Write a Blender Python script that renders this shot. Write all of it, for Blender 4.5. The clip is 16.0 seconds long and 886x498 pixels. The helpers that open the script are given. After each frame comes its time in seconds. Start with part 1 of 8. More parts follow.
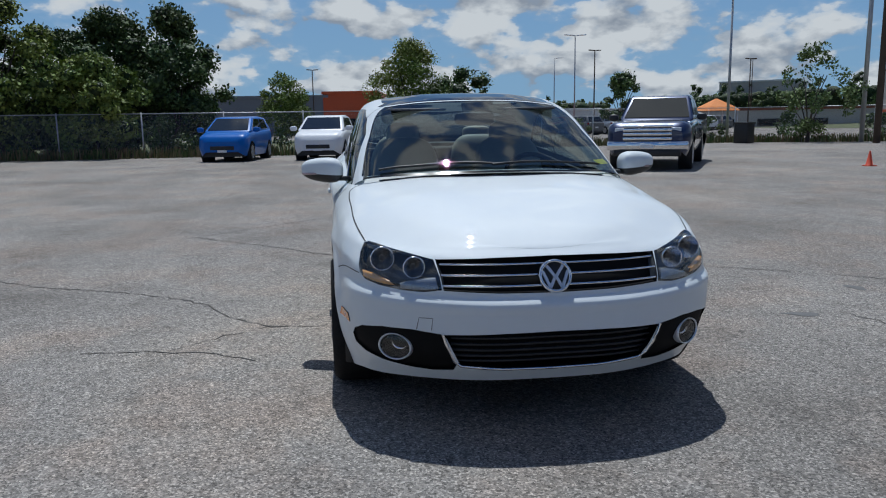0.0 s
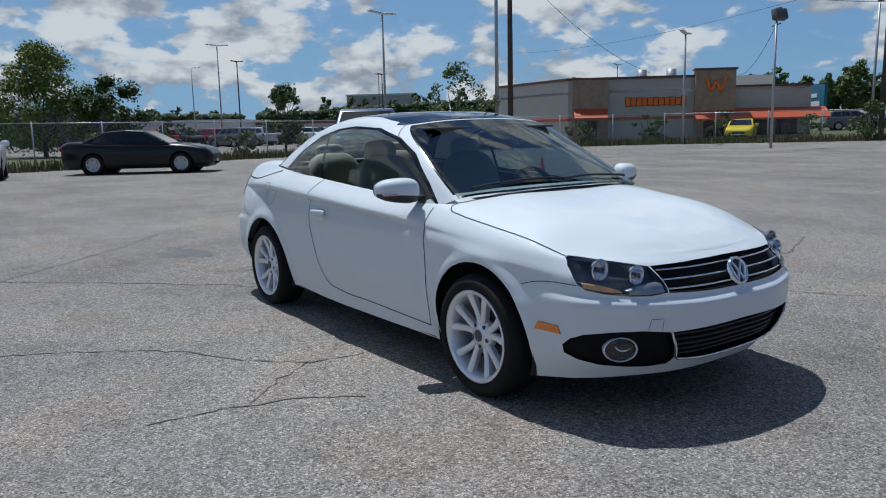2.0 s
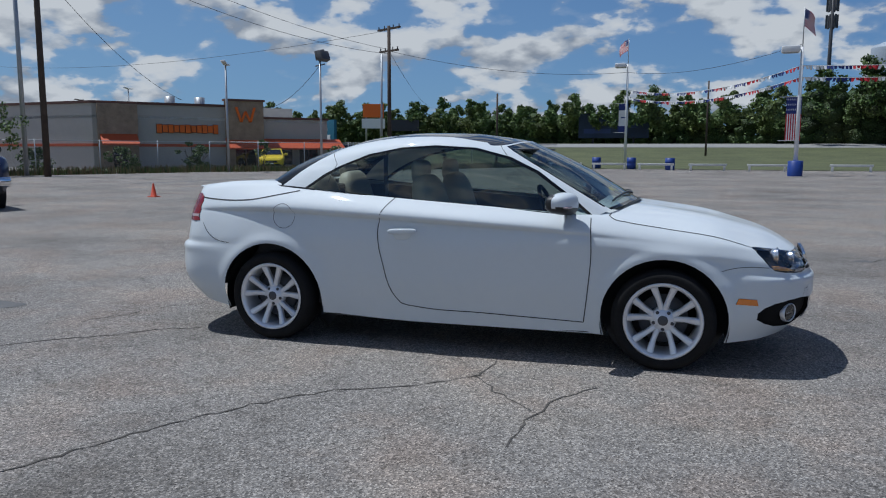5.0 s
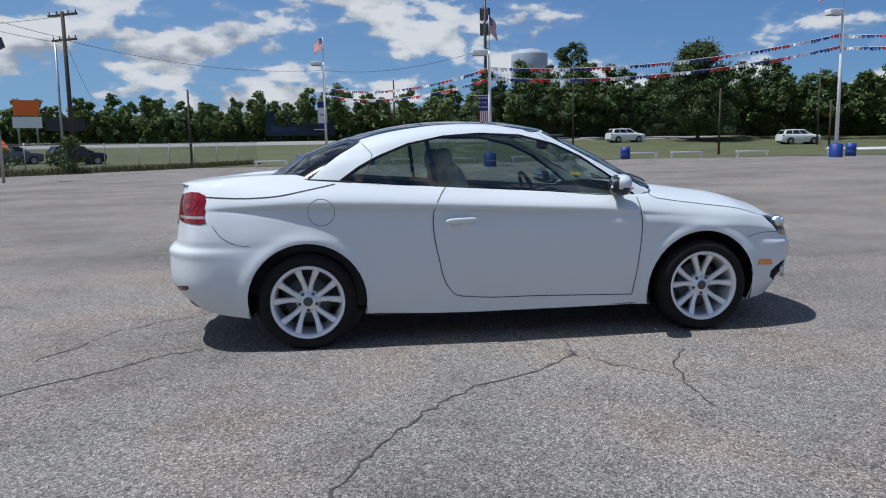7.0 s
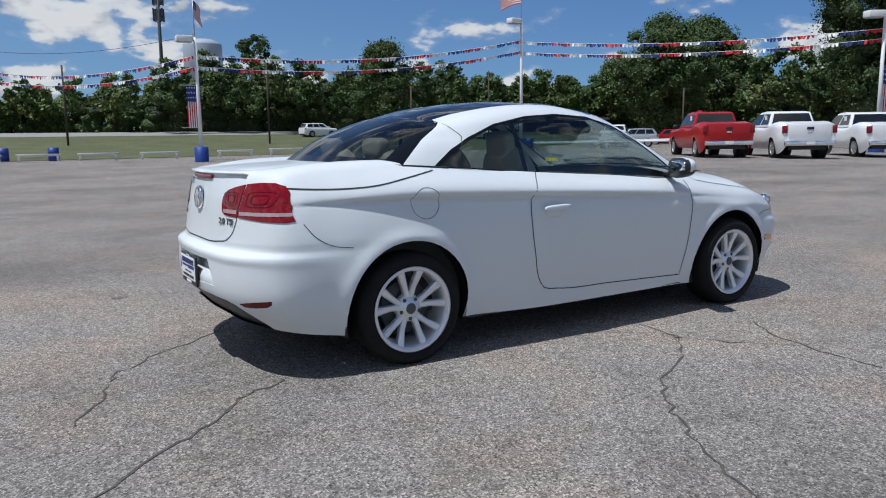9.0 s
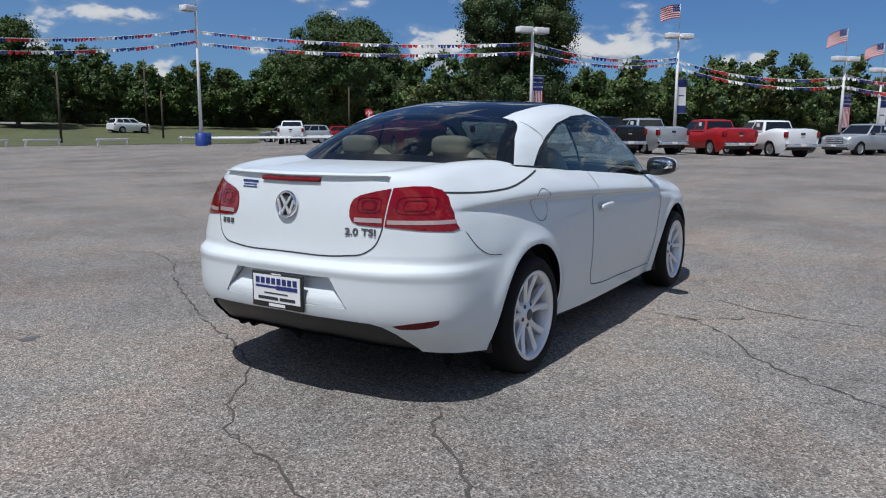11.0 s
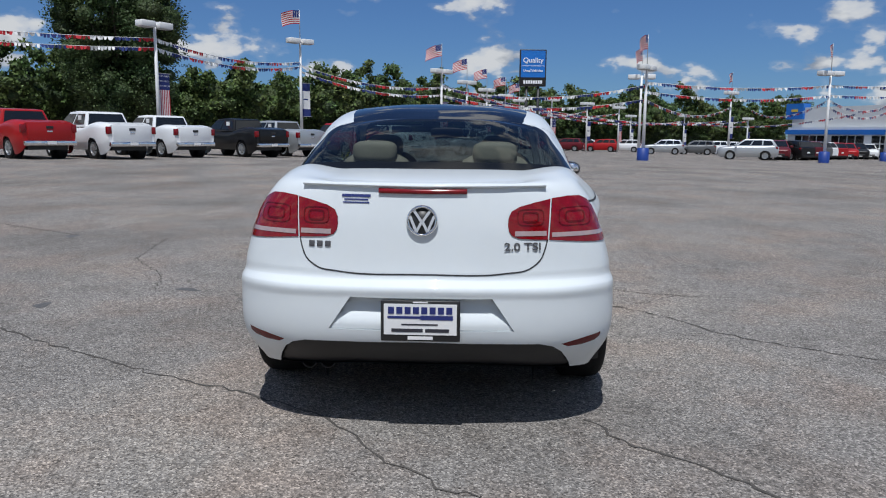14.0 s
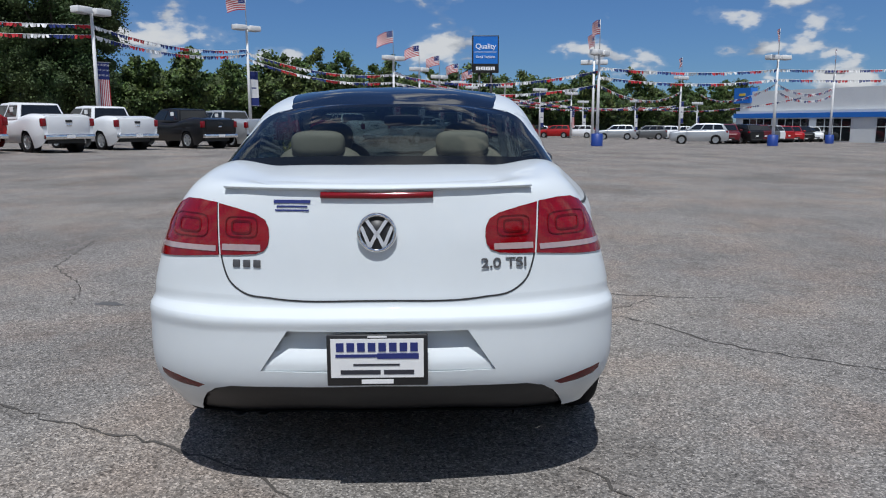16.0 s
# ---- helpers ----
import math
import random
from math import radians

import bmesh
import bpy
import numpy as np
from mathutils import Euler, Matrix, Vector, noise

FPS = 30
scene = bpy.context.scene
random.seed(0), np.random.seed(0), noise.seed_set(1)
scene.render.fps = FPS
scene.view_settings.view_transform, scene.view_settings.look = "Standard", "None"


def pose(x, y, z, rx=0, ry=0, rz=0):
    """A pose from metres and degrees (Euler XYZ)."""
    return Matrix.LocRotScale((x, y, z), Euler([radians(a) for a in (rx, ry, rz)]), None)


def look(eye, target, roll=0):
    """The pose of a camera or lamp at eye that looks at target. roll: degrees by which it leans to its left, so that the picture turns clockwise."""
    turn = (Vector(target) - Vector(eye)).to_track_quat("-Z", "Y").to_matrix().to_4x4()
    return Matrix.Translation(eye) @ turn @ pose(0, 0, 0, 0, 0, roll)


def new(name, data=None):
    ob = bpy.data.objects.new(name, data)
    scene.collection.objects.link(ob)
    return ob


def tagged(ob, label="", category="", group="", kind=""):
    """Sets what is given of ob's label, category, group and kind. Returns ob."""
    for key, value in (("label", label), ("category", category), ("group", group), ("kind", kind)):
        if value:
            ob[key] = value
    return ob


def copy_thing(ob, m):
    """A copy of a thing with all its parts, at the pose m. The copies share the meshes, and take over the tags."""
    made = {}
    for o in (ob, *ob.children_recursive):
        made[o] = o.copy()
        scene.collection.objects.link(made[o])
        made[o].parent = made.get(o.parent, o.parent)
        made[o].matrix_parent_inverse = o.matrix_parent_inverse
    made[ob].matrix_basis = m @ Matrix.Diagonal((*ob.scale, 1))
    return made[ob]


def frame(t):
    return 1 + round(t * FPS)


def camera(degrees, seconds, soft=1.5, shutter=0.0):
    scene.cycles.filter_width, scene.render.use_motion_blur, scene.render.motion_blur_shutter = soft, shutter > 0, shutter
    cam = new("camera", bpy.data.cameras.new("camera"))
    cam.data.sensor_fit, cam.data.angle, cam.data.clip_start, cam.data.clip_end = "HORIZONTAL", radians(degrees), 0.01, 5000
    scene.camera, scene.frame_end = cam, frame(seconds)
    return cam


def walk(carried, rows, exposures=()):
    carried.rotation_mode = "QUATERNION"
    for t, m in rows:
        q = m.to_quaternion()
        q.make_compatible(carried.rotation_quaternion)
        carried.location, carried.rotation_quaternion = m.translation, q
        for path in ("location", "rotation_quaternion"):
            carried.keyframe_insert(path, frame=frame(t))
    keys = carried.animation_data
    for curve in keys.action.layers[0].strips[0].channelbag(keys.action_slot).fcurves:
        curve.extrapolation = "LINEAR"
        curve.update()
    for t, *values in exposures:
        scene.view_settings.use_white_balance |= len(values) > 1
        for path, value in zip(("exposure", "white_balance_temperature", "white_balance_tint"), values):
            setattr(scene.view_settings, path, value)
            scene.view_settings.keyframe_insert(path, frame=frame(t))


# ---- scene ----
cam = camera(61.0, 16.0, 1.1)
PATH = [
    (0, (4.875, -0.8, 1.219), (2.92, -0.536, 0.89), -0.9),
    (0.5, (4.827, -1.368, 1.236), (2.914, -0.871, 0.927), -1.2),
    (1, (4.622, -1.913, 1.238), (2.789, -1.175, 0.932), -1.8),
    (1.5, (4.437, -2.496, 1.293), (2.705, -1.551, 0.966), -2.0),
    (2, (4.095, -3.01, 1.306), (2.484, -1.87, 0.987), -1.3),
    (2.5, (3.753, -3.536, 1.317), (2.292, -2.206, 1.006), -0.6),
    (3, (3.29, -3.954, 1.323), (1.984, -2.474, 1.001), -0.7),
    (3.2, (3.131, -4.136, 1.306), (1.89, -2.6, 0.984), -0.6),
    (5.3, (0.963, -5.447, 1.288), (0.532, -3.51, 1.038), -0.1),
    (5.5, (0.734, -5.487, 1.306), (0.405, -3.529, 1.061), -0.3),
    (6, (0.154, -5.553, 1.221), (0.046, -3.568, 1.003), -0.2),
    (6.5, (-0.395, -5.608, 1.176), (-0.347, -3.62, 0.962), -0.3),
    (7, (-1.041, -5.48, 1.238), (-0.787, -3.515, 0.969), -1.0),
    (7.5, (-1.645, -5.312, 1.25), (-1.199, -3.384, 0.965), -1.4),
    (8, (-2.198, -5.008, 1.226), (-1.569, -3.131, 0.942), -1.3),
    (8.5, (-2.724, -4.708, 1.196), (-1.909, -2.905, 0.906), -1.3),
    (9, (-3.182, -4.23, 1.197), (-2.145, -2.546, 0.902), -0.8),
    (9.2, (-3.358, -4.057, 1.2), (-2.229, -2.43, 0.92), -0.8),
    (11.3, (-4.815, -2.139, 1.225), (-3.079, -1.203, 0.914), 0.0),
    (11.5, (-4.887, -1.929, 1.202), (-3.107, -1.075, 0.896), -0.2),
    (12, (-4.985, -1.349, 1.198), (-3.119, -0.703, 0.899), -0.1),
    (12.5, (-5.07, -0.857, 1.205), (-3.146, -0.421, 0.894), 0.5),
    (13, (-5.057, -0.457, 1.220), (-3.1, -0.226, 0.898), 1.1),
    (13.5, (-5.138, -0.242, 1.230), (-3.169, -0.12, 0.916), 0.9),
    (14, (-5.132, -0.207, 1.230), (-3.159, -0.126, 0.930), 0.5),
    (14.5, (-5.138, -0.212, 1.234), (-3.164, -0.162, 0.933), 0.0),
    (15, (-5.116, -0.211, 1.228), (-3.142, -0.204, 0.923), 0.0),
    (15.5, (-4.898, -0.206, 1.225), (-2.926, -0.224, 0.903), -0.2),
    (16, (-4.496, -0.164, 1.230), (-2.527, -0.201, 0.899), -0.2),
]
EXPOSURES = [(0, -.19, 5950, 6), (2.5, -.11, 5900, 6), (4.5, -.25, 5850, 7), (5.5, -.30, 5850, 8), (6.5, -.04, 5950, 9), (8.5, .02, 6100, 9), (12, -.12, 6150, 9), (16, -.12, 6150, 9)]
walk(cam, [(t, look(eye, target, roll)) for t, eye, target, roll in PATH], EXPOSURES)


# ---- sky, sun ----
SUN_ELEVATION, SUN_AZIMUTH = radians(67.5), radians(177.0)  # azimuth from +X towards +Y


def build_world():
    world = bpy.data.worlds.new("sky")
    scene.world = world
    world.use_nodes = True
    nt = world.node_tree
    nt.nodes.clear()
    N, L = nt.nodes.new, nt.links.new
    out, bg = N("ShaderNodeOutputWorld"), N("ShaderNodeBackground")
    sky = N("ShaderNodeTexSky")
    sky.sky_type, sky.sun_disc = "NISHITA", False
    sky.sun_elevation, sky.sun_rotation = SUN_ELEVATION, radians(90) - SUN_AZIMUTH
    sky.air_density, sky.dust_density, sky.ozone_density = 1.0, 0.05, 3.0
    geo = N("ShaderNodeTexCoord")
    sep = N("ShaderNodeSeparateXYZ")
    L(geo.outputs["Generated"], sep.inputs[0])
    # the cloud layer in perspective: directions spread out overhead and crowd together at the horizon
    rise = N("ShaderNodeMath")
    rise.operation = "ADD"
    L(sep.outputs["Z"], rise.inputs[0])
    rise.inputs[1].default_value = 0.55
    flat = N("ShaderNodeVectorMath")
    flat.operation = "DIVIDE"
    L(geo.outputs["Generated"], flat.inputs[0])
    three = N("ShaderNodeCombineXYZ")
    L(rise.outputs[0], three.inputs[0])
    L(rise.outputs[0], three.inputs[1])
    three.inputs[2].default_value = 0.56
    L(three.outputs[0], flat.inputs[1])

    def cloud_noise(scale, detail, off):
        n = N("ShaderNodeTexNoise")
        n.inputs["Scale"].default_value, n.inputs["Detail"].default_value = scale, detail
        n.inputs["Roughness"].default_value = 0.47
        mv = N("ShaderNodeVectorMath")
        mv.operation = "ADD"
        L(flat.outputs[0], mv.inputs[0])
        mv.inputs[1].default_value = off
        L(mv.outputs[0], n.inputs["Vector"])
        return n

    def density(lift):
        big = cloud_noise(6.0, 6.0, (CLOUD_OFFSET[0], CLOUD_OFFSET[1], CLOUD_OFFSET[2] + lift))
        small = cloud_noise(20.0, 5.0, (7.0, 1.0, 3.0 + lift))
        mix = N("ShaderNodeMath")
        mix.operation = "MULTIPLY_ADD"
        L(small.outputs["Fac"], mix.inputs[0])
        mix.inputs[1].default_value = 0.30
        L(big.outputs["Fac"], mix.inputs[2])
        return mix

    here, above = density(0.0), density(0.05)
    # more cloud towards -X, as over the far lots
    bias = N("ShaderNodeMath")
    bias.operation = "MULTIPLY_ADD"
    L(sep.outputs["X"], bias.inputs[0])
    bias.inputs[1].default_value = -0.064
    L(here.outputs[0], bias.inputs[2])
    # clouds thin out overhead, where they are seen from below
    thin = N("ShaderNodeMapRange")
    thin.inputs["From Min"].default_value, thin.inputs["From Max"].default_value = 0.30, 0.75
    thin.inputs["To Min"].default_value, thin.inputs["To Max"].default_value = 0.0, 0.045
    L(sep.outputs["Z"], thin.inputs[0])
    less = N("ShaderNodeMath")
    less.operation = "SUBTRACT"
    L(bias.outputs[0], less.inputs[0])
    L(thin.outputs[0], less.inputs[1])
    ramp = N("ShaderNodeValToRGB")
    for place, value in zip(CLOUD_EDGE, CLOUD_COVER):
        e = ramp.color_ramp.elements.new(place)
        e.color = (value, value, value, 1)
    ramp.color_ramp.elements.remove(ramp.color_ramp.elements[0])
    ramp.color_ramp.elements.remove(ramp.color_ramp.elements[-1])
    L(less.outputs[0], ramp.inputs[0])
    # tops catch the sun, undersides are grey
    slope = N("ShaderNodeMath")
    slope.operation = "SUBTRACT"
    L(here.outputs[0], slope.inputs[0])
    L(above.outputs[0], slope.inputs[1])
    shade = N("ShaderNodeValToRGB")
    shade.color_ramp.elements[0].color = (0.44, 0.48, 0.55, 1)
    shade.color_ramp.elements[1].color = (1.0, 1.0, 1.0, 1)
    lit = N("ShaderNodeMapRange")
    lit.inputs["From Min"].default_value, lit.inputs["From Max"].default_value = -0.10, 0.06
    L(slope.outputs[0], lit.inputs[0])
    L(lit.outputs[0], shade.inputs[0])
    cloud = N("ShaderNodeVectorMath")
    cloud.operation = "SCALE"
    L(shade.outputs[0], cloud.inputs[0])
    cloud.inputs["Scale"].default_value = CLOUD_STRENGTH
    blend = N("ShaderNodeMixRGB")
    L(ramp.outputs[0], blend.inputs[0])
    tint = N("ShaderNodeMixRGB")
    tint.blend_type = "MULTIPLY"
    tint.inputs[0].default_value = 1.0
    L(sky.outputs[0], tint.inputs[1])
    tint.inputs[2].default_value = (0.50, 0.78, 1.25, 1)
    # pale haze low over the horizon, thickest towards -X
    low = N("ShaderNodeMapRange")
    low.inputs["From Min"].default_value, low.inputs["From Max"].default_value = 0.0, 0.45
    low.inputs["To Min"].default_value, low.inputs["To Max"].default_value = 1.0, 0.25
    L(sep.outputs["Z"], low.inputs[0])
    side = N("ShaderNodeMapRange")
    side.inputs["From Min"].default_value, side.inputs["From Max"].default_value = -1.0, 1.0
    side.inputs["To Min"].default_value, side.inputs["To Max"].default_value = 0.95, 0.14
    L(sep.outputs["X"], side.inputs[0])
    thick = N("ShaderNodeMath")
    thick.operation = "MULTIPLY"
    L(low.outputs[0], thick.inputs[0])
    L(side.outputs[0], thick.inputs[1])
    haze = N("ShaderNodeMixRGB")
    L(thick.outputs[0], haze.inputs[0])
    L(tint.outputs[0], haze.inputs[1])
    haze.inputs[2].default_value = HAZE
    L(haze.outputs[0], blend.inputs[1])
    L(cloud.outputs[0], blend.inputs[2])
    L(blend.outputs[0], bg.inputs[0])
    bg.inputs[1].default_value = SKY_STRENGTH
    L(bg.outputs[0], out.inputs[0])


SKY_STRENGTH, CLOUD_STRENGTH, CLOUD_OFFSET = 0.056, 12.0, (3.0, 0.6, 0.0)
HAZE = (4.6, 7.3, 10.2, 1)
CLOUD_EDGE, CLOUD_COVER = (0.624, 0.670, 0.702, 0.755), (0.0, 0.12, 0.80, 1.0)
build_world()
sun_data = bpy.data.lights.new("sun", "SUN")
sun_data.energy, sun_data.angle, sun_data.color = 4.12, radians(0.55), (1.0, 0.975, 0.945)
sun = new("sun", sun_data)
sun.matrix_world = look((-30, 2, 70), (-30 + math.cos(SUN_AZIMUTH) * -math.cos(SUN_ELEVATION), 2 - math.sin(SUN_AZIMUTH) * math.cos(SUN_ELEVATION), 70 - math.sin(SUN_ELEVATION)))
scene.view_settings.exposure = 0.0


# ---- materials ----
def principled(name):
    m = bpy.data.materials.new(name)
    m.use_nodes = True
    return m, m.node_tree, m.node_tree.nodes["Principled BSDF"]


def paint(name, color, rough=0.5, metal=0.0, coat=0.0, vary=0.12, scale=6.0, bump=0.0, bump_scale=60.0, random_value=0.0, spec=0.5):
    """A coloured surface whose tone wanders at two scales, with optional relief and clear coat."""
    m, nt, b = principled(name)
    N, L = nt.nodes.new, nt.links.new
    tc = N("ShaderNodeTexCoord")
    a, c = N("ShaderNodeTexNoise"), N("ShaderNodeTexNoise")
    a.inputs["Scale"].default_value, c.inputs["Scale"].default_value = scale, scale * 9
    a.inputs["Detail"].default_value = c.inputs["Detail"].default_value = 4
    for n in (a, c):
        L(tc.outputs["Object"], n.inputs["Vector"])
    add = N("ShaderNodeMath")
    add.operation = "ADD"
    L(a.outputs["Fac"], add.inputs[0])
    L(c.outputs["Fac"], add.inputs[1])
    rng = N("ShaderNodeMapRange")
    rng.inputs["From Min"].default_value, rng.inputs["From Max"].default_value = 0.6, 1.4
    rng.inputs["To Min"].default_value, rng.inputs["To Max"].default_value = 1 - vary, 1 + vary
    L(add.outputs[0], rng.inputs[0])
    hsv = N("ShaderNodeHueSaturation")
    hsv.inputs["Color"].default_value = (*color, 1)
    if random_value:
        info = N("ShaderNodeObjectInfo")
        r2 = N("ShaderNodeMapRange")
        r2.inputs["To Min"].default_value, r2.inputs["To Max"].default_value = 1 - random_value, 1 + random_value
        L(info.outputs["Random"], r2.inputs[0])
        mul = N("ShaderNodeMath")
        mul.operation = "MULTIPLY"
        L(rng.outputs[0], mul.inputs[0])
        L(r2.outputs[0], mul.inputs[1])
        L(mul.outputs[0], hsv.inputs["Value"])
    else:
        L(rng.outputs[0], hsv.inputs["Value"])
    L(hsv.outputs[0], b.inputs["Base Color"])
    b.inputs["Roughness"].default_value, b.inputs["Metallic"].default_value = rough, metal
    b.inputs["Specular IOR Level"].default_value = spec
    if coat:
        b.inputs["Coat Weight"].default_value, b.inputs["Coat Roughness"].default_value = coat, 0.03
    if bump:
        n = N("ShaderNodeTexNoise")
        n.inputs["Scale"].default_value, n.inputs["Detail"].default_value = bump_scale, 5
        L(tc.outputs["Object"], n.inputs["Vector"])
        bp = N("ShaderNodeBump")
        bp.inputs["Strength"].default_value, bp.inputs["Distance"].default_value = bump, 0.01
        L(n.outputs["Fac"], bp.inputs["Height"])
        L(bp.outputs[0], b.inputs["Normal"])
    return m


def glass(name, tint, opacity=0.25, rough=0.0, ior=1.5):
    """Thin pane: tinted see-through with a mirror-like coat."""
    m = bpy.data.materials.new(name)
    m.use_nodes = True
    nt = m.node_tree
    nt.nodes.clear()
    N, L = nt.nodes.new, nt.links.new
    out, tr, gl, mx, fr = N("ShaderNodeOutputMaterial"), N("ShaderNodeBsdfTransparent"), N("ShaderNodeBsdfGlossy"), N("ShaderNodeMixShader"), N("ShaderNodeLayerWeight")
    tr.inputs[0].default_value = (*[v * (1 - opacity) for v in tint], 1)
    gl.inputs["Roughness"].default_value = rough
    fr.inputs["Blend"].default_value = 0.5
    graze, share = N("ShaderNodeMath"), N("ShaderNodeMath")
    graze.operation, share.operation = "POWER", "MULTIPLY_ADD"
    L(fr.outputs["Facing"], graze.inputs[0])
    graze.inputs[1].default_value = 4.5
    r0 = 2 * ((ior - 1) / (ior + 1)) ** 2
    L(graze.outputs[0], share.inputs[0])
    share.inputs[1].default_value, share.inputs[2].default_value = 0.92 - r0, r0
    L(share.outputs[0], mx.inputs[0])
    L(tr.outputs[0], mx.inputs[1])
    L(gl.outputs[0], mx.inputs[2])
    L(mx.outputs[0], out.inputs[0])
    return m


def pavement_material():
    """Worn chip-seal: pale and dark stone chips, patches of wear, old tyre marks, faint reddish stains."""
    m, nt, b = principled("worn_asphalt")
    N, L = nt.nodes.new, nt.links.new
    tc = N("ShaderNodeTexCoord")

    def noise_at(scale, detail=4, rough=0.55, stretch=None):
        n = N("ShaderNodeTexNoise")
        n.inputs["Scale"].default_value, n.inputs["Detail"].default_value, n.inputs["Roughness"].default_value = scale, detail, rough
        if stretch:
            mp = N("ShaderNodeMapping")
            mp.inputs["Scale"].default_value = stretch[:3]
            mp.inputs["Rotation"].default_value = (0, 0, stretch[3])
            L(tc.outputs["Object"], mp.inputs["Vector"])
            L(mp.outputs[0], n.inputs["Vector"])
        else:
            L(tc.outputs["Object"], n.inputs["Vector"])
        return n

    def ramp(src, stops):
        r = N("ShaderNodeValToRGB")
        els = r.color_ramp.elements
        while len(els) < len(stops):
            els.new(0.5)
        for e, (p, c) in zip(els, stops):
            e.position, e.color = p, (*c, 1)
        L(src, r.inputs[0])
        return r

    def blend(fac, a, c, mode="MIX"):
        x = N("ShaderNodeMixRGB")
        x.blend_type = mode
        if isinstance(fac, float):
            x.inputs[0].default_value = fac
        else:
            L(fac, x.inputs[0])
        L(a, x.inputs[1])
        L(c, x.inputs[2])
        return x.outputs[0]

    vor = N("ShaderNodeTexVoronoi")
    vor.inputs["Scale"].default_value = 135.0
    L(tc.outputs["Object"], vor.inputs["Vector"])
    bw = N("ShaderNodeRGBToBW")
    L(vor.outputs["Color"], bw.inputs[0])
    chips = ramp(bw.outputs[0], [(0.0, (0.045, 0.042, 0.039)), (0.30, (0.156, 0.146, 0.135)), (0.64, (0.242, 0.226, 0.208)), (1.0, (0.53, 0.495, 0.455))])
    wear = ramp(noise_at(0.35, 6, 0.6).outputs["Fac"], [(0.32, (0.70, 0.69, 0.68)), (0.50, (1.0, 1.0, 1.0)), (0.66, (1.20, 1.17, 1.12))])
    col = blend(1.0, chips.outputs[0], wear.outputs[0], "MULTIPLY")
    mid = ramp(noise_at(22.0, 7, 0.8).outputs["Fac"], [(0.36, (0.82, 0.82, 0.815)), (0.5, (1.0, 1.0, 1.0)), (0.64, (1.12, 1.117, 1.11))])
    col = blend(1.0, col, mid.outputs[0], "MULTIPLY")
    streak = ramp(noise_at(0.5, 5, 0.6, (0.16, 1.0, 1.0, 0.5)).outputs["Fac"], [(0.36, (0.8, 0.79, 0.78)), (0.5, (1, 1, 1)), (1.0, (1, 1, 1))])
    col = blend(0.8, col, streak.outputs[0], "MULTIPLY")
    red = ramp(noise_at(0.8, 5, 0.65).outputs["Fac"], [(0.46, (1, 1, 1)), (0.60, (1.08, 0.96, 0.89)), (1.0, (1.12, 0.90, 0.80))])
    col = blend(0.7, col, red.outputs[0], "MULTIPLY")
    blot = ramp(noise_at(2.6, 5, 0.7).outputs["Fac"], [(0.33, (0.80, 0.79, 0.78)), (0.47, (1, 1, 1)), (0.66, (1.0, 1.0, 1.0)), (0.76, (1.14, 1.12, 1.09))])
    col = blend(1.0, col, blot.outputs[0], "MULTIPLY")
    # lost chips leave dark pits; single pale stones stand out
    pit = N("ShaderNodeTexVoronoi")
    pit.inputs["Scale"].default_value = 70.0
    L(tc.outputs["Object"], pit.inputs["Vector"])
    pick = N("ShaderNodeRGBToBW")
    L(pit.outputs["Color"], pick.inputs[0])
    pits = ramp(pick.outputs[0], [(0.18, (0.55, 0.54, 0.53)), (0.28, (0.95, 0.95, 0.95)), (0.64, (1, 1, 1)), (0.82, (1.2, 1.19, 1.17))])
    col = blend(0.75, col, pits.outputs[0], "MULTIPLY")
    L(col, b.inputs["Base Color"])
    b.inputs["Roughness"].default_value = 0.86
    b.inputs["Specular IOR Level"].default_value = 0.3
    bp = N("ShaderNodeBump")
    bp.inputs["Strength"].default_value, bp.inputs["Distance"].default_value = 0.6, 0.005
    L(vor.outputs["Distance"], bp.inputs["Height"])
    L(bp.outputs[0], b.inputs["Normal"])
    return m


def leaf_material(name, color, vary=0.45):
    m, nt, b = principled(name)
    N, L = nt.nodes.new, nt.links.new
    geo = N("ShaderNodeNewGeometry")
    r = N("ShaderNodeMapRange")
    r.inputs["To Min"].default_value, r.inputs["To Max"].default_value = 1 - vary, 1 + vary
    L(geo.outputs["Random Per Island"], r.inputs[0])
    tc = N("ShaderNodeTexCoord")
    n = N("ShaderNodeTexNoise")
    n.inputs["Scale"].default_value = 0.25
    L(tc.outputs["Object"], n.inputs["Vector"])
    r2 = N("ShaderNodeMapRange")
    r2.inputs["From Min"].default_value, r2.inputs["From Max"].default_value = 0.3, 0.7
    r2.inputs["To Min"].default_value, r2.inputs["To Max"].default_value = 0.47, 0.53
    L(n.outputs["Fac"], r2.inputs[0])
    h = N("ShaderNodeHueSaturation")
    h.inputs["Color"].default_value = (*color, 1)
    L(r.outputs[0], h.inputs["Value"])
    L(r2.outputs[0], h.inputs["Hue"])
    L(h.outputs[0], b.inputs["Base Color"])
    b.inputs["Roughness"].default_value = 0.6
    b.inputs["Specular IOR Level"].default_value = 0.25
    b.inputs["Subsurface Weight"].default_value = 0.0
    return m


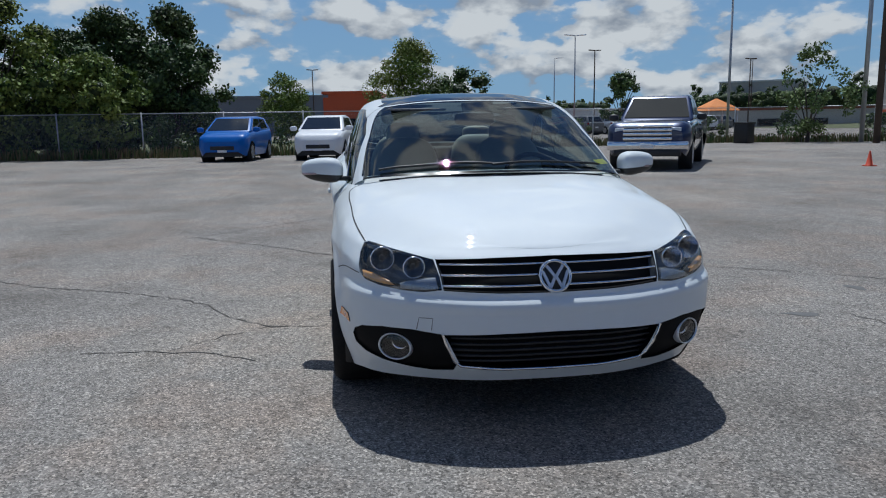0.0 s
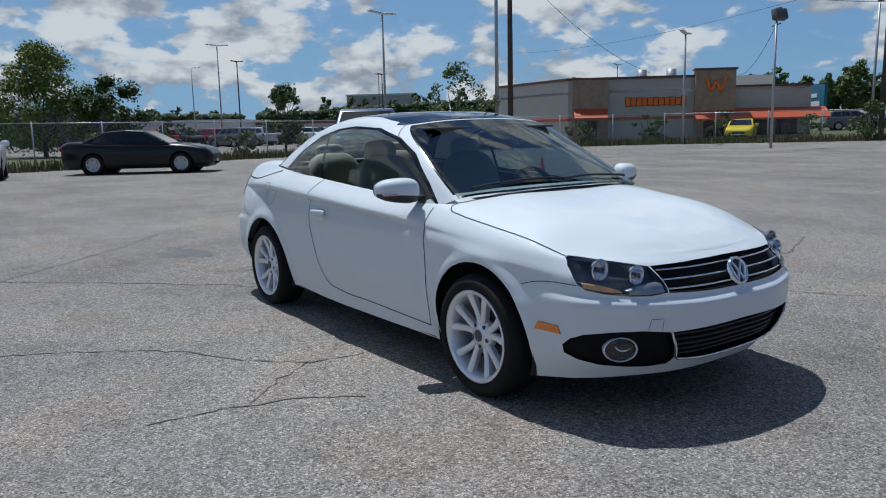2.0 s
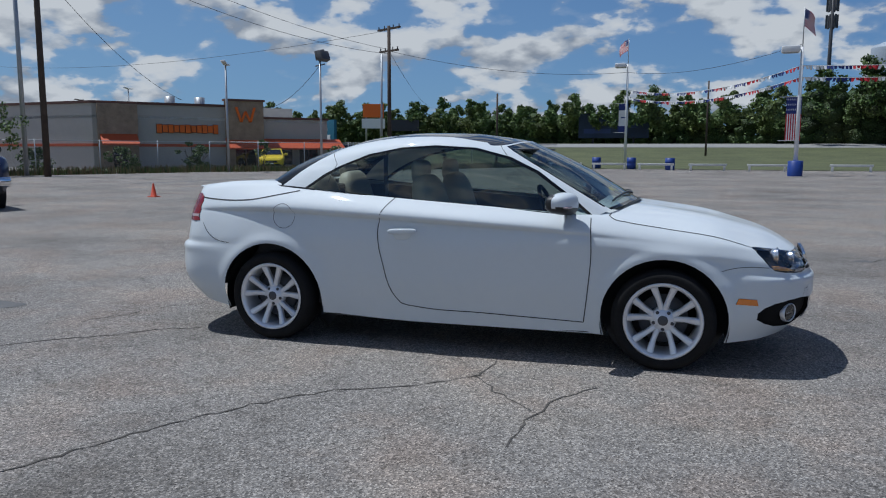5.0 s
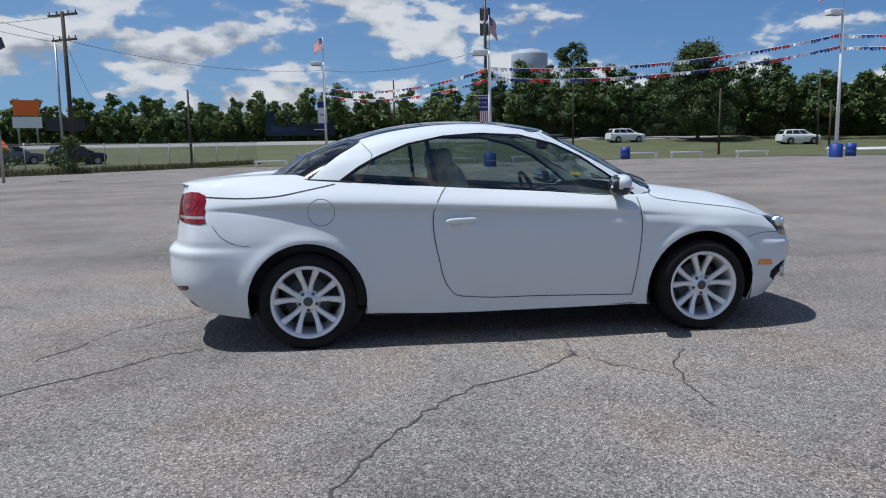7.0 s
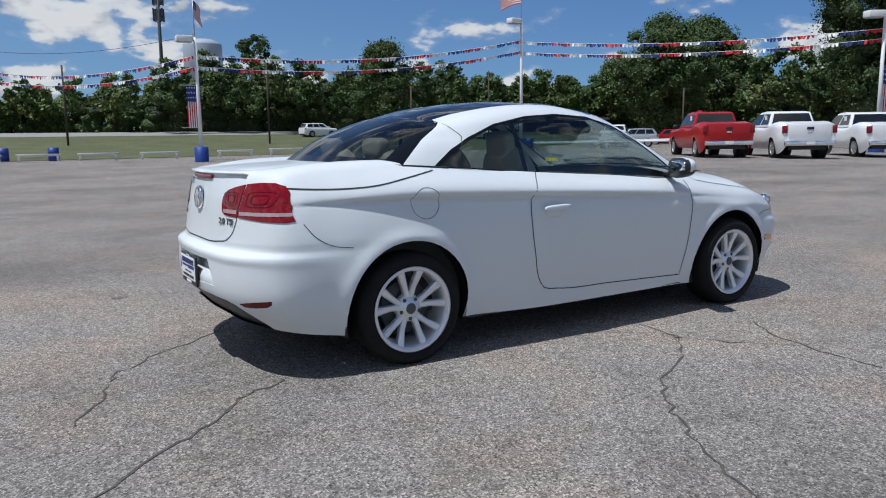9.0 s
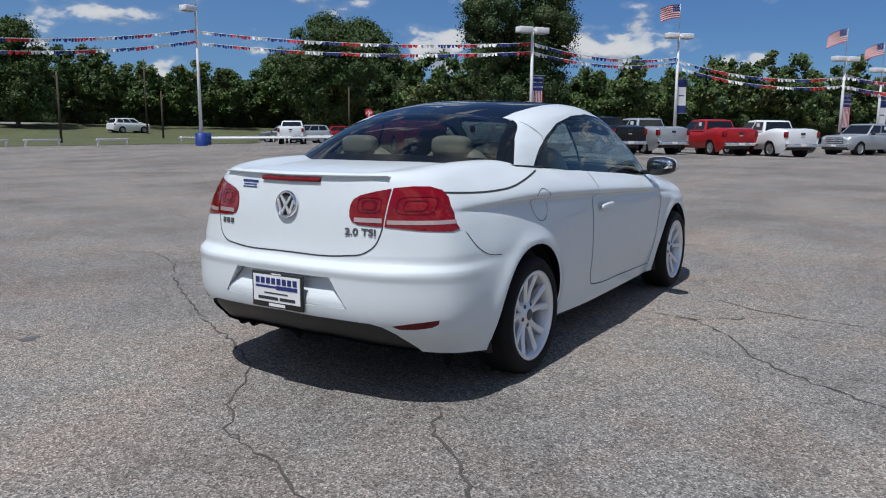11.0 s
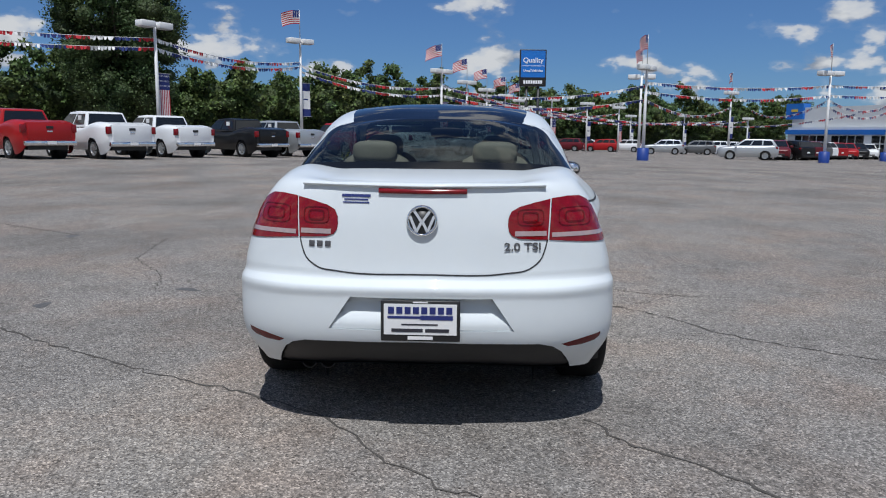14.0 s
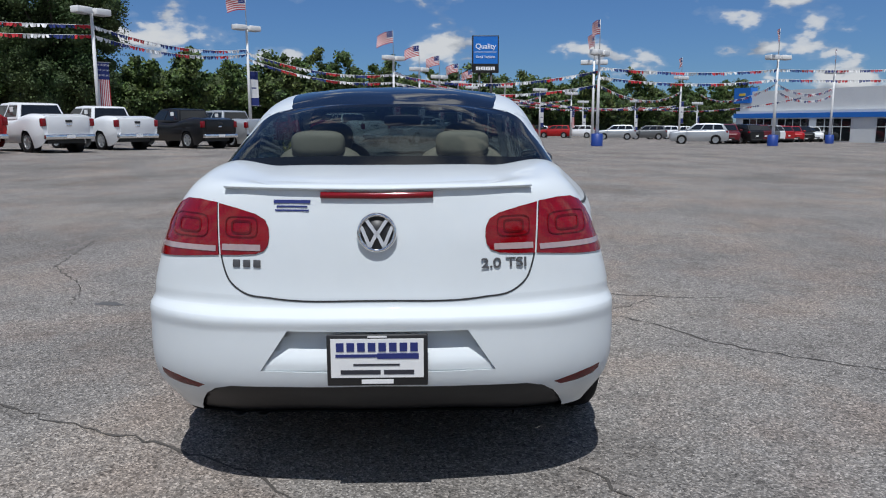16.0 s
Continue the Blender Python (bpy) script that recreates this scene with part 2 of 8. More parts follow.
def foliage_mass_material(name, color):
    """Packed leaves seen as one mass: leaf-sized cells with shade painted into the gaps between them, broken relief,
    tone by clump.
    """
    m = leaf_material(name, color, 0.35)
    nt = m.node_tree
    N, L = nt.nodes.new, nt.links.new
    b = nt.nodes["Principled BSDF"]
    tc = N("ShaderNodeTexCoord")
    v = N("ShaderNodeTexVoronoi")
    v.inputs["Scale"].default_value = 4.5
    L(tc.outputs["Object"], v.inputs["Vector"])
    # darker towards the sunk cell edges: shade between leaves put into the colour
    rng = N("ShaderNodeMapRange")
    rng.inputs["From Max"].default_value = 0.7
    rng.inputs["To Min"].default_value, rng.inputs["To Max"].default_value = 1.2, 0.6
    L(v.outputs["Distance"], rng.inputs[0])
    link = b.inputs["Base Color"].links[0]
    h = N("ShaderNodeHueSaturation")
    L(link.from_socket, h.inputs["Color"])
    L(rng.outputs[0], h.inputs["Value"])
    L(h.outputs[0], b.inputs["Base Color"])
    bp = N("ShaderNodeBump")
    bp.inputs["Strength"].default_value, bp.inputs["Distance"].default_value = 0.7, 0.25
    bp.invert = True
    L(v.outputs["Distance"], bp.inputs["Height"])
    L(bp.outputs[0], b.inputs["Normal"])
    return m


M_GROUND = pavement_material()
M_CRACK = paint("crack_dirt", (0.075, 0.068, 0.06), 0.95, vary=0.4, scale=9)
M_WHITE = paint("white_car_paint", (0.67, 0.71, 0.725), 0.55, coat=0.6, vary=0.015, scale=2, spec=0.25)
M_BLACK = paint("black_plastic", (0.018, 0.018, 0.019), 0.45, vary=0.2, scale=20)
M_GLOSSBLACK = paint("gloss_black", (0.008, 0.009, 0.010), 0.10, vary=0.1, spec=0.35)
M_SEAM = paint("panel_gap", (0.03, 0.03, 0.032), 0.8, vary=0.2)
M_GRILLE = paint("matt_black_grille", (0.006, 0.006, 0.0065), 0.75, vary=0.2, scale=20, spec=0.15)
M_CHROME = paint("chrome", (0.80, 0.80, 0.81), 0.08, metal=1.0, vary=0.03)
M_ALLOY = paint("silver_alloy", (0.76, 0.77, 0.79), 0.32, metal=0.5, vary=0.04)
M_RUBBER = paint("tyre_rubber", (0.014, 0.0135, 0.0135), 0.8, vary=0.3, scale=12, bump=0.2, spec=0.2)
M_GREYPLASTIC = paint("grey_plastic", (0.075, 0.075, 0.08), 0.5, vary=0.15)
M_REDLENS = paint("red_lens", (0.20, 0.002, 0.006), 0.10, spec=0.4, coat=0.3, vary=0.3, scale=26)
M_DARKRED = paint("dark_red_lens", (0.11, 0.002, 0.004), 0.16, spec=0.3, coat=0.25, vary=0.2, scale=20)
M_CLEARLENS = paint("pale_lens", (0.40, 0.30, 0.30), 0.12, coat=1.0, vary=0.1)
M_REFLECTOR = paint("lamp_reflector", (0.78, 0.79, 0.82), 0.18, metal=1.0, vary=0.25, scale=34, bump=0.25, bump_scale=45)
M_LAMPGREY = paint("lamp_bezel", (0.30, 0.33, 0.37), 0.22, metal=0.6, vary=0.25, scale=30)
M_HOUSING = paint("lamp_housing", (0.10, 0.105, 0.115), 0.25, metal=0.3, vary=0.3, scale=25)
M_PALEAMBER = paint("pale_amber_lens", (0.60, 0.30, 0.09), 0.2, coat=1.0, vary=0.3, scale=40)
M_AMBER = paint("amber_lens", (0.80, 0.23, 0.02), 0.15, coat=1.0, vary=0.1)
M_GLASS = glass("window_glass", (0.78, 0.90, 0.86), 0.30)
M_WINDSHIELD = glass("windshield_glass", (0.70, 0.88, 0.90), 0.44, ior=1.62)
M_REARGLASS = glass("tinted_rear_glass", (0.66, 0.76, 0.74), 0.68, ior=1.38)
M_LAMPGLASS = glass("lamp_glass", (0.96, 0.97, 0.98), 0.05)
M_ROOF = paint("dark_glass_roof", (0.006, 0.008, 0.014), 0.03, vary=0.05)
M_BEIGE = paint("beige_leather", (0.55, 0.51, 0.42), 0.55, vary=0.08, scale=10, bump=0.1)
M_DARKCLOTH = paint("dark_trim", (0.030, 0.029, 0.028), 0.7, vary=0.2, scale=10)
M_CONCRETE = paint("white_concrete", (0.66, 0.65, 0.62), 0.8, vary=0.14, scale=2.5, bump=0.3)
M_GALV = paint("galvanised_steel", (0.42, 0.43, 0.44), 0.45, metal=0.6, vary=0.12)
M_WHITEPAINT = paint("white_pole_paint", (0.74, 0.74, 0.73), 0.45, vary=0.08, scale=3)
M_WOODPOLE = paint("creosoted_wood", (0.075, 0.055, 0.042), 0.9, vary=0.3, scale=5, bump=0.4)
M_BLUEPLASTIC = paint("blue_paint", (0.012, 0.045, 0.24), 0.5, vary=0.15)
M_WIRE = paint("wire", (0.03, 0.03, 0.032), 0.6)
M_BARK = paint("bark", (0.07, 0.055, 0.045), 0.95, vary=0.4, scale=6, bump=0.5)
M_PAPER = paint("white_paper", (0.80, 0.80, 0.79), 0.6, vary=0.04)
M_INK = paint("navy_ink", (0.02, 0.03, 0.16), 0.5, vary=0.1)
M_DARKINK = paint("dark_ink", (0.03, 0.03, 0.04), 0.5, vary=0.1)


# ---- mesh helpers ----
def mesh_from(bm, name, material, smooth=True):
    me = bpy.data.meshes.new(name)
    bm.to_mesh(me)
    bm.free()
    me.materials.append(material)
    if smooth:
        me.polygons.foreach_set("use_smooth", [True] * len(me.polygons))
    return me


def part(name, bm, material, parent=None, label="", smooth=True):
    """Links a bmesh as one mesh object, under a thing or a part when a parent is given."""
    ob = new(name, mesh_from(bm, name, material, smooth))
    if parent is not None:
        ob.parent = parent
    return tagged(ob, label)


def thing(name, label, category, m=None, group="", kind=""):
    ob = new(name)
    ob.empty_display_size = 0.1
    if m is not None:
        ob.matrix_basis = m
    return tagged(ob, label, category, group, kind)


def box(bm, x0, x1, y0, y1, z0, z1, bevel=0.0):
    vs = [bm.verts.new((x, y, z)) for x in (x0, x1) for y in (y0, y1) for z in (z0, z1)]
    fs = [bm.faces.new([vs[i] for i in q]) for q in ((0, 1, 3, 2), (4, 6, 7, 5), (0, 4, 5, 1), (2, 3, 7, 6), (0, 2, 6, 4), (1, 5, 7, 3))]
    if bevel:
        bmesh.ops.bevel(bm, geom=list({e for f in fs for e in f.edges}), offset=bevel, segments=2, affect="EDGES", profile=0.5)
    return vs


def boxes(*specs, bevel=0.0):
    bm = bmesh.new()
    for s in specs:
        box(bm, *s, bevel=bevel)
    return bm


def rod(bm, a, b, r0, r1=None, n=8, caps=True):
    """A tapered round bar from a to b."""
    a, b, r1 = Vector(a), Vector(b), r0 if r1 is None else r1
    q = (b - a).to_track_quat("Z", "Y")
    rings = []
    for c, r in ((a, r0), (b, r1)):
        rings.append([bm.verts.new(c + q @ Vector((r * math.cos(t), r * math.sin(t), 0))) for t in np.linspace(0, 2 * math.pi, n, endpoint=False)])
    for i in range(n):
        bm.faces.new((rings[0][i], rings[0][(i + 1) % n], rings[1][(i + 1) % n], rings[1][i]))
    if caps:
        bm.faces.new(rings[0][::-1])
        bm.faces.new(rings[1])
    return bm


def tube(bm, pts, r, n=6):
    """A bar swept along points."""
    pts = [Vector(p) for p in pts]
    last = None
    for i, p in enumerate(pts):
        d = (pts[min(i + 1, len(pts) - 1)] - pts[max(i - 1, 0)]).normalized()
        up = Vector((0, 0, 1)) if abs(d.z) < 0.9 else Vector((1, 0, 0))
        u = d.cross(up).normalized()
        w = u.cross(d)
        ring = [bm.verts.new(p + r * (math.cos(t) * u + math.sin(t) * w)) for t in np.linspace(0, 2 * math.pi, n, endpoint=False)]
        if last:
            for k in range(n):
                bm.faces.new((last[k], last[(k + 1) % n], ring[(k + 1) % n], ring[k]))
        last = ring
    return bm


def lathe(bm, profile, n=32, axis="y", centre=(0, 0, 0)):
    """Turns (radius, along) pairs round an axis."""
    c = Vector(centre)
    rings = []
    for r, a in profile:
        ring = []
        for t in np.linspace(0, 2 * math.pi, n, endpoint=False):
            u, v = r * math.cos(t), r * math.sin(t)
            ring.append(bm.verts.new(c + Vector({"y": (u, a, v), "z": (u, v, a), "x": (a, u, v)}[axis])))
        rings.append(ring)
    for p, q in zip(rings, rings[1:]):
        for i in range(n):
            bm.faces.new((p[i], p[(i + 1) % n], q[(i + 1) % n], q[i]))
    return bm


def prism(bm, outline, z0, z1, place=lambda a, b, c: (a, b, c)):
    """Extrudes an outline (list of pairs) between two depths; place turns (a, b, depth) into a point."""
    lo = [bm.verts.new(place(a, b, z0)) for a, b in outline]
    hi = [bm.verts.new(place(a, b, z1)) for a, b in outline]
    n = len(outline)
    bm.faces.new(lo[::-1])
    bm.faces.new(hi)
    for i in range(n):
        bm.faces.new((lo[i], lo[(i + 1) % n], hi[(i + 1) % n], hi[i]))
    return bm


def hermite(knots, values, at):
    """A smooth curve through values at knots (finite-difference tangents)."""
    k, v, at = np.asarray(knots, float), np.asarray(values, float), np.asarray(at, float)
    slope = np.diff(v, axis=0) / np.diff(k)[:, None]
    tan = np.empty_like(v)
    h = np.diff(k)
    tan[0], tan[-1] = slope[0], slope[-1]
    tan[1:-1] = (slope[:-1] * h[1:, None] + slope[1:] * h[:-1, None]) / (h[1:] + h[:-1])[:, None]
    i = np.clip(np.searchsorted(k, at, side="right") - 1, 0, len(k) - 2)
    t = ((at - k[i]) / h[i])[:, None]
    hh = h[i][:, None]
    return (2 * t**3 - 3 * t**2 + 1) * v[i] + (t**3 - 2 * t**2 + t) * hh * tan[i] + (3 * t**2 - 2 * t**3) * v[i + 1] + (t**3 - t**2) * hh * tan[i + 1]


def loft(rows, ns, nv, mirror_ends=True):
    """A smooth surface through rows of stations: rows is (R, S, 3). Returns a grid (nv, ns, 3) and the row and station numbers of the lines."""
    rows = np.asarray(rows, float)
    if mirror_ends:  # the ends lie on the centre plane: carry on with the mirror image
        flip = np.array([1, -1, 1])
        rows = np.concatenate([rows[:, 2:0:-1] * flip, rows, rows[:, -2:-4:-1] * flip], axis=1)
    step = np.linalg.norm(np.diff(rows, axis=1), axis=2).mean(0)
    knots = np.r_[0, np.cumsum(step)]
    a, b = (knots[2], knots[-3]) if mirror_ends else (knots[0], knots[-1])
    at = np.linspace(a, b, ns)
    cross = np.stack([hermite(knots, r, at) for r in rows])
    step = np.linalg.norm(np.diff(cross, axis=0), axis=2).mean(1) + 1e-6
    kv = np.r_[0, np.cumsum(step)]
    av = np.unique(np.round(np.r_[np.linspace(0, kv[-1], nv), kv], 4))
    av = av[np.r_[True, np.diff(av) > 0.0012]]
    nv = len(av)
    flat = hermite(kv, cross.reshape(len(rows), -1), av)
    stations = np.interp(at, knots, np.arange(len(knots)) - (2 if mirror_ends else 0))
    return flat.reshape(nv, ns, 3), np.interp(av, kv, np.arange(len(rows))), stations


def inside(poly, a, b):
    hit = False
    n = len(poly)
    for i in range(n):
        (x0, y0), (x1, y1) = poly[i], poly[(i + 1) % n]
        if (y0 > b) != (y1 > b) and a < (x1 - x0) * (b - y0) / (y1 - y0) + x0:
            hit = not hit
    return hit


def cut_patch(bm, poly, axes, keep=lambda c: True):
    """Cuts an outline, given in two axes, through the faces for which keep(centre) holds, and returns the faces inside it."""
    ia, ib = axes
    n = len(poly)
    la, ha = min(p[0] for p in poly) - 0.03, max(p[0] for p in poly) + 0.03
    lb, hb = min(p[1] for p in poly) - 0.03, max(p[1] for p in poly) + 0.03
    pool = set()
    for f in bm.faces:
        c = f.calc_center_median()
        if la < c[ia] < ha and lb < c[ib] < hb and keep(c):
            pool.add(f)
    for i in range(n):
        (a0, b0), (a1, b1) = poly[i], poly[(i + 1) % n]
        lo_a, hi_a, lo_b, hi_b = min(a0, a1) - 0.004, max(a0, a1) + 0.004, min(b0, b1) - 0.004, max(b0, b1) + 0.004
        faces = []
        for f in pool:
            av, bv = [v.co[ia] for v in f.verts], [v.co[ib] for v in f.verts]
            if max(av) >= lo_a and min(av) <= hi_a and max(bv) >= lo_b and min(bv) <= hi_b:
                faces.append(f)
        if not faces:
            continue
        co, no = Vector((0, 0, 0)), Vector((0, 0, 0))
        co[ia], co[ib] = a0, b0
        no[ia], no[ib] = -(b1 - b0), a1 - a0
        no.normalize()
        faces.sort(key=lambda f: f.index)
        geom = list(dict.fromkeys(e for f in faces for e in f.edges)) + faces + list(dict.fromkeys(v for f in faces for v in f.verts))
        got = bmesh.ops.bisect_plane(bm, geom=geom, plane_co=co, plane_no=no, dist=0.0004)
        pool = {f for f in pool if f.is_valid} | {g for g in got["geom"] if isinstance(g, bmesh.types.BMFace)}
        bm.faces.index_update()
    return [f for f in sorted(pool, key=lambda f: f.index) if f.is_valid and inside(poly, (c := f.calc_center_median())[ia], c[ib])]


def take(bm, faces):
    """Moves faces into a bmesh of their own, with their normals."""
    out = bmesh.new()
    seen = {}
    for f in faces:
        vs = []
        for v in f.verts:
            if v not in seen:
                w = out.verts.new(v.co)
                w.normal = v.normal
                seen[v] = w
            vs.append(seen[v])
        out.faces.new(vs)
    bmesh.ops.delete(bm, geom=faces, context="FACES")
    return out


def rim_wall(bm, depth):
    """Sinks a patch by depth along a vector and closes the gap to its old edge with a wall."""
    edges = [e for e in bm.edges if e.is_boundary]
    loop = {v: bm.verts.new(v.co) for e in edges for v in e.verts}
    for e in edges:
        a, b = e.verts
        bm.faces.new((a, b, loop[b], loop[a]))
    fixed = set(loop.values())
    for v in bm.verts:
        if v not in fixed:
            v.co += depth(v.co) if callable(depth) else depth
    return bm


def letters(name, text, size, depth, material, m, parent=None, bold=False):
    """Raised lettering in the built-in font, facing +Z of its pose."""
    cu = bpy.data.curves.new(name, "FONT")
    cu.body, cu.size, cu.extrude, cu.align_x, cu.align_y = text, size, depth, "CENTER", "CENTER"
    cu.offset = 0.012 * size if bold else 0.0
    tmp = bpy.data.objects.new(name, cu)
    scene.collection.objects.link(tmp)
    me = bpy.data.meshes.new_from_object(tmp.evaluated_get(bpy.context.evaluated_depsgraph_get()))
    bpy.data.objects.remove(tmp)
    me.materials.clear()
    me.materials.append(material)
    ob = new(name, me)
    if parent is not None:
        ob.parent = parent
    ob.matrix_basis = m
    return ob


# ---- ground ----
def smooth01(v):
    v = min(1.0, max(0.0, v))
    return v * v * (3 - 2 * v)


def ground_height(x, y):
    """Flat round the car; a slight cross-fall towards the dealer's rows; beyond the far edge grass climbs to the road bank."""
    h = smooth01((x - 8) / 14) * (.168 - .008 * min(x, 130) + .013 * max(-60, min(y, 20)))
    h *= 1 - smooth01((y - 40) / 14)
    h += 2.4 * smooth01((y - 54) / 55)
    return h


def build_ground():
    bm = bmesh.new()
    near = np.r_[-2400, -900, -300, np.arange(-150, -40, 10), np.arange(-40, 60, 2.5), np.arange(60, 190, 6), 300, 900, 2400]
    vs = [[bm.verts.new((x, y, ground_height(x, y))) for y in near] for x in near]
    for i in range(len(near) - 1):
        for j in range(len(near) - 1):
            bm.faces.new((vs[i][j], vs[i + 1][j], vs[i + 1][j + 1], vs[i][j + 1]))
    return tagged(part("ground", bm, M_GROUND), "weathered grey chip-seal parking lot with cracks and stains", "parking lot", kind="structure")


ground = build_ground()


# ---- the white coupe-cabriolet ----
# Styling lines run from the nose's centre along one side to the tail's centre: x, half width, height at sixteen stations.
LINE_BOTTOM = [(2.06, 0, .205), (2.04, .28, .205), (1.93, .53, .20), (1.80, .68, .19), (1.64, .755, .18), (1.289, .76, .18), (.85, .765, .18), (.2, .77, .178), (-.45, .77, .18), (-.95, .77, .20), (-1.289, .77, .20), (-1.66, .765, .20), (-1.91, .69, .235), (-2.06, .49, .265), (-2.10, .24, .28), (-2.11, 0, .28)]
LINE_LOW = [(2.165, 0, .33), (2.145, .30, .33), (2.02, .575, .335), (1.865, .735, .34), (1.665, .80, .33), (1.289, .81, .32), (.85, .795, .31), (.2, .795, .31), (-.45, .795, .31), (-.95, .81, .33), (-1.289, .82, .35), (-1.68, .826, .36), (-1.975, .766, .37), (-2.13, .565, .385), (-2.19, .27, .395), (-2.205, 0, .40)]
LINE_BUMPER = [(2.19, 0, .50), (2.168, .30, .50), (2.045, .59, .505), (1.88, .755, .51), (1.67, .815, .51), (1.289, .835, .50), (.85, .83, .50), (.2, .832, .50), (-.45, .835, .50), (-.95, .838, .52), (-1.289, .845, .55), (-1.69, .838, .56), (-1.988, .777, .57), (-2.142, .572, .575), (-2.20, .28, .58), (-2.215, 0, .585)]
LINE_NOSE = [(2.16, 0, .595), (2.138, .30, .598), (2.02, .58, .61), (1.865, .735, .625), (1.67, .80, .64), (1.289, .835, .66), (.85, .842, .66), (.2, .848, .66), (-.45, .85, .67), (-.95, .85, .68), (-1.289, .848, .69), (-1.69, .82, .69), (-1.975, .755, .69), (-2.10, .545, .69), (-2.155, .28, .685), (-2.17, 0, .685)]
LINE_CREASE = [(2.09, 0, 0.684), (2.064, 0.3, 0.688), (1.955, 0.545, 0.7), (1.825, 0.7, 0.712), (1.65, 0.782, 0.726), (1.289, 0.822, 0.758), (0.85, 0.835, 0.79), (.2, .838, .82), (-.45, .842, .85), (-.95, .832, .87), (-1.289, .815, .88), (-1.69, .77, .875), (-1.955, .705, .875), (-2.07, .53, .88), (-2.125, .28, .885), (-2.14, 0, .885)]
LINE_SHOULDER = [(2.03, 0, 0.726), (2.005, 0.3, 0.729), (1.895, 0.53, 0.735), (1.775, 0.675, 0.743), (1.62, 0.742, 0.779), (1.289, 0.764, 0.828), (0.85, 0.764, 0.892), (.2, .762, .942), (-.45, .768, .985), (-.95, .752, 1.022), (-1.289, .722, 1.040), (-1.69, .675, 1.032), (-1.91, .635, 1.012), (-2.035, .50, 1.006), (-2.10, .27, 1.004), (-2.118, 0, 1.002)]
LINE_TOPMID = [(2.03, 0, 0.726), (2, 0.18, 0.742), (1.885, 0.33, 0.788), (1.755, 0.42, 0.822), (1.59, 0.49, 0.866), (1.289, 0.50, 0.913), (0.95, 0.48, 0.95), (.2, .43, .98), (-.45, .43, 1.0), (-.95, .43, 1.03), (-1.36, .42, 1.062), (-1.73, .40, 1.056), (-1.93, .37, 1.042), (-2.05, .27, 1.03), (-2.105, .14, 1.016), (-2.118, 0, 1.002)]
LINE_CENTRE = [(2.03, 0, 0.726), (1.995, 0, 0.748), (1.875, 0, 0.8), (1.745, 0, 0.84), (1.58, 0, 0.878), (1.289, 0, 0.927), (0.98, 0, 0.964), (.2, 0, .99), (-.45, 0, 1.0), (-.95, 0, 1.035), (-1.42, 0, 1.066), (-1.75, 0, 1.062), (-1.94, 0, 1.05), (-2.055, 0, 1.036), (-2.108, 0, 1.02), (-2.118, 0, 1.002)]
WHEEL_Z, ARCH_R, AXLE = 0.300, 0.366, 1.289


def shaped_body(grid):
    """Adds the flares round the wheels and the sharp step of the side crease to the lofted surface."""
    g = grid.copy()
    for ax in (AXLE, -AXLE):
        r = np.hypot(g[..., 0] - ax, g[..., 2] - WHEEL_Z)
        side = np.clip((g[..., 1] - 0.55) / 0.15, 0, 1)
        g[..., 1] += 0.016 * np.exp(-(((r - ARCH_R - 0.01) / 0.045) ** 2)) * side
    return g


def crease_rows(line, below, above):
    """The side crease as three close lines: a shallow step that fades out at both ends."""
    out = [[], [], []]
    for (x, y, z), p, q in zip(line, below, above):
        run = (Vector(q) - Vector(p)).normalized()
        k = smooth01((x + 1.85) / .35) * smooth01((.95 - x) / .35)
        out[0].append((x - run.x * .022, max(0, y - run.y * .022 - .012 * k), z - run.z * .022))
        out[1].append((x, max(0, y - .012 * k), z))
        out[2].append((x + run.x * .007, max(0, y + run.y * .007 + .011 * k), z + run.z * .007))
    return out


def bumper_edge(low, high, side=.45, end=.06, rise=.45):
    """The upper edge of the bumper band: level with the lower one at nose and tail, blended in along the sides."""
    out = []
    for (x0, y0, z0), (x1, y1, z1) in zip(low, high):
        k = max(smooth01((x0 - 1.62) / .2), smooth01((-1.62 - x0) / .2))
        u = side * (1 - k) + end * k
        out.append((x0 + (x1 - x0) * u, y0 + (y1 - y0) * u, z0 + (z1 - z0) * rise))
    return out


def mirrored_bm(grid, skip=lambda i, j: False):
    """Both halves of a half surface, welded on the centre plane."""
    bm = bmesh.new()
    nv, ns, _ = grid.shape
    for sign in (-1, 1):
        vs = [[bm.verts.new((p[0], p[1] * sign, p[2])) for p in row] for row in grid]
        for i in range(nv - 1):
            for j in range(ns - 1):
                if skip(i, j):
                    continue
                q = [vs[i][j], vs[i][j + 1], vs[i + 1][j + 1], vs[i + 1][j]]
                f = bm.faces.new(q if sign > 0 else q[::-1])
    bmesh.ops.remove_doubles(bm, verts=bm.verts, dist=0.0005)
    bmesh.ops.dissolve_degenerate(bm, dist=0.0002, edges=bm.edges)
    loose = [v for v in bm.verts if not v.link_faces]
    bmesh.ops.delete(bm, geom=loose, context="VERTS")
    return bm


from mathutils.bvhtree import BVHTree


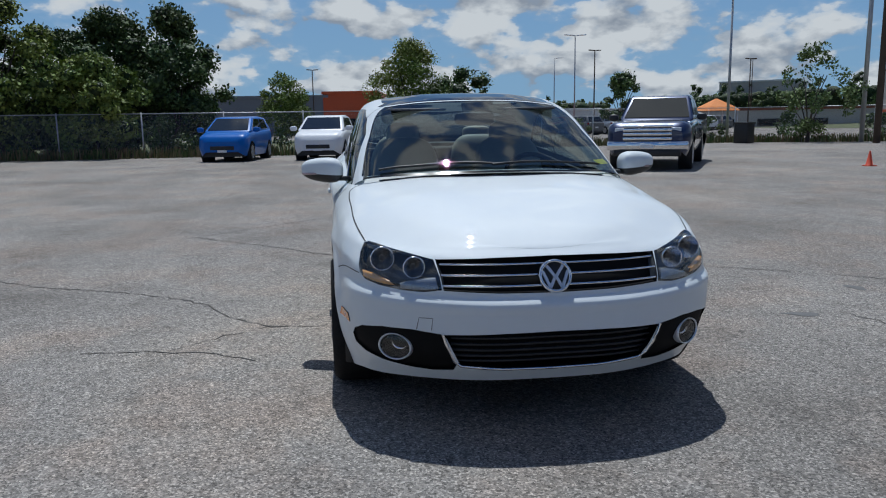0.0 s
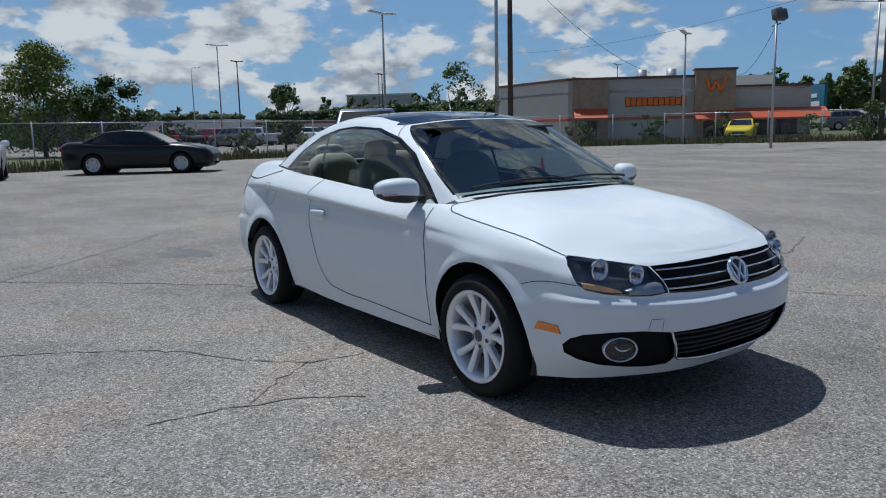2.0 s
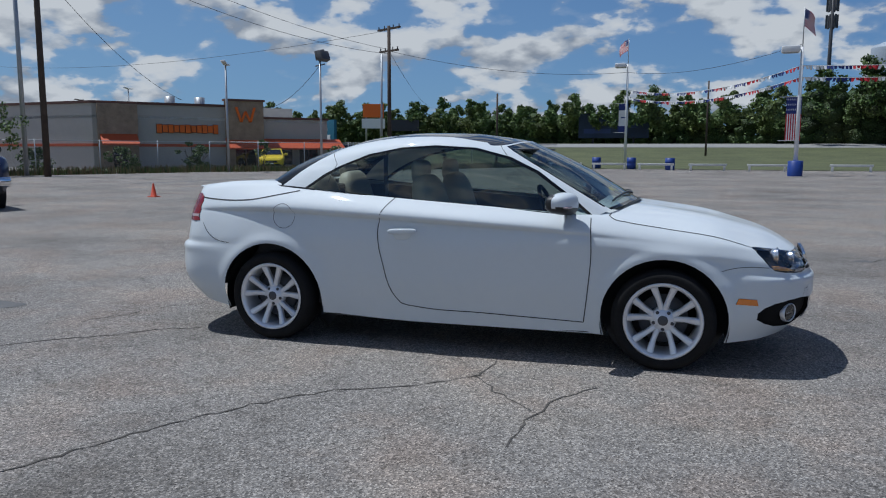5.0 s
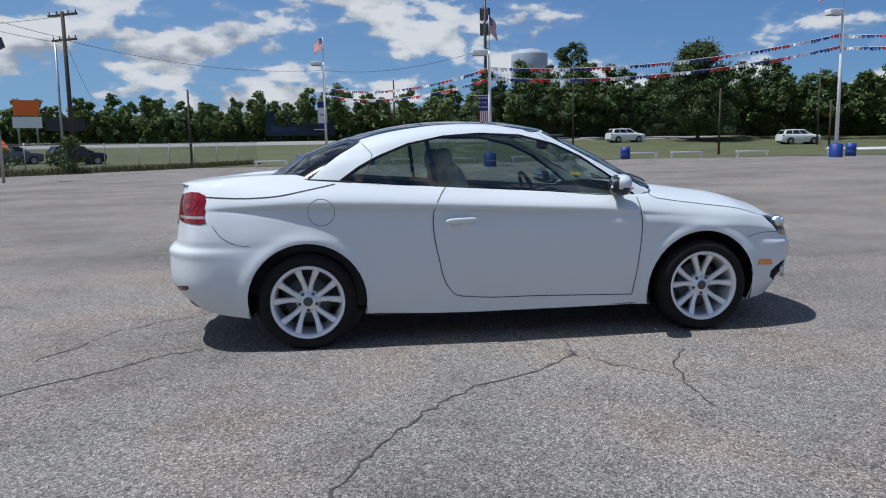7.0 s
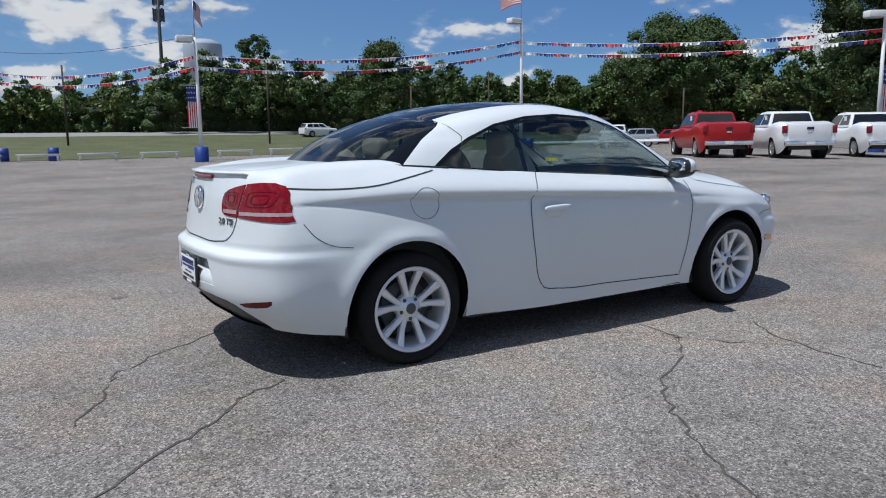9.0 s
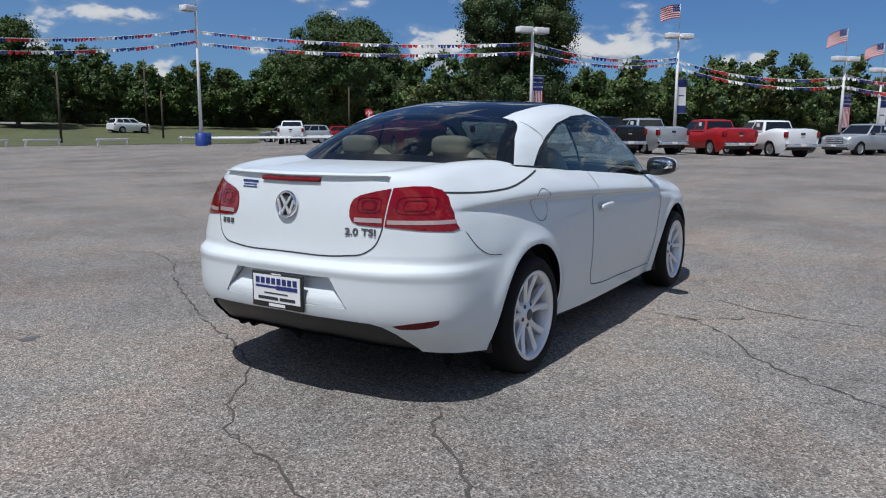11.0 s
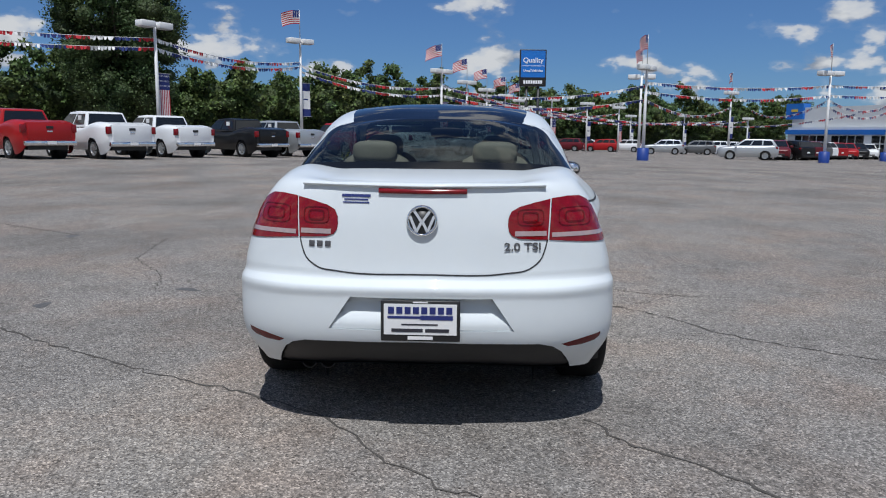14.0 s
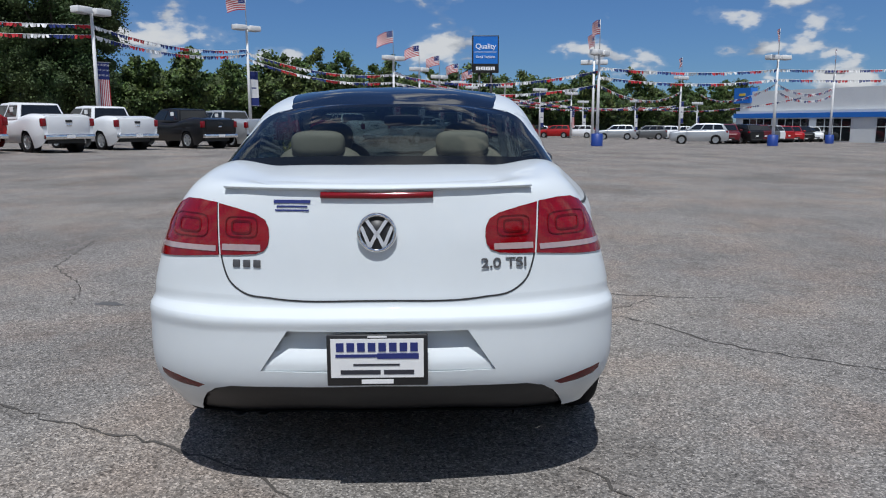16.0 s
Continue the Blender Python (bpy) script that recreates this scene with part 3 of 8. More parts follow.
def ribbon(bm, tree, pts, direction, width=0.005, lift=0.0015, start=3.0, step=0.02):
    """A thin strip laid on a surface: pts are projected along a direction and joined."""
    d = Vector(direction).normalized()
    dense = []
    for a, b in zip(pts, pts[1:]):
        a, b = Vector(a), Vector(b)
        n = max(1, int((b - a).length / step))
        dense += [a.lerp(b, i / n) for i in range(n)]
    dense.append(Vector(pts[-1]))
    line = []
    for p in dense:
        hit = tree.ray_cast(p - d * start, d)
        if hit[0] is not None:
            no = hit[1] if hit[1].dot(d) < 0 else -hit[1]
            line.append((hit[0], no))
    last = None
    for i, (p, no) in enumerate(line):
        t = line[min(i + 1, len(line) - 1)][0] - line[max(i - 1, 0)][0]
        if t.length < 1e-6:
            continue
        w = t.normalized().cross(no) * width * 0.5
        pair = bm.verts.new(p + no * lift + w), bm.verts.new(p + no * lift - w)
        if last and (line[i][0] - line[i - 1][0]).length < 0.25:
            bm.faces.new((last[0], pair[0], pair[1], last[1]))
        last = pair
    return bm


def curve_pts(ctrl, n=40):
    c = np.asarray(ctrl, float)
    k = np.r_[0, np.cumsum(np.linalg.norm(np.diff(c, axis=0), axis=1))]
    return [tuple(p) for p in hermite(k, c, np.linspace(0, k[-1], n))]


def alloy_wheel(parent, y, sign):
    """Tyre, rim with five pairs of spokes, hub cap, bolts, brake disc."""
    hub = new("wheel")
    hub.parent = parent
    x = parent_x = 0.0
    bm = bmesh.new()
    R, r, w = 0.303, 0.228, 0.105
    prof = [(r - .004, -w * .86), (r + .012, -w), (r + .045, -w * 1.03), (R - .022, -w * .97), (R - .006, -w * .80), (R, -w * .55), (R, w * .55), (R - .006, w * .80), (R - .022, w * .97), (r + .045, w * 1.03), (r + .012, w), (r - .004, w * .86)]
    lathe(bm, prof, 48)
    part("tyre", bm, M_RUBBER, hub)
    bm = bmesh.new()
    lathe(bm, [(r - .012, w * .80), (r - .002, w * .90), (r + .002, w * .97), (r - .006, w * .985), (r - .018, w * .93), (r - .026, w * .72), (r - .034, w * .2), (r - .036, -w * .8)], 48)
    part("rim", bm, M_ALLOY, hub)
    bm = bmesh.new()
    for k in range(5):
        for off in (-1, 1):
            a0 = math.radians(72 * k + 90 + off * 9.0)
            a1 = math.radians(72 * k + 90 + off * 16.5)
            outline = []
            for rad, ang, wid, dep in ((.055, a0, .017, .060), (.12, (a0 + a1) / 2, .0155, .068), (.205, a1, .021, .086)):
                c = Vector((rad * math.cos(ang), 0, rad * math.sin(ang)))
                t = Vector((-math.sin(ang), 0, math.cos(ang)))
                outline.append((c, t, wid, dep))
            last = None
            for c, t, wid, dep in outline:
                ring = [bm.verts.new(c + t * wid * a + Vector((0, b, 0))) for a, b in ((-1, dep - .035), (-1, dep - .008), (-.55, dep), (.55, dep), (1, dep - .008), (1, dep - .035))]
                if last:
                    for i in range(5):
                        bm.faces.new((last[i], last[i + 1], ring[i + 1], ring[i]))
                last = ring
    part("spokes", bm, M_ALLOY, hub, "silver paired spokes", smooth=False)
    bm = bmesh.new()
    lathe(bm, [(.0, .073), (.030, .073), (.036, .069), (.066, .060), (.075, .045), (.078, .02)], 30)
    part("hub_cap", bm, M_ALLOY, hub)
    bm = bmesh.new()
    lathe(bm, [(.0, .0765), (.026, .0765), (.030, .074)], 24)
    part("cap_badge", bm, M_GREYPLASTIC, hub, "round grey centre badge")
    for k in range(5):
        a = math.radians(72 * k + 54)
        bm = bmesh.new()
        lathe(bm, [(.011, .05), (.011, .066), (.0, .066)], 8, centre=(.055 * math.cos(a), 0, .055 * math.sin(a)))
        part("bolt", bm, M_GREYPLASTIC, hub)
    bm = bmesh.new()
    lathe(bm, [(.06, .0), (.145, .0), (.145, -.02), (.06, -.02)], 32)
    part("brake_disc", bm, M_GREYPLASTIC, hub)
    if sign < 0:  # outer face towards -Y
        hub.rotation_euler = (0, 0, math.pi)
    return hub


def front_lamp(car, patch, sign):
    """Clear cover over a dark bowl with two bright reflectors, an amber corner and a chrome strip."""
    lamp = new("headlight")
    lamp.parent = car
    bowl = patch.copy()
    for v in bowl.verts:
        v.co += v.normal * 0.003
    part("lens", bowl, M_LAMPGLASS, lamp, "clear headlight cover").visible_shadow = False
    cover = BVHTree.FromBMesh(patch)

    def on_cover(y, z, depth):
        hit, n = cover.ray_cast(Vector((4, sign * y, z)), Vector((-1, 0, 0)))[:2]
        if hit is None:
            hit, n = cover.find_nearest(Vector((2.0, sign * y, z)))[:2]
        n = n if n.x > 0 else -n
        return hit - n * depth, n

    rim_wall(patch, Vector((-.075, -sign * .03, 0)))
    part("housing", patch, M_HOUSING, lamp, "dark grey lamp housing")
    for y, z, r in ((.645, .690, .046), (.528, .668, .041)):
        place, n = on_cover(y, z, .066)
        face = (n + Vector((.15, 0, 0))).normalized()
        turn = face.to_track_quat("X", "Z").to_matrix().to_4x4()
        bm = bmesh.new()
        lathe(bm, [(r * 1.07, .004), (r * 1.03, .010), (r * .96, .007), (r * .88, -.012), (r * .6, -.030), (.012, -.038), (0, -.038)], 28, axis="x")
        part("reflector", bm, M_REFLECTOR, lamp, "round chrome reflector").matrix_basis = Matrix.Translation(place) @ turn
        bm = bmesh.new()
        lathe(bm, [(0, .006), (r * .22, .002), (r * .26, -.010), (r * .26, -.034)], 16, axis="x")
        part("bulb_cap", bm, M_GREYPLASTIC, lamp).matrix_basis = Matrix.Translation(place) @ turn

    def inlay(name, low, high, depth, mat, label):
        """A shaped insert that follows the inside of the cover, with a folded edge."""
        bm = bmesh.new()
        rows = [[on_cover(*(np.array(p) * (1 - v) + np.array(q) * v), depth)[0] for v in (0, .35, .7, 1)] for p, q in zip(curve_pts([(*c, 0) for c in low], 12), curve_pts([(*c, 0) for c in high], 12)) for p, q in ((p[:2], q[:2]),)]
        vs = [[bm.verts.new(p) for p in row] + [bm.verts.new(row[-1] - Vector((.03, 0, 0)))] for row in rows]
        for r0, r1 in zip(vs, vs[1:]):
            for k in range(len(r0) - 1):
                bm.faces.new((r0[k], r1[k], r1[k + 1], r0[k + 1]))
        bmesh.ops.recalc_face_normals(bm, faces=bm.faces)
        part(name, bm, mat, lamp, label)

    inlay("turn_signal", [(.722, .618), (.665, .604), (.605, .600)], [(.724, .640), (.665, .628), (.622, .612)], .012, M_PALEAMBER, "amber turn signal")
    inlay("lamp_trim", [(.585, .591), (.52, .589), (.445, .597)], [(.585, .606), (.535, .622), (.452, .634)], .012, M_LAMPGREY, "silver grey lamp bezel")
    inlay("lamp_brow", [(.70, .722), (.60, .714), (.47, .690)], [(.70, .732), (.60, .724), (.47, .699)], .008, M_GLOSSBLACK, "dark upper edge of the lamp")


def build_car():
    car = thing("convertible_car", "white two-door hardtop convertible with dark glass roof, parked", "car")
    rows = np.array([LINE_BOTTOM, LINE_LOW, LINE_BUMPER, bumper_edge(LINE_BUMPER, LINE_NOSE), bumper_edge(LINE_BUMPER, LINE_NOSE, .66, .80, .66), LINE_NOSE, *crease_rows(LINE_CREASE, LINE_NOSE, LINE_SHOULDER), LINE_SHOULDER, LINE_TOPMID, LINE_CENTRE])
    grid, rv, st = loft(rows, 240, 108)
    grid = shaped_body(grid)
    cabin = lambda i, j: rv[i] > 9.02 and 6.15 < st[j] < 9.9  # noqa: E731
    bm = mirrored_bm(grid, cabin)
    bmesh.ops.recalc_face_normals(bm, faces=bm.faces)
    bm.normal_update()
    tree = BVHTree.FromBMesh(bm)

    # wheel openings
    for ax in (AXLE, -AXLE):
        ring = [(ax + ARCH_R * math.cos(t), WHEEL_Z + ARCH_R * math.sin(t)) for t in np.linspace(0, 2 * math.pi, 40, endpoint=False)]
        bmesh.ops.delete(bm, geom=cut_patch(bm, ring, (0, 2), lambda c: abs(c.y) > 0.5), context="FACES")

    # lamps, grilles and recesses, cut out of the shell
    def pick(poly, axes, keep):
        bm.normal_update()
        return take(bm, cut_patch(bm, poly, axes, keep))

    head = [(.432, .592), (.436, .640), (.452, .696), (.50, .706), (.56, .718), (.62, .729), (.66, .737), (.692, .742), (.712, .736), (.728, .705), (.738, .66), (.735, .632), (.715, .608), (.66, .593), (.58, .584), (.50, .582)]
    tail_in = [(.344, .872), (.346, .900), (.358, .926), (.39, .944), (.45, .960), (.517, .974), (.506, .812), (.45, .814), (.39, .818), (.362, .828), (.348, .848)]
    tail_out = [(.524, .976), (.59, .983), (.645, .982), (.682, .966), (.708, .935), (.732, .885), (.752, .83), (.766, .800), (.755, .793), (.65, .800), (.513, .812)]
    refl = [(.572, .388), (.66, .404), (.748, .416), (.744, .396), (.72, .382), (.66, .373), (.60, .372)]
    fog = [(.440, .426), (.55, .438), (.66, .434), (.735, .420), (.762, .398), (.770, .365), (.758, .325), (.72, .297), (.65, .272), (.55, .258), (.465, .253), (.385, .262), (.378, .29), (.405, .36)]
    mark = [(1.685, .420), (1.81, .412), (1.80, .448), (1.70, .455)]
    flip = lambda poly: [(-a, b) for a, b in poly]  # noqa: E731
    for sign in (-1, 1):
        f = flip if sign < 0 else (lambda q: q)
        front_lamp(car, pick(f(head), (1, 2), lambda c: c.x > 1.66), sign)
        lamp = new("tail_light")
        lamp.parent = car
        for poly, nm in ((tail_in, "inner_lens"), (tail_out, "outer_lens")):
            lens = pick(f(poly), (1, 2), lambda c: c.x < -1.80)
            for v in lens.verts:
                v.co += v.normal * 0.004
            part(nm, lens, M_REDLENS, lamp, "glossy red tail lamp lens")
        part("rear_reflector", pick(f(refl), (1, 2), lambda c: c.x < -1.8), M_DARKRED, car, "thin red bumper reflector")
        fogp = pick(f(fog), (1, 2), lambda c: c.x > 1.72)
        rim_wall(fogp, Vector((-.022, 0, 0)))
        part("fog_surround", fogp, M_GRILLE, car, "black plastic fog lamp surround")
        mk = pick(mark, (0, 2), lambda c, s=sign: c.y * s > 0.6)
        for v in mk.verts:
            v.co += v.normal * 0.004
        part("side_marker", mk, M_AMBER, car, "amber side marker")
    upper = [(-.425, .590), (-.445, .697), (-.22, .703), (0, .705), (.22, .703), (.445, .697), (.425, .590), (.22, .582), (0, .579), (-.22, .582)]
    lower = [(-.428, .424), (-.2, .432), (0, .434), (.2, .432), (.428, .424), (.365, .292), (.2, .277), (0, .273), (-.2, .277), (-.365, .292)]
    g1 = pick(upper, (1, 2), lambda c: c.x > 1.9)
    rim_wall(g1, Vector((-.045, 0, 0)))
    part("upper_grille", g1, M_GRILLE, car, "black upper grille recess")
    g2 = pick(lower, (1, 2), lambda c: c.x > 1.9)
    rim_wall(g2, Vector((-.06, 0, 0)))
    part("lower_grille", g2, M_GRILLE, car, "black lower air intake")
    plate = [(-.375, .452), (-.285, .585), (.285, .585), (.375, .452)]
    pr = pick(plate, (1, 2), lambda c: c.x < -2.0)
    rim_wall(pr, lambda c: Vector((.006 + .045 * smooth01((c.z - .47) / .10), 0, 0)))
    part("plate_recess", pr, M_WHITE, car, "white number plate recess")
    valance = [(-.48, .394), (0, .404), (.48, .394), (.535, .380), (.575, .350), (.602, .310), (.622, .27), (.64, .21), (-.64, .21), (-.622, .27), (-.602, .310), (-.575, .350), (-.535, .380)]
    va = pick(valance, (1, 2), lambda c: c.x < -1.8)
    rim_wall(va, Vector((.018, 0, 0)))
    part("rear_valance", va, M_BLACK, car, "black plastic valance")

    # panels
    bm.normal_update()
    normals = {tuple(round(c, 5) for c in v.co): v.normal.copy() for v in bm.verts}

    def panel_of(f):
        c = f.calc_center_median()
        side = "right" if c.y < 0 else "left"
        zs = float(np.interp(c.x, [-2.1, -1.289, -.45, .85, 1.7, 2.06], [1.0, 1.04, .985, .888, .77, .722]))
        if c.x > 0.8 and f.normal.z > .55 and c.z > zs - .035 and abs(c.y) < .74:
            return "hood"
        if c.x < -1.2 and ((f.normal.z > .45 and c.z > .98) or (c.x < -2.0 and abs(c.y) < .49 and c.z > .678)):
            return "trunk_lid"
        if c.x > 1.56 and c.z < .63 and c.x + .3 * (c.z - .4) > 1.6:
            return "front_bumper"
        if c.x < -1.66 and c.z < .70:
            return "rear_bumper"
        if -.47 < c.x < .85 and c.z > .265:
            return "door " + side
        if -.95 < c.x < .95 and c.z <= .265:
            return "sill " + side
        return ("front_fender " if c.x > 0.5 else "rear_quarter ") + side

    groups = {}
    for f in bm.faces:
        groups.setdefault(panel_of(f), []).append(f)
    pieces = []
    for key, faces in groups.items():  # a panel that falls into separate pieces becomes as many parts
        left = dict.fromkeys(faces)
        while left:
            front = [next(iter(left))]
            del left[front[0]]
            got = []
            while front:
                f = front.pop()
                got.append(f)
                for e in f.edges:
                    for g in e.link_faces:
                        if g in left:
                            del left[g]
                            front.append(g)
            pieces.append((key, got))
    for key, faces in pieces:
        sub = bmesh.new()
        seen, order = {}, []
        for f in faces:
            vs = []
            for v in f.verts:
                if v not in seen:
                    seen[v] = sub.verts.new(v.co)
                    order.append(v.normal.copy())
                vs.append(seen[v])
            sub.faces.new(vs)
        ob = part(key.split()[0], sub, M_WHITE, car)
        ob.data.normals_split_custom_set_from_vertices(order)
    bm.free()

    # panel gaps
    def seam(pts, direction, width=0.0055):
        strip = bmesh.new()
        ribbon(strip, tree, pts, direction, width)
        part("panel_gap", strip, M_SEAM, car)

    door = curve_pts([(-.41, .985), (-.455, .93), (-.50, .80), (-.497, .70), (-.47, .56), (-.41, .36), (-.36, .30), (-.26, .283), (.2, .268), (.822, .25)])
    front_edge = curve_pts([(.822, .25), (.845, .45), (.862, .70), (.85, .89)])
    flap = [(-1.188 + .082 * math.cos(t), .853 + .082 * math.sin(t)) for t in np.linspace(0, 2 * math.pi, 36)]
    bump_f = curve_pts([(1.60, .607), (1.67, .626), (1.76, .634), (1.86, .628)], 14)
    bump_r = curve_pts([(-1.615, .655), (-1.72, .672), (-1.80, .72), (-1.85, .785)], 16)
    quarter = curve_pts([(-1.915, .957), (-1.83, .951), (-1.62, .945), (-1.45, .955), (-1.28, .985), (-1.10, 1.02)], 30)
    for sign in (-1, 1):
        for line, wd in ((door, .006), (front_edge, .006), (flap, .003), (bump_f, .0035), (bump_r, .004), (quarter, .010)):
            seam([(a, sign * 1.0, b) for a, b in line], (0, -sign, 0), wd)
        hood = curve_pts([(1.765, .705), (1.62, .735), (1.289, .752), (1.05, .756), (.985, .75), (.955, .72), (.965, .69)], 50)
        seam([(a, sign * b, 1.2) for a, b in hood], (0, 0, -1), .006)
        lid = curve_pts([(.0, .674), (.34, .680), (.43, .695), (.478, .732), (.498, .780), (.506, .814)], 40)
        seam([(-3.0, sign * a, b) for a, b in lid], (1, 0, 0), .006)
    return car, tree


car, body_tree = build_car()
for wx in (AXLE, -AXLE):
    for sgn in (-1, 1):
        w = alloy_wheel(car, 0, sgn)
        w.location = (wx, sgn * 0.752, WHEEL_Z)


# ---- glasshouse: pillars, rails, panes, roof ----
BASE_LINE = [(1.085, 0, 0.968), (1.05, 0.34, 0.962), (0.955, 0.69, 0.935), (0.865, 0.742, 0.898), (.2, .757, .942), (-.45, .762, .985), (-1.02, .742, 1.03), (-1.36, .665, 1.052), (-1.50, .40, 1.062), (-1.545, 0, 1.064)]
MID_LINE = [(0.735, 0, 1.175), (0.705, 0.33, 1.168), (0.6, 0.632, 1.136), (0.55, 0.676, 1.12), (.06, .705, 1.165), (-.46, .705, 1.185), (-.93, .665, 1.185), (-1.17, .59, 1.175), (-1.28, .36, 1.20), (-1.31, 0, 1.208)]
EDGE_LINE = [(.35, 0, 1.352), (.33, .29, 1.345), (.275, .515, 1.322), (.235, .555, 1.315), (-.08, .585, 1.36), (-.46, .58, 1.358), (-.82, .545, 1.308), (-.97, .50, 1.275), (-1.02, .30, 1.302), (-1.035, 0, 1.31)]
ROOFMID_LINE = [(.35, 0, 1.352), (.30, .16, 1.362), (.22, .27, 1.372), (.12, .31, 1.385), (-.12, .32, 1.402), (-.46, .32, 1.402), (-.78, .30, 1.362), (-.93, .27, 1.325), (-1.01, .15, 1.312), (-1.035, 0, 1.31)]
ROOF_LINE = [(.35, 0, 1.352), (.29, 0, 1.365), (.20, 0, 1.382), (.10, 0, 1.396), (-.12, 0, 1.415), (-.46, 0, 1.414), (-.78, 0, 1.372), (-.93, 0, 1.338), (-1.01, 0, 1.317), (-1.035, 0, 1.31)]


def build_glasshouse():
    grid, rv, st = loft(np.array([BASE_LINE, MID_LINE, EDGE_LINE, ROOFMID_LINE, ROOF_LINE]), 220, 76)
    kinds = {}
    nv, ns = len(rv), len(st)
    for i in range(nv - 1):
        for j in range(ns - 1):
            r, s = (rv[i] + rv[i + 1]) / 2, (st[j] + st[j + 1]) / 2
            if r > 2:
                if (s < 3.2 and r < 2.07) or (3.2 <= s < 6.75 and r < 2.26):
                    k = "roof_rail"
                else:
                    k = "roof_panel" if s < 6.9 else "rear_roof_panel"
            elif s < 2.06:
                k = "windshield" if (s < 1.95 and .07 < r < 1.95) else ("roof_rail" if r < .10 and s > 1.96 else "windshield_frame")
            elif s < 6.66:
                k = "roof_rail"
            else:
                k = "rear_window" if s > 7.06 and .24 < r < 1.84 else "rear_window_frame"
            kinds.setdefault(k, []).append((i, j))
    whole = mirrored_bm(grid)
    bmesh.ops.recalc_face_normals(whole, faces=whole.faces)
    tree = BVHTree.FromBMesh(whole)
    whole.free()
    look_of = {"windshield": (M_WINDSHIELD, "clear windshield"), "windshield_frame": (M_GLOSSBLACK, "black windshield border"), "roof_panel": (M_ROOF, "dark glass roof panel"), "rear_roof_panel": (M_ROOF, "dark glass rear roof panel"),
               "rear_window": (M_REARGLASS, "tinted rear window"), "rear_window_frame": (M_GLOSSBLACK, "black rear window border"), "roof_rail": (M_WHITE, "white roof rail and pillars")}
    window = [(.845, .898), (.2, .948), (-.45, .992), (-1.045, 1.038), (-.93, 1.115), (-.82, 1.175), (-.63, 1.252), (-.40, 1.298), (-.17, 1.312), (.09, 1.297), (.31, 1.24), (.49, 1.155), (.70, 1.01)]
    trim = [(.875, .89), (.2, .936), (-.45, .980), (-1.09, 1.03), (-.95, 1.128), (-.83, 1.190), (-.635, 1.266), (-.40, 1.312), (-.17, 1.326), (.10, 1.311), (.325, 1.253), (.51, 1.165), (.73, 1.01)]
    for k, cells in kinds.items():
        have = set(cells)
        bm = mirrored_bm(grid, lambda i, j: (i, j) not in have)
        bmesh.ops.recalc_face_normals(bm, faces=bm.faces)
        bm.normal_update()
        mat, label = look_of[k]
        if k == "roof_rail":
            for sign in (-1, 1):
                faces = cut_patch(bm, trim, (0, 2), lambda c, s=sign: c.y * s > .35)
                pane = take(bm, faces)
                faces = cut_patch(pane, window, (0, 2), lambda c, s=sign: True)
                inner = take(pane, faces)
                pg = part("side_window", inner, M_GLASS, car, "clear frameless side window")
                pg.visible_shadow = False
                tr = part("window_trim", pane, M_GLOSSBLACK, car, "black window surround")
        for v in bm.verts:
            tree_hit = tree.find_nearest(v.co)
        ob = part(k, bm, mat, car, label)
        if "window" in k and "frame" not in k or k == "windshield":
            ob.visible_shadow = False
    def gap_part(pts, direction, width):
        strip = bmesh.new()
        ribbon(strip, tree, pts, direction, width)
        part("roof_gap", strip, M_SEAM, car)

    base = hermite(np.arange(len(BASE_LINE)), np.array(BASE_LINE), np.linspace(5.95, 7.25, 20))
    for sign in (-1, 1):
        line_ = bmesh.new()
        tube(line_, [(a, sign * b, c + .003) for a, b, c in base], .006, 6)
        part("pillar_gap", line_, M_SEAM, car)
        gap_part([(-.90, sign, 1.08), (-.86, sign, 1.20), (-.95, sign, 1.30)], (0, -sign, 0), .004)
        gap_part([(.30, sign, 1.26), (.24, sign, 1.32), (.22, sign, 1.36)], (0, -sign, 0), .004)
    gap_part([(-.52, y, 2) for y in np.linspace(-.5, .5, 20)], (0, 0, -1), .008)
    for sign in (-1, 1):
        strip = bmesh.new()
        ribbon(strip, tree, [(-.47, sign, .99), (-.515, sign, 1.30)], (0, -sign, 0), .03, -.004)
        part("window_divider", strip, M_GLOSSBLACK, car, "black strip between side windows")
    return tree


glass_tree = build_glasshouse()


# ---- the car's fittings ----
def surface_line(tree, pts, direction, lift=0.0, step=0.03):
    d = Vector(direction).normalized()
    out = []
    for a, b in zip(pts, pts[1:]):
        a, b = Vector(a), Vector(b)
        n = max(1, int((b - a).length / step))
        for i in range(n + (1 if b == Vector(pts[-1]) else 0)):
            hit = tree.ray_cast(a.lerp(b, i / n) - d * 3, d)
            if hit[0] is not None:
                out.append(hit[0] - d * lift)
    return out


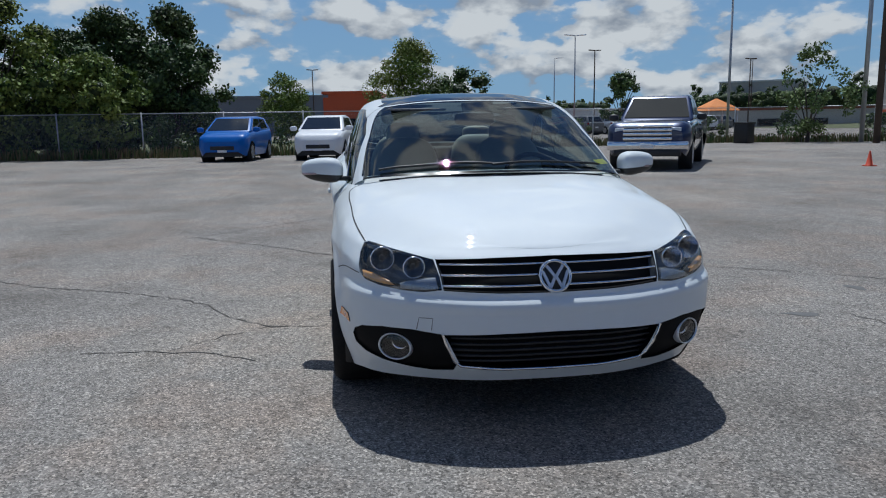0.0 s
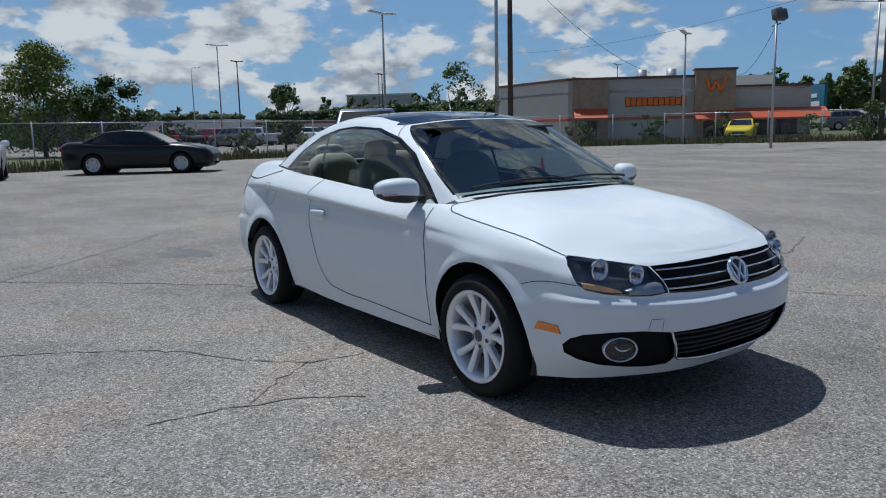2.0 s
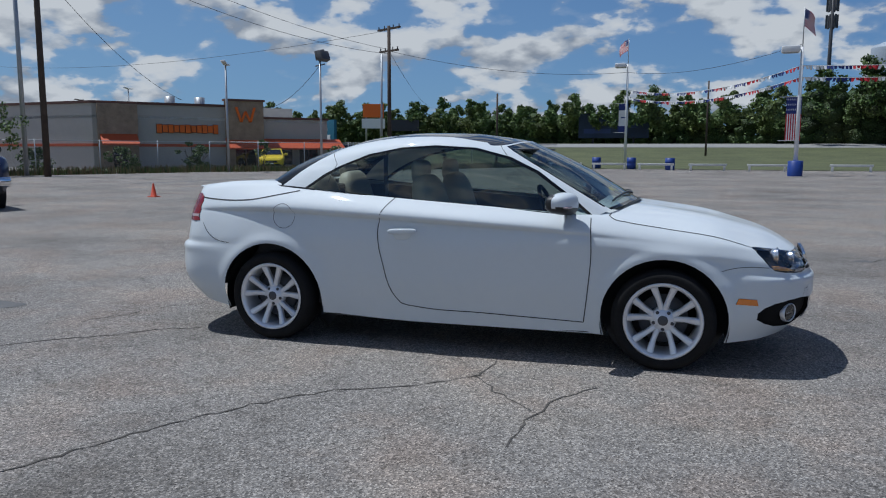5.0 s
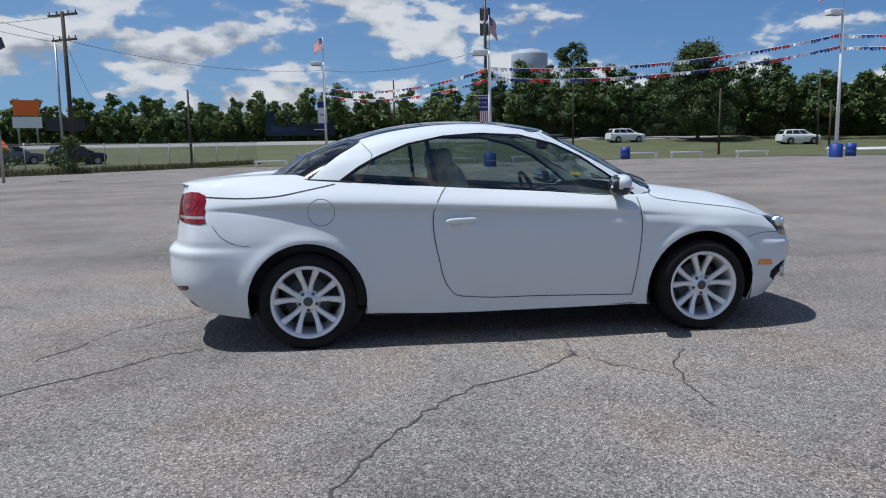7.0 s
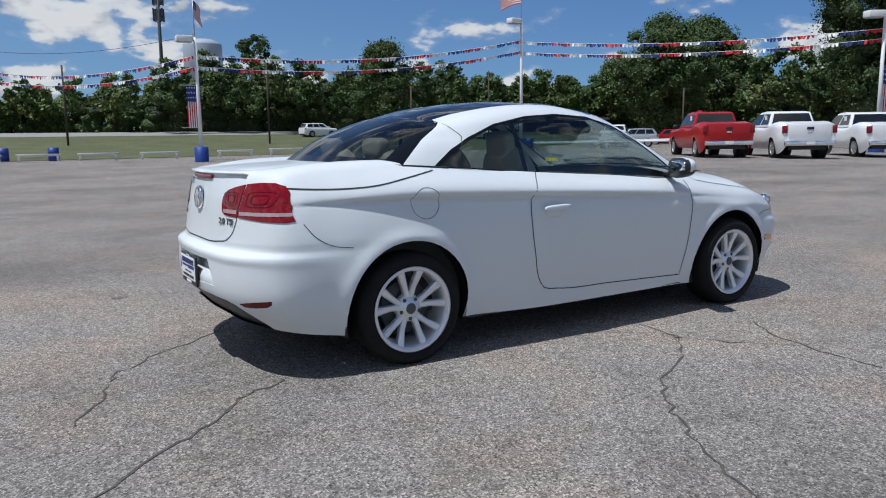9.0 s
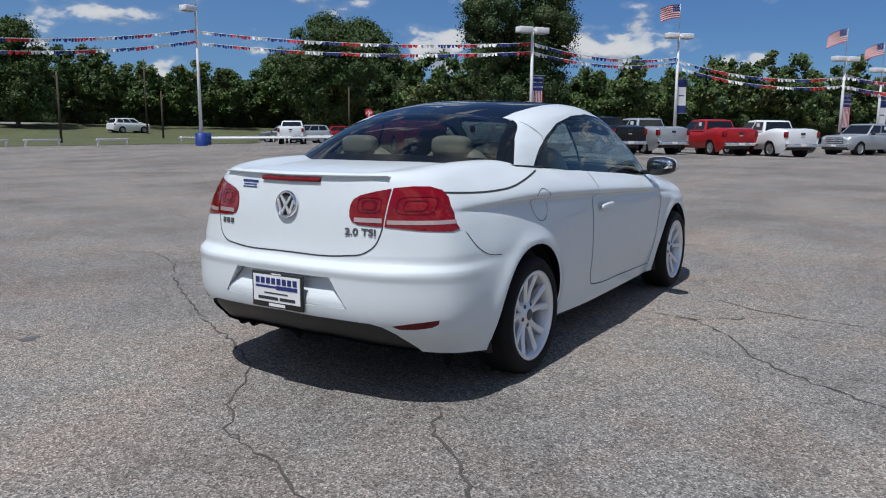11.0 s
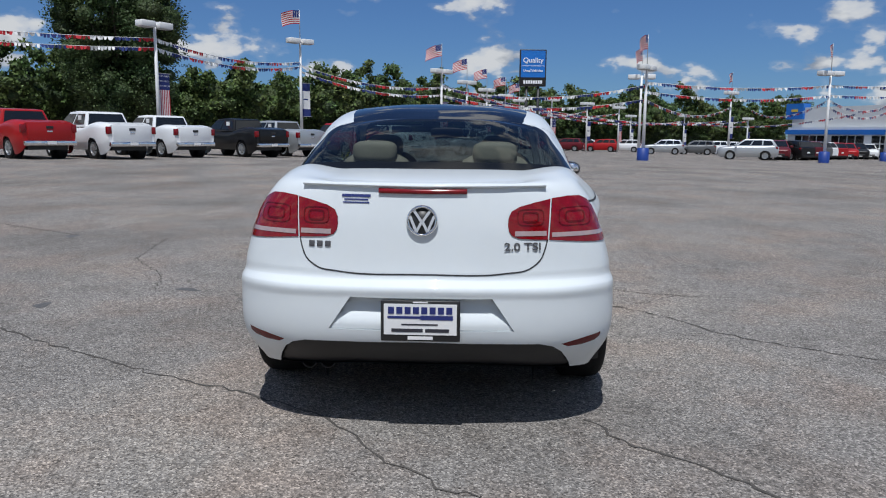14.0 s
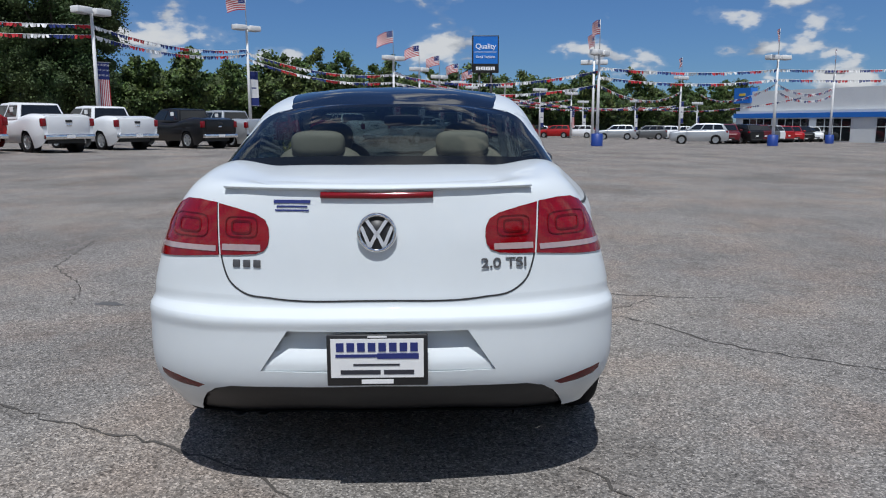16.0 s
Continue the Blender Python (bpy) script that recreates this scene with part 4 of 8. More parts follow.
def blob(bm, centre, radii, e=0.7, nu=28, nv=16, squash=None):
    """A rounded block (superellipsoid)."""
    f = lambda c, p: math.copysign(abs(c) ** p, c)  # noqa: E731
    rings = []
    for i in range(nv + 1):
        v = -math.pi / 2 + math.pi * i / nv
        rings.append([bm.verts.new((centre[0] + radii[0] * f(math.cos(v), e) * f(math.cos(u), e), centre[1] + radii[1] * f(math.cos(v), e) * f(math.sin(u), e), centre[2] + radii[2] * f(math.sin(v), e))) for u in np.linspace(0, 2 * math.pi, nu, endpoint=False)])
    for p, q in zip(rings, rings[1:]):
        for k in range(nu):
            bm.faces.new((p[k], p[(k + 1) % nu], q[(k + 1) % nu], q[k]))
    bmesh.ops.remove_doubles(bm, verts=bm.verts, dist=1e-5)
    return bm


def fit_fittings():
    # grille bars, trims and badges
    for z in (.606, .643, .679):
        bm = bmesh.new()
        tube(bm, surface_line(body_tree, [(2, y, z) for y in np.linspace(-.43, .43, 2)], (-1, 0, 0), -.008), .005)
        part("grille_bar", bm, M_CHROME, car, "slim chrome grille bar")
    for z in (.305, .33, .355, .38, .405):
        bm = bmesh.new()
        tube(bm, surface_line(body_tree, [(2, y, z) for y in (-.40, .40)], (-1, 0, 0), -.035), .006)
        part("intake_bar", bm, M_BLACK, car)
    bm = bmesh.new()
    tube(bm, surface_line(body_tree, [(2, a, b) for a, b in ((-.434, .426), (-.412, .36), (-.388, .308), (-.36, .287), (-.2, .273), (0, .269), (.2, .273), (.36, .287), (.388, .308), (.412, .36), (.434, .426))], (-1, 0, 0), .004), .006)
    part("intake_trim", bm, M_CHROME, car, "chrome trim round the intake")
    for x, z, r, face in ((2.140, .638, .064, 1), (-2.149, .889, .062, -1)):
        badge = new("badge")
        badge.parent = car
        bm = bmesh.new()
        lathe(bm, [(r * .80, 0), (r * .84, .010), (r * .92, .013), (r, .009), (r * 1.03, -.004)], 40, axis="x")
        part("badge_ring", bm, M_CHROME, badge, "chrome ring")
        bm = bmesh.new()
        lathe(bm, [(0, .003), (r * .84, .003), (r * .84, -.01)], 36, axis="x")
        part("badge_disc", bm, M_BLACK, badge, "dark disc")
        for pts in (((-.50, .62), (-.06, -.02)), ((.50, .62), (.06, -.02)), ((-.78, .30), (-.36, -.72)), ((.78, .30), (.36, -.72)), ((-.36, -.72), (0, .0)), ((.36, -.72), (0, .0))):
            (a0, b0), (a1, b1) = pts
            d = Vector((a1 - a0, b1 - b0)).normalized()
            n = Vector((-d.y, d.x)) * .085
            bm = bmesh.new()
            prism(bm, [(r * (a0 + n.x), r * (b0 + n.y)), (r * (a0 - n.x), r * (b0 - n.y)), (r * (a1 - n.x), r * (b1 - n.y)), (r * (a1 + n.x), r * (b1 + n.y))], .003, .010, lambda a, b, c: (c, a, b))
            part("badge_stroke", bm, M_ALLOY, badge, smooth=False)
        badge.matrix_basis = pose(x, 0, z, 0, -22 if face > 0 else -6, 0 if face > 0 else 180)
    # fog lamps
    for sign in (-1, 1):
        lamp = new("fog_lamp")
        lamp.parent = car
        bm = bmesh.new()
        lathe(bm, [(.057, -.02), (.057, .0), (.059, .006), (.062, .005), (.064, -.004), (.064, -.02)], 32, axis="x")
        part("fog_ring", bm, M_ALLOY, lamp, "chrome ring")
        bm = bmesh.new()
        lathe(bm, [(0, -.030), (.022, -.028), (.045, -.014), (.056, .0)], 32, axis="x")
        part("fog_reflector", bm, M_GRILLE, lamp, "dark reflector bowl")
        bm = bmesh.new()
        lathe(bm, [(.006, -.026), (.020, -.018), (.026, -.010), (.028, -.012)], 20, axis="x", centre=(0, sign * -.012, .012))
        part("fog_bulb", bm, M_REFLECTOR, lamp, "small chrome bulb shade")
        bm = bmesh.new()
        lathe(bm, [(0, .005), (.035, .003), (.057, -.002)], 32, axis="x")
        part("fog_lens", bm, M_LAMPGLASS, lamp).visible_shadow = False
        spot, face_n = body_tree.ray_cast(Vector((4, sign * .612, .352)), Vector((-1, 0, 0)))[:2]
        face_n = face_n if face_n.x > 0 else -face_n
        face_n = Vector((face_n.x, face_n.y * .8, 0)).normalized()
        lamp.matrix_basis = pose(*(spot - face_n * .003), 0, 0, math.degrees(math.atan2(face_n.y, face_n.x))) @ Matrix.Diagonal((1, 1.18, .86, 1))
    # door mirrors
    for sign in (-1, 1):
        mirror = new("door_mirror")
        mirror.parent = car
        shell = blob(bmesh.new(), (0, 0, 0), (.072, .118, .073), .72)
        for v in shell.verts:
            out_ = (v.co.y * sign + .118) / .236
            v.co.z = v.co.z * (1.06 - .34 * out_) - .010 * (1 - out_)
            v.co.x += .02 * (1 - out_) - .022 * out_ ** 2
        low = [f for f in shell.faces if f.calc_center_median().z < -.022]
        base = take(shell, low)
        glassf = [f for f in shell.faces if f.calc_center_median().x < -.055]
        pane = take(shell, glassf)
        back = take(shell, [f for f in shell.faces if f.calc_center_median().x < -.02])
        part("mirror_housing", back, M_BLACK, mirror, "black mirror housing")
        part("mirror_cap", shell, M_WHITE, mirror, "white mirror cap")
        part("mirror_base", base, M_BLACK, mirror, "black lower mirror shell")
        part("mirror_glass", pane, M_CHROME, mirror, "mirror glass")
        arm = bmesh.new()
        prism(arm, [(-.03, -.068), (.03, -.064), (.025, -.040), (-.025, -.042)], .03, .155, lambda a, b, c: (a, -c * sign + .0, b))
        part("mirror_arm", arm, M_BLACK, mirror, "black mirror arm")
        bm = boxes((.045, .072, -.095, .05, -.028, -.016), bevel=.003)
        part("mirror_indicator", bm, M_CLEARLENS, mirror)
        mirror.matrix_basis = pose(.688, sign * .895, .985, 0, 0, sign * 12)
        # handle
        handle = new("door_handle")
        handle.parent = car
        cup = bmesh.new()
        blob(cup, (0, 0, -.018), (.058, .014, .032), .8, 20, 10)
        part("handle_cup", cup, M_WHITE, handle)
        grip = bmesh.new()
        blob(grip, (-.01, .026, .008), (.098, .014, .018), .55, 24, 10)
        part("handle_grip", grip, M_WHITE, handle, "white pull handle")
        y = body_tree.ray_cast(Vector((-.335, sign * 3, .770)), Vector((0, -sign, 0)))[0].y
        handle.matrix_basis = pose(-.335, y, .772, 0, 2.2, 0 if sign > 0 else 180)
    # wheel housings and underbody
    for ax in (AXLE, -AXLE):
        for sign in (-1, 1):
            bm = bmesh.new()
            lathe(bm, [(ARCH_R + .004, .0), (ARCH_R + .012, -.02), (ARCH_R + .012, -.30), (0, -.30)], 40)
            bmesh.ops.delete(bm, geom=[f for f in bm.faces if f.calc_center_median().z < -.14], context="FACES")
            ob = part("wheel_housing", bm, M_BLACK, car, "black wheel housing")
            ob.matrix_basis = pose(ax, sign * .805, WHEEL_Z, 0, 0, 0 if sign > 0 else 180)
    bm = boxes((-1.75, 1.75, -.46, .46, .20, .24), (-.90, .90, -.768, .768, .185, .24), (1.60, 1.90, -.40, .40, .205, .25))
    part("underbody", bm, M_BLACK, car, "black underbody", smooth=False)
    # tail lamp details
    for sign in (-1, 1):
        bm = bmesh.new()
        ribbon(bm, body_tree, [(-2, sign * y, .838) for y in (.372, .500)], (1, 0, 0), .020, .006)
        part("reversing_lens", bm, M_CLEARLENS, car, "pale reversing lamp strip")
        bm = bmesh.new()
        ribbon(bm, body_tree, [(-2, sign * y, .832) for y in (.522, .752)], (1, 0, 0), .018, .006)
        part("lamp_strip", bm, M_CLEARLENS, car, "pale strip across the lamp")
        for cy, w, h in ((.435, .050, .030), (.622, .066, .034)):
            for q, wd, mat, lab in ((1.05, .004, M_DARKRED, "dark red lamp outline"), (.62, .007, M_DARKRED, "dark red lamp outline")):
                bm = bmesh.new()
                pts = [(-2, sign * (cy + w * q * math.copysign(abs(math.cos(u)) ** .45, math.cos(u))), .902 + h * q * math.copysign(abs(math.sin(u)) ** .45, math.sin(u))) for u in np.linspace(0, 2 * math.pi, 29)]
                ribbon(bm, body_tree, pts, (1, 0, 0), wd, .0062)
                part("lamp_ring", bm, mat, car, lab)
    # spoiler lip and high brake lamp
    for nm, y0, y1, mat, lab, drop, out in (("spoiler_lip", -.50, .50, M_WHITE, "white boot-lid lip", 0, .0), ("brake_lamp", -.178, .178, M_REDLENS, "red high brake lamp", -.012, -.003)):
        bm = bmesh.new()
        last = None
        for y in np.linspace(y0, y1, 40):
            u = abs(y) / .535
            x = -2.112 + .075 * u**2.2
            z = 1.018 + .006 * u + drop
            taper = (1 - .95 * min(1, abs(y) / .50) ** 4) if drop == 0 else 1.0
            t = .016 * taper if drop == 0 else .020
            sec = [(x + .10, z + .018), (x + .02, z + .018 * taper), (x - .020 * taper - out, z + .008), (x - .018 * taper - out, z + .004), (x + .004, z - t * .35), (x + .10, z - .02)] if drop == 0 else [(x + .02, z + .010), (x - .016, z + .006), (x - .018, z - .012), (x + .02, z - .014)]
            ring = [bm.verts.new((a, y, b)) for a, b in sec]
            if last:
                for k in range(len(sec) - 1):
                    bm.faces.new((last[k], last[k + 1], ring[k + 1], ring[k]))
            else:
                bm.faces.new(ring)
            last = ring
        bm.faces.new(last[::-1])
        bmesh.ops.recalc_face_normals(bm, faces=bm.faces)
        part(nm, bm, mat, car, lab)
    # rear lettering and dealer sticker
    def on_tail(y, z, lift):
        """Pose on the boot lid: +Z out of the surface, +X to the right as seen from behind."""
        hit = body_tree.ray_cast(Vector((-4, y, z)), Vector((1, 0, 0)))
        n = hit[1] if hit[1].x < 0 else -hit[1]
        right = Vector((0, 0, 1)).cross(n).normalized()
        up = n.cross(right)
        m3 = Matrix((right, up, n)).transposed().to_4x4()
        return Matrix.Translation(hit[0] + n * lift) @ m3

    letters("engine_lettering", "2.0 TSI", .044, .0015, M_GREYPLASTIC, on_tail(-.405, .785, .003) @ Matrix.Diagonal((1.25, 1, 1, 1)), car, True)
    for k in range(3):
        bm = boxes((-.012, .012, -.012, .012, 0, .005), bevel=.002)
        ob = part("model_mark", bm, M_GREYPLASTIC, car, "raised grey mark")
        ob.matrix_basis = on_tail(.385 + .034 * k, .788, .0)
    for z, w, t in ((.984, .060, .0055), (.969, .050, .0028), (.957, .055, .0026)):
        bm = boxes((-w, w, -t, t, 0, .001))
        ob = part("sticker_print", bm, M_INK, car, "small navy print bar", smooth=False)
        ob.matrix_basis = on_tail(.27, z, .0015)
    # plate with its frame
    plate = new("licence_plate")
    plate.parent = car
    bm = boxes((-.008, .004, -.158, .158, -.083, .083), bevel=.004)
    part("plate_frame", bm, M_BLACK, plate, "black plate frame")
    part("plate_sheet", boxes((-.011, -.007, -.145, .145, -.055, .070)), M_PAPER, plate, "white printed plate", smooth=False)
    for k in range(8):
        part("plate_print", boxes((-.013, -.010, .128 - k * .033 - .024, .128 - k * .033, .030, .058)), M_INK, plate, smooth=False)
    for y0, y1, z0, z1 in ((.0, .13, .011, .021), (-.13, .0, .006, .024)):
        part("plate_stripe", boxes((-.0125, -.010, y0, y1, z0, z1)), M_INK, plate, smooth=False)
    for y0, y1, z0, z1 in ((-.07, .075, -.016, -.010), (-.115, -.02, -.044, -.030), (-.01, .115, -.044, -.030)):
        part("plate_line", boxes((-.0125, -.010, y0, y1, z0, z1)), M_DARKINK, plate, smooth=False)
    for y0, y1, z0, z1 in ((-.05, .05, -.075, -.062), (-.03, .03, .074, .079)):
        part("frame_print", boxes((-.0105, -.0075, y0, y1, z0, z1)), M_PAPER, plate, smooth=False)
    plate.matrix_basis = pose(-2.222, 0, .497, 0, 0, 0)
    for y in (.42, .50):
        bm = bmesh.new()
        lathe(bm, [(.030, .15), (.034, 0), (.030, -.002), (.028, .02), (.0, .06)], 24, axis="x")
        ob = part("exhaust_pipe", bm, M_BLACK, car, "dark exhaust pipe")
        ob.location = (-1.985, y, .252)
    # tow cover in the front bumper
    bm = bmesh.new()
    ribbon(bm, body_tree, [(2, a, b) for a, b in ((-.475, .440), (-.47, .487), (-.52, .487), (-.53, .440))], (-1, 0, 0), .0025)
    part("tow_cover_gap", bm, M_SEAM, car)
    # wipers
    for a, b in (((.955, -.60, .985), (1.035, .02, .985)), ((1.04, -.02, .99), (.955, .58, .975))):
        bm = bmesh.new()
        pts = [Vector(a).lerp(Vector(b), k / 12) for k in range(13)]
        hits = [glass_tree.ray_cast(Vector((p.x, p.y, 2)), Vector((0, 0, -1)))[0] for p in pts]
        pts = [h for h in hits if h is not None and h.z < 1.1]
        tube(bm, [p + Vector((.01, 0, .012)) for p in pts], .007)
        part("wiper", bm, M_BLACK, car, "black wiper blade")
    # cowl between hood and glass
    bm = bmesh.new()
    last = None
    for y in np.linspace(-.60, .60, 40):
        u = abs(y) / .70
        pair = [bm.verts.new((1.105 - .15 * u**2.4, y, .968 - .04 * u**2.2)), bm.verts.new((.98 - .12 * u**2.2, y, .955 - .035 * u**2))]
        if last:
            bm.faces.new((last[0], last[1], pair[1], pair[0]))
        last = pair
    part("cowl", bm, M_BLACK, car, "black cowl panel")
    # stickers on the windshield
    bm = bmesh.new()
    ribbon(bm, glass_tree, [(3, y, 1.005) for y in (.585, .665)], (-1, 0, 0), .045, -.006)
    part("windshield_sticker", bm, paint("yellow_sticker", (.72, .66, .03), .5), car, "yellow price sticker inside the glass")
    bm = bmesh.new()
    ribbon(bm, glass_tree, [(3, y, 1.305) for y in (.43, .48)], (-1, 0, 0), .022, -.006)
    part("inspection_sticker", bm, M_PAPER, car, "small pale sticker inside the glass")


fit_fittings()


def build_interior():
    # tub
    for sign in (-1, 1):
        bm = bmesh.new()
        prism(bm, [(-1.45, .25), (.92, .25), (.90, .86), (.2, .925), (-.45, .97), (-1.05, 1.01), (-1.45, 1.0)], .695, .72, lambda a, b, c: (a, sign * c, b))
        part("door_lining", bm, M_DARKCLOTH, car, "dark door and side lining", smooth=False)
    # the second, wider slab is added to block sunlight beside the floor
    part("cabin_floor", boxes((-1.5, .88, -.70, .70, .24, .30), (-.88, .88, -.776, .776, .25, .29)), M_DARKCLOTH, car, smooth=False)
    # unseen box added inside the tail to stop sun leaking through the shell
    part("trunk_light_block", boxes((-1.92, -1.22, -.58, .58, .32, .92)), M_DARKCLOTH, car, smooth=False)
    part("rear_shelf", boxes((-1.56, -1.15, -.62, .62, .93, 1.035), bevel=.02), M_DARKCLOTH, car, "dark rear shelf")
    bm = bmesh.new()
    prism(bm, [(.45, .60), (.42, .80), (.50, .875), (.62, .905), (.80, .91), (.88, .90), (.88, .60)], -.60, .60, lambda a, b, c: (a, c, b))
    part("dashboard", bm, M_DARKCLOTH, car, "dark dashboard", smooth=False)
    part("centre_console", boxes((-.35, .55, -.11, .11, .30, .62), bevel=.03), M_DARKCLOTH, car)

    def seat(x, y, back, wide, head_z):
        s = new("seat")
        s.parent = car
        bm = bmesh.new()
        blob(bm, (0, 0, 0), (.27, wide, .085), .55)
        part("cushion", bm, M_BEIGE, s, "beige leather cushion")
        bm = bmesh.new()
        blob(bm, (0, 0, .30), (.085, wide * .95, .33), .6)
        ob = part("backrest", bm, M_BEIGE, s, "beige leather backrest")
        ob.matrix_basis = pose(-.22, 0, .02, 0, -back, 0)
        for hy in ((0,) if wide < .3 else ()):
            bm = bmesh.new()
            blob(bm, (0, 0, 0), (.05, .115, .058 if x < -.5 else .085), .6)
            ob = part("headrest", bm, M_BEIGE, s, "beige headrest")
            ob.location = (-.22 - .60 * math.sin(radians(back)) - .03, 0, head_z)
            for k in (-.05, .05):
                bm = bmesh.new()
                rod(bm, (-.22 - .60 * math.sin(radians(back)) - .02, k, head_z - .15), (-.22 - .60 * math.sin(radians(back)) - .03, k, head_z), .007)
                part("headrest_post", bm, M_CHROME, s)
        s.location = (x, y, .50)

    for sign in (-1, 1):
        seat(.05, sign * .36, 16, .25, .645)
        seat(-.82, sign * .31, 14, .24, .64)
    wheel = new("steering_wheel")
    wheel.parent = car
    bm = bmesh.new()
    tube(bm, [(0, .18 * math.cos(t), .18 * math.sin(t)) for t in np.linspace(0, 2 * math.pi, 33)], .016, 8)
    part("wheel_ring", bm, M_DARKCLOTH, wheel)
    bm = boxes((-.02, .03, -.07, .07, -.06, .06), (-.01, .01, -.17, .17, -.02, .02), (-.01, .01, -.02, .02, -.17, 0), bevel=.008)
    part("wheel_hub", bm, M_DARKCLOTH, wheel)
    wheel.matrix_basis = pose(.42, .36, .86, 0, -24, 0)
    bm = blob(bmesh.new(), (.42, 0, 1.245), (.02, .12, .038), .5)
    part("rear_view_mirror", bm, M_BLACK, car, "black rear-view mirror")
    for sign in (-1, 1):
        bm = boxes((.28, .44, sign * .17 - (.0 if sign > 0 else .32), sign * .17 + (.32 if sign > 0 else .0), 1.295, 1.308), bevel=.005)
        part("sun_visor", bm, M_GREYPLASTIC, car)


build_interior()


# ---- cracks, stains, dark patches and fittings of the pavement ----
def flat_height(x, y):
    return ground_height(x, y)


def crack(points, width=0.012, seed=0):
    """A ragged dark crack: a thin strip of wandering width that follows a few turning points."""
    rng = random.Random(seed)
    line = []
    for (ax, ay), (bx, by) in zip(points, points[1:]):
        d = math.hypot(bx - ax, by - ay)
        n = max(2, int(d / 0.06))
        for i in range(n):
            u = i / n
            j = 0.022
            line.append((ax + (bx - ax) * u + rng.uniform(-j, j), ay + (by - ay) * u + rng.uniform(-j, j)))
    line.append(points[-1])
    bm = bmesh.new()
    last = None
    for i, (x, y) in enumerate(line):
        nx, ny = line[min(i + 1, len(line) - 1)], line[max(i - 1, 0)]
        t = Vector((nx[0] - ny[0], nx[1] - ny[1], 0))
        if t.length < 1e-5:
            continue
        w = Vector((-t.y, t.x, 0)).normalized() * width * rng.uniform(0.15, 0.65)
        z = flat_height(x, y) + 0.003
        pair = bm.verts.new((x + w.x, y + w.y, z)), bm.verts.new((x - w.x, y - w.y, z))
        if last:
            bm.faces.new((last[0], last[1], pair[1], pair[0]))
        last = pair
    ob = part("crack", bm, M_CRACK, ground, smooth=False)
    return ob


CRACKS = [
    ([(-1.28, -3.19), (-.96, -2.50), (-.70, -2.08), (-.40, -1.76), (0, -1.53), (.27, -1.27), (.31, -.92)], .012),
    ([(.27, -1.27), (.44, -1.50), (.56, -1.64), (.68, -1.76)], .009), ([(.94, -1.30), (.76, -1.55), (.69, -1.88), (.66, -2.25)], .009),
    ([(-3.75, -2.42), (-2.85, -1.46), (-2.45, -1.11), (-2.18, -.82), (-1.96, -.70)], .014),
    ([(-.63, 2.79), (-.99, 2.24), (-1.25, 1.80), (-1.52, 1.33), (-1.73, .85), (-1.95, .50)], .014), ([(-1.95, .50), (-2.03, .40), (-2.28, .24), (-2.50, .05), (-2.67, -.15), (-2.76, -.45), (-2.92, -.80)], .010),
    ([(-1.28, -3.19), (-1.8, -3.9), (-2.5, -4.6)], .012), ([(9.4, 12.67), (6.25, 8.27), (4.54, 6.0), (3.6, 4.48)], .02), ([(-.63, 2.79), (-.2, 3.3), (.1, 4.0), (-.4, 5.2)], .012),
    ([(-6.62, .54), (-6.4, -.16), (-5.25, -1.01), (-4.61, -1.61), (-3.75, -2.42), (-3.7, -3.4)], .015), ([(.55, 2.3), (1.2, 2.5), (2.0, 3.1), (3.5, 3.4)], .009),
    ([(-9, 4), (-7.5, 6), (-7.8, 9)], .02), ([(14, -6), (20, -5), (24, -6.5)], .03), ([(22, 30), (26, 38), (30, 41)], .06), ([(10, 24), (15, 22), (19, 24)], .03),
]
for k, (pts, wd) in enumerate(CRACKS):
    crack(pts, wd * 1.12, k)
M_DARKPATCH = paint("dark_patch", (.10, .098, .095), .7, vary=.3, scale=5)


def ground_patch(x, y, rx, ry, turn, seed, mat):
    rng = random.Random(seed)
    bm = bmesh.new()
    vs = []
    for t in np.linspace(0, 2 * math.pi, 30, endpoint=False):
        r = 1 + .16 * math.sin(3 * t + seed) + .1 * math.sin(5 * t + 2 * seed) + rng.uniform(-.05, .05)
        a, b = rx * r * math.cos(t), ry * r * math.sin(t)
        X, Y = x + a * math.cos(turn) - b * math.sin(turn), y + a * math.sin(turn) + b * math.cos(turn)
        vs.append(bm.verts.new((X, Y, flat_height(X, Y) + .0022)))
    bm.faces.new(vs)
    part("ground_patch", bm, mat, ground, smooth=False)


for x, y, rx, ry, tn, sd in ((-4.2, -.62, .34, .26, .4, 1), (-2.33, 1.93, .06, .045, .3, 2), (.0, 2.87, .09, .05, .2, 3), (3.53, 4.56, .12, .07, .2, 4), (.62, 2.05, .11, .05, 1.2, 5), (.3, 1.45, .10, .03, 1.3, 6)):
    ground_patch(x, y, rx, ry, tn, sd, M_DARKPATCH)
# long narrow dark strip on the far pavement, and a shorter one
ground_patch(-18.1, 22.2, 3.6, .42, 1.38, 7, M_DARKPATCH)
ground_patch(-28, 25, 1.6, .4, .7, 8, M_DARKPATCH)


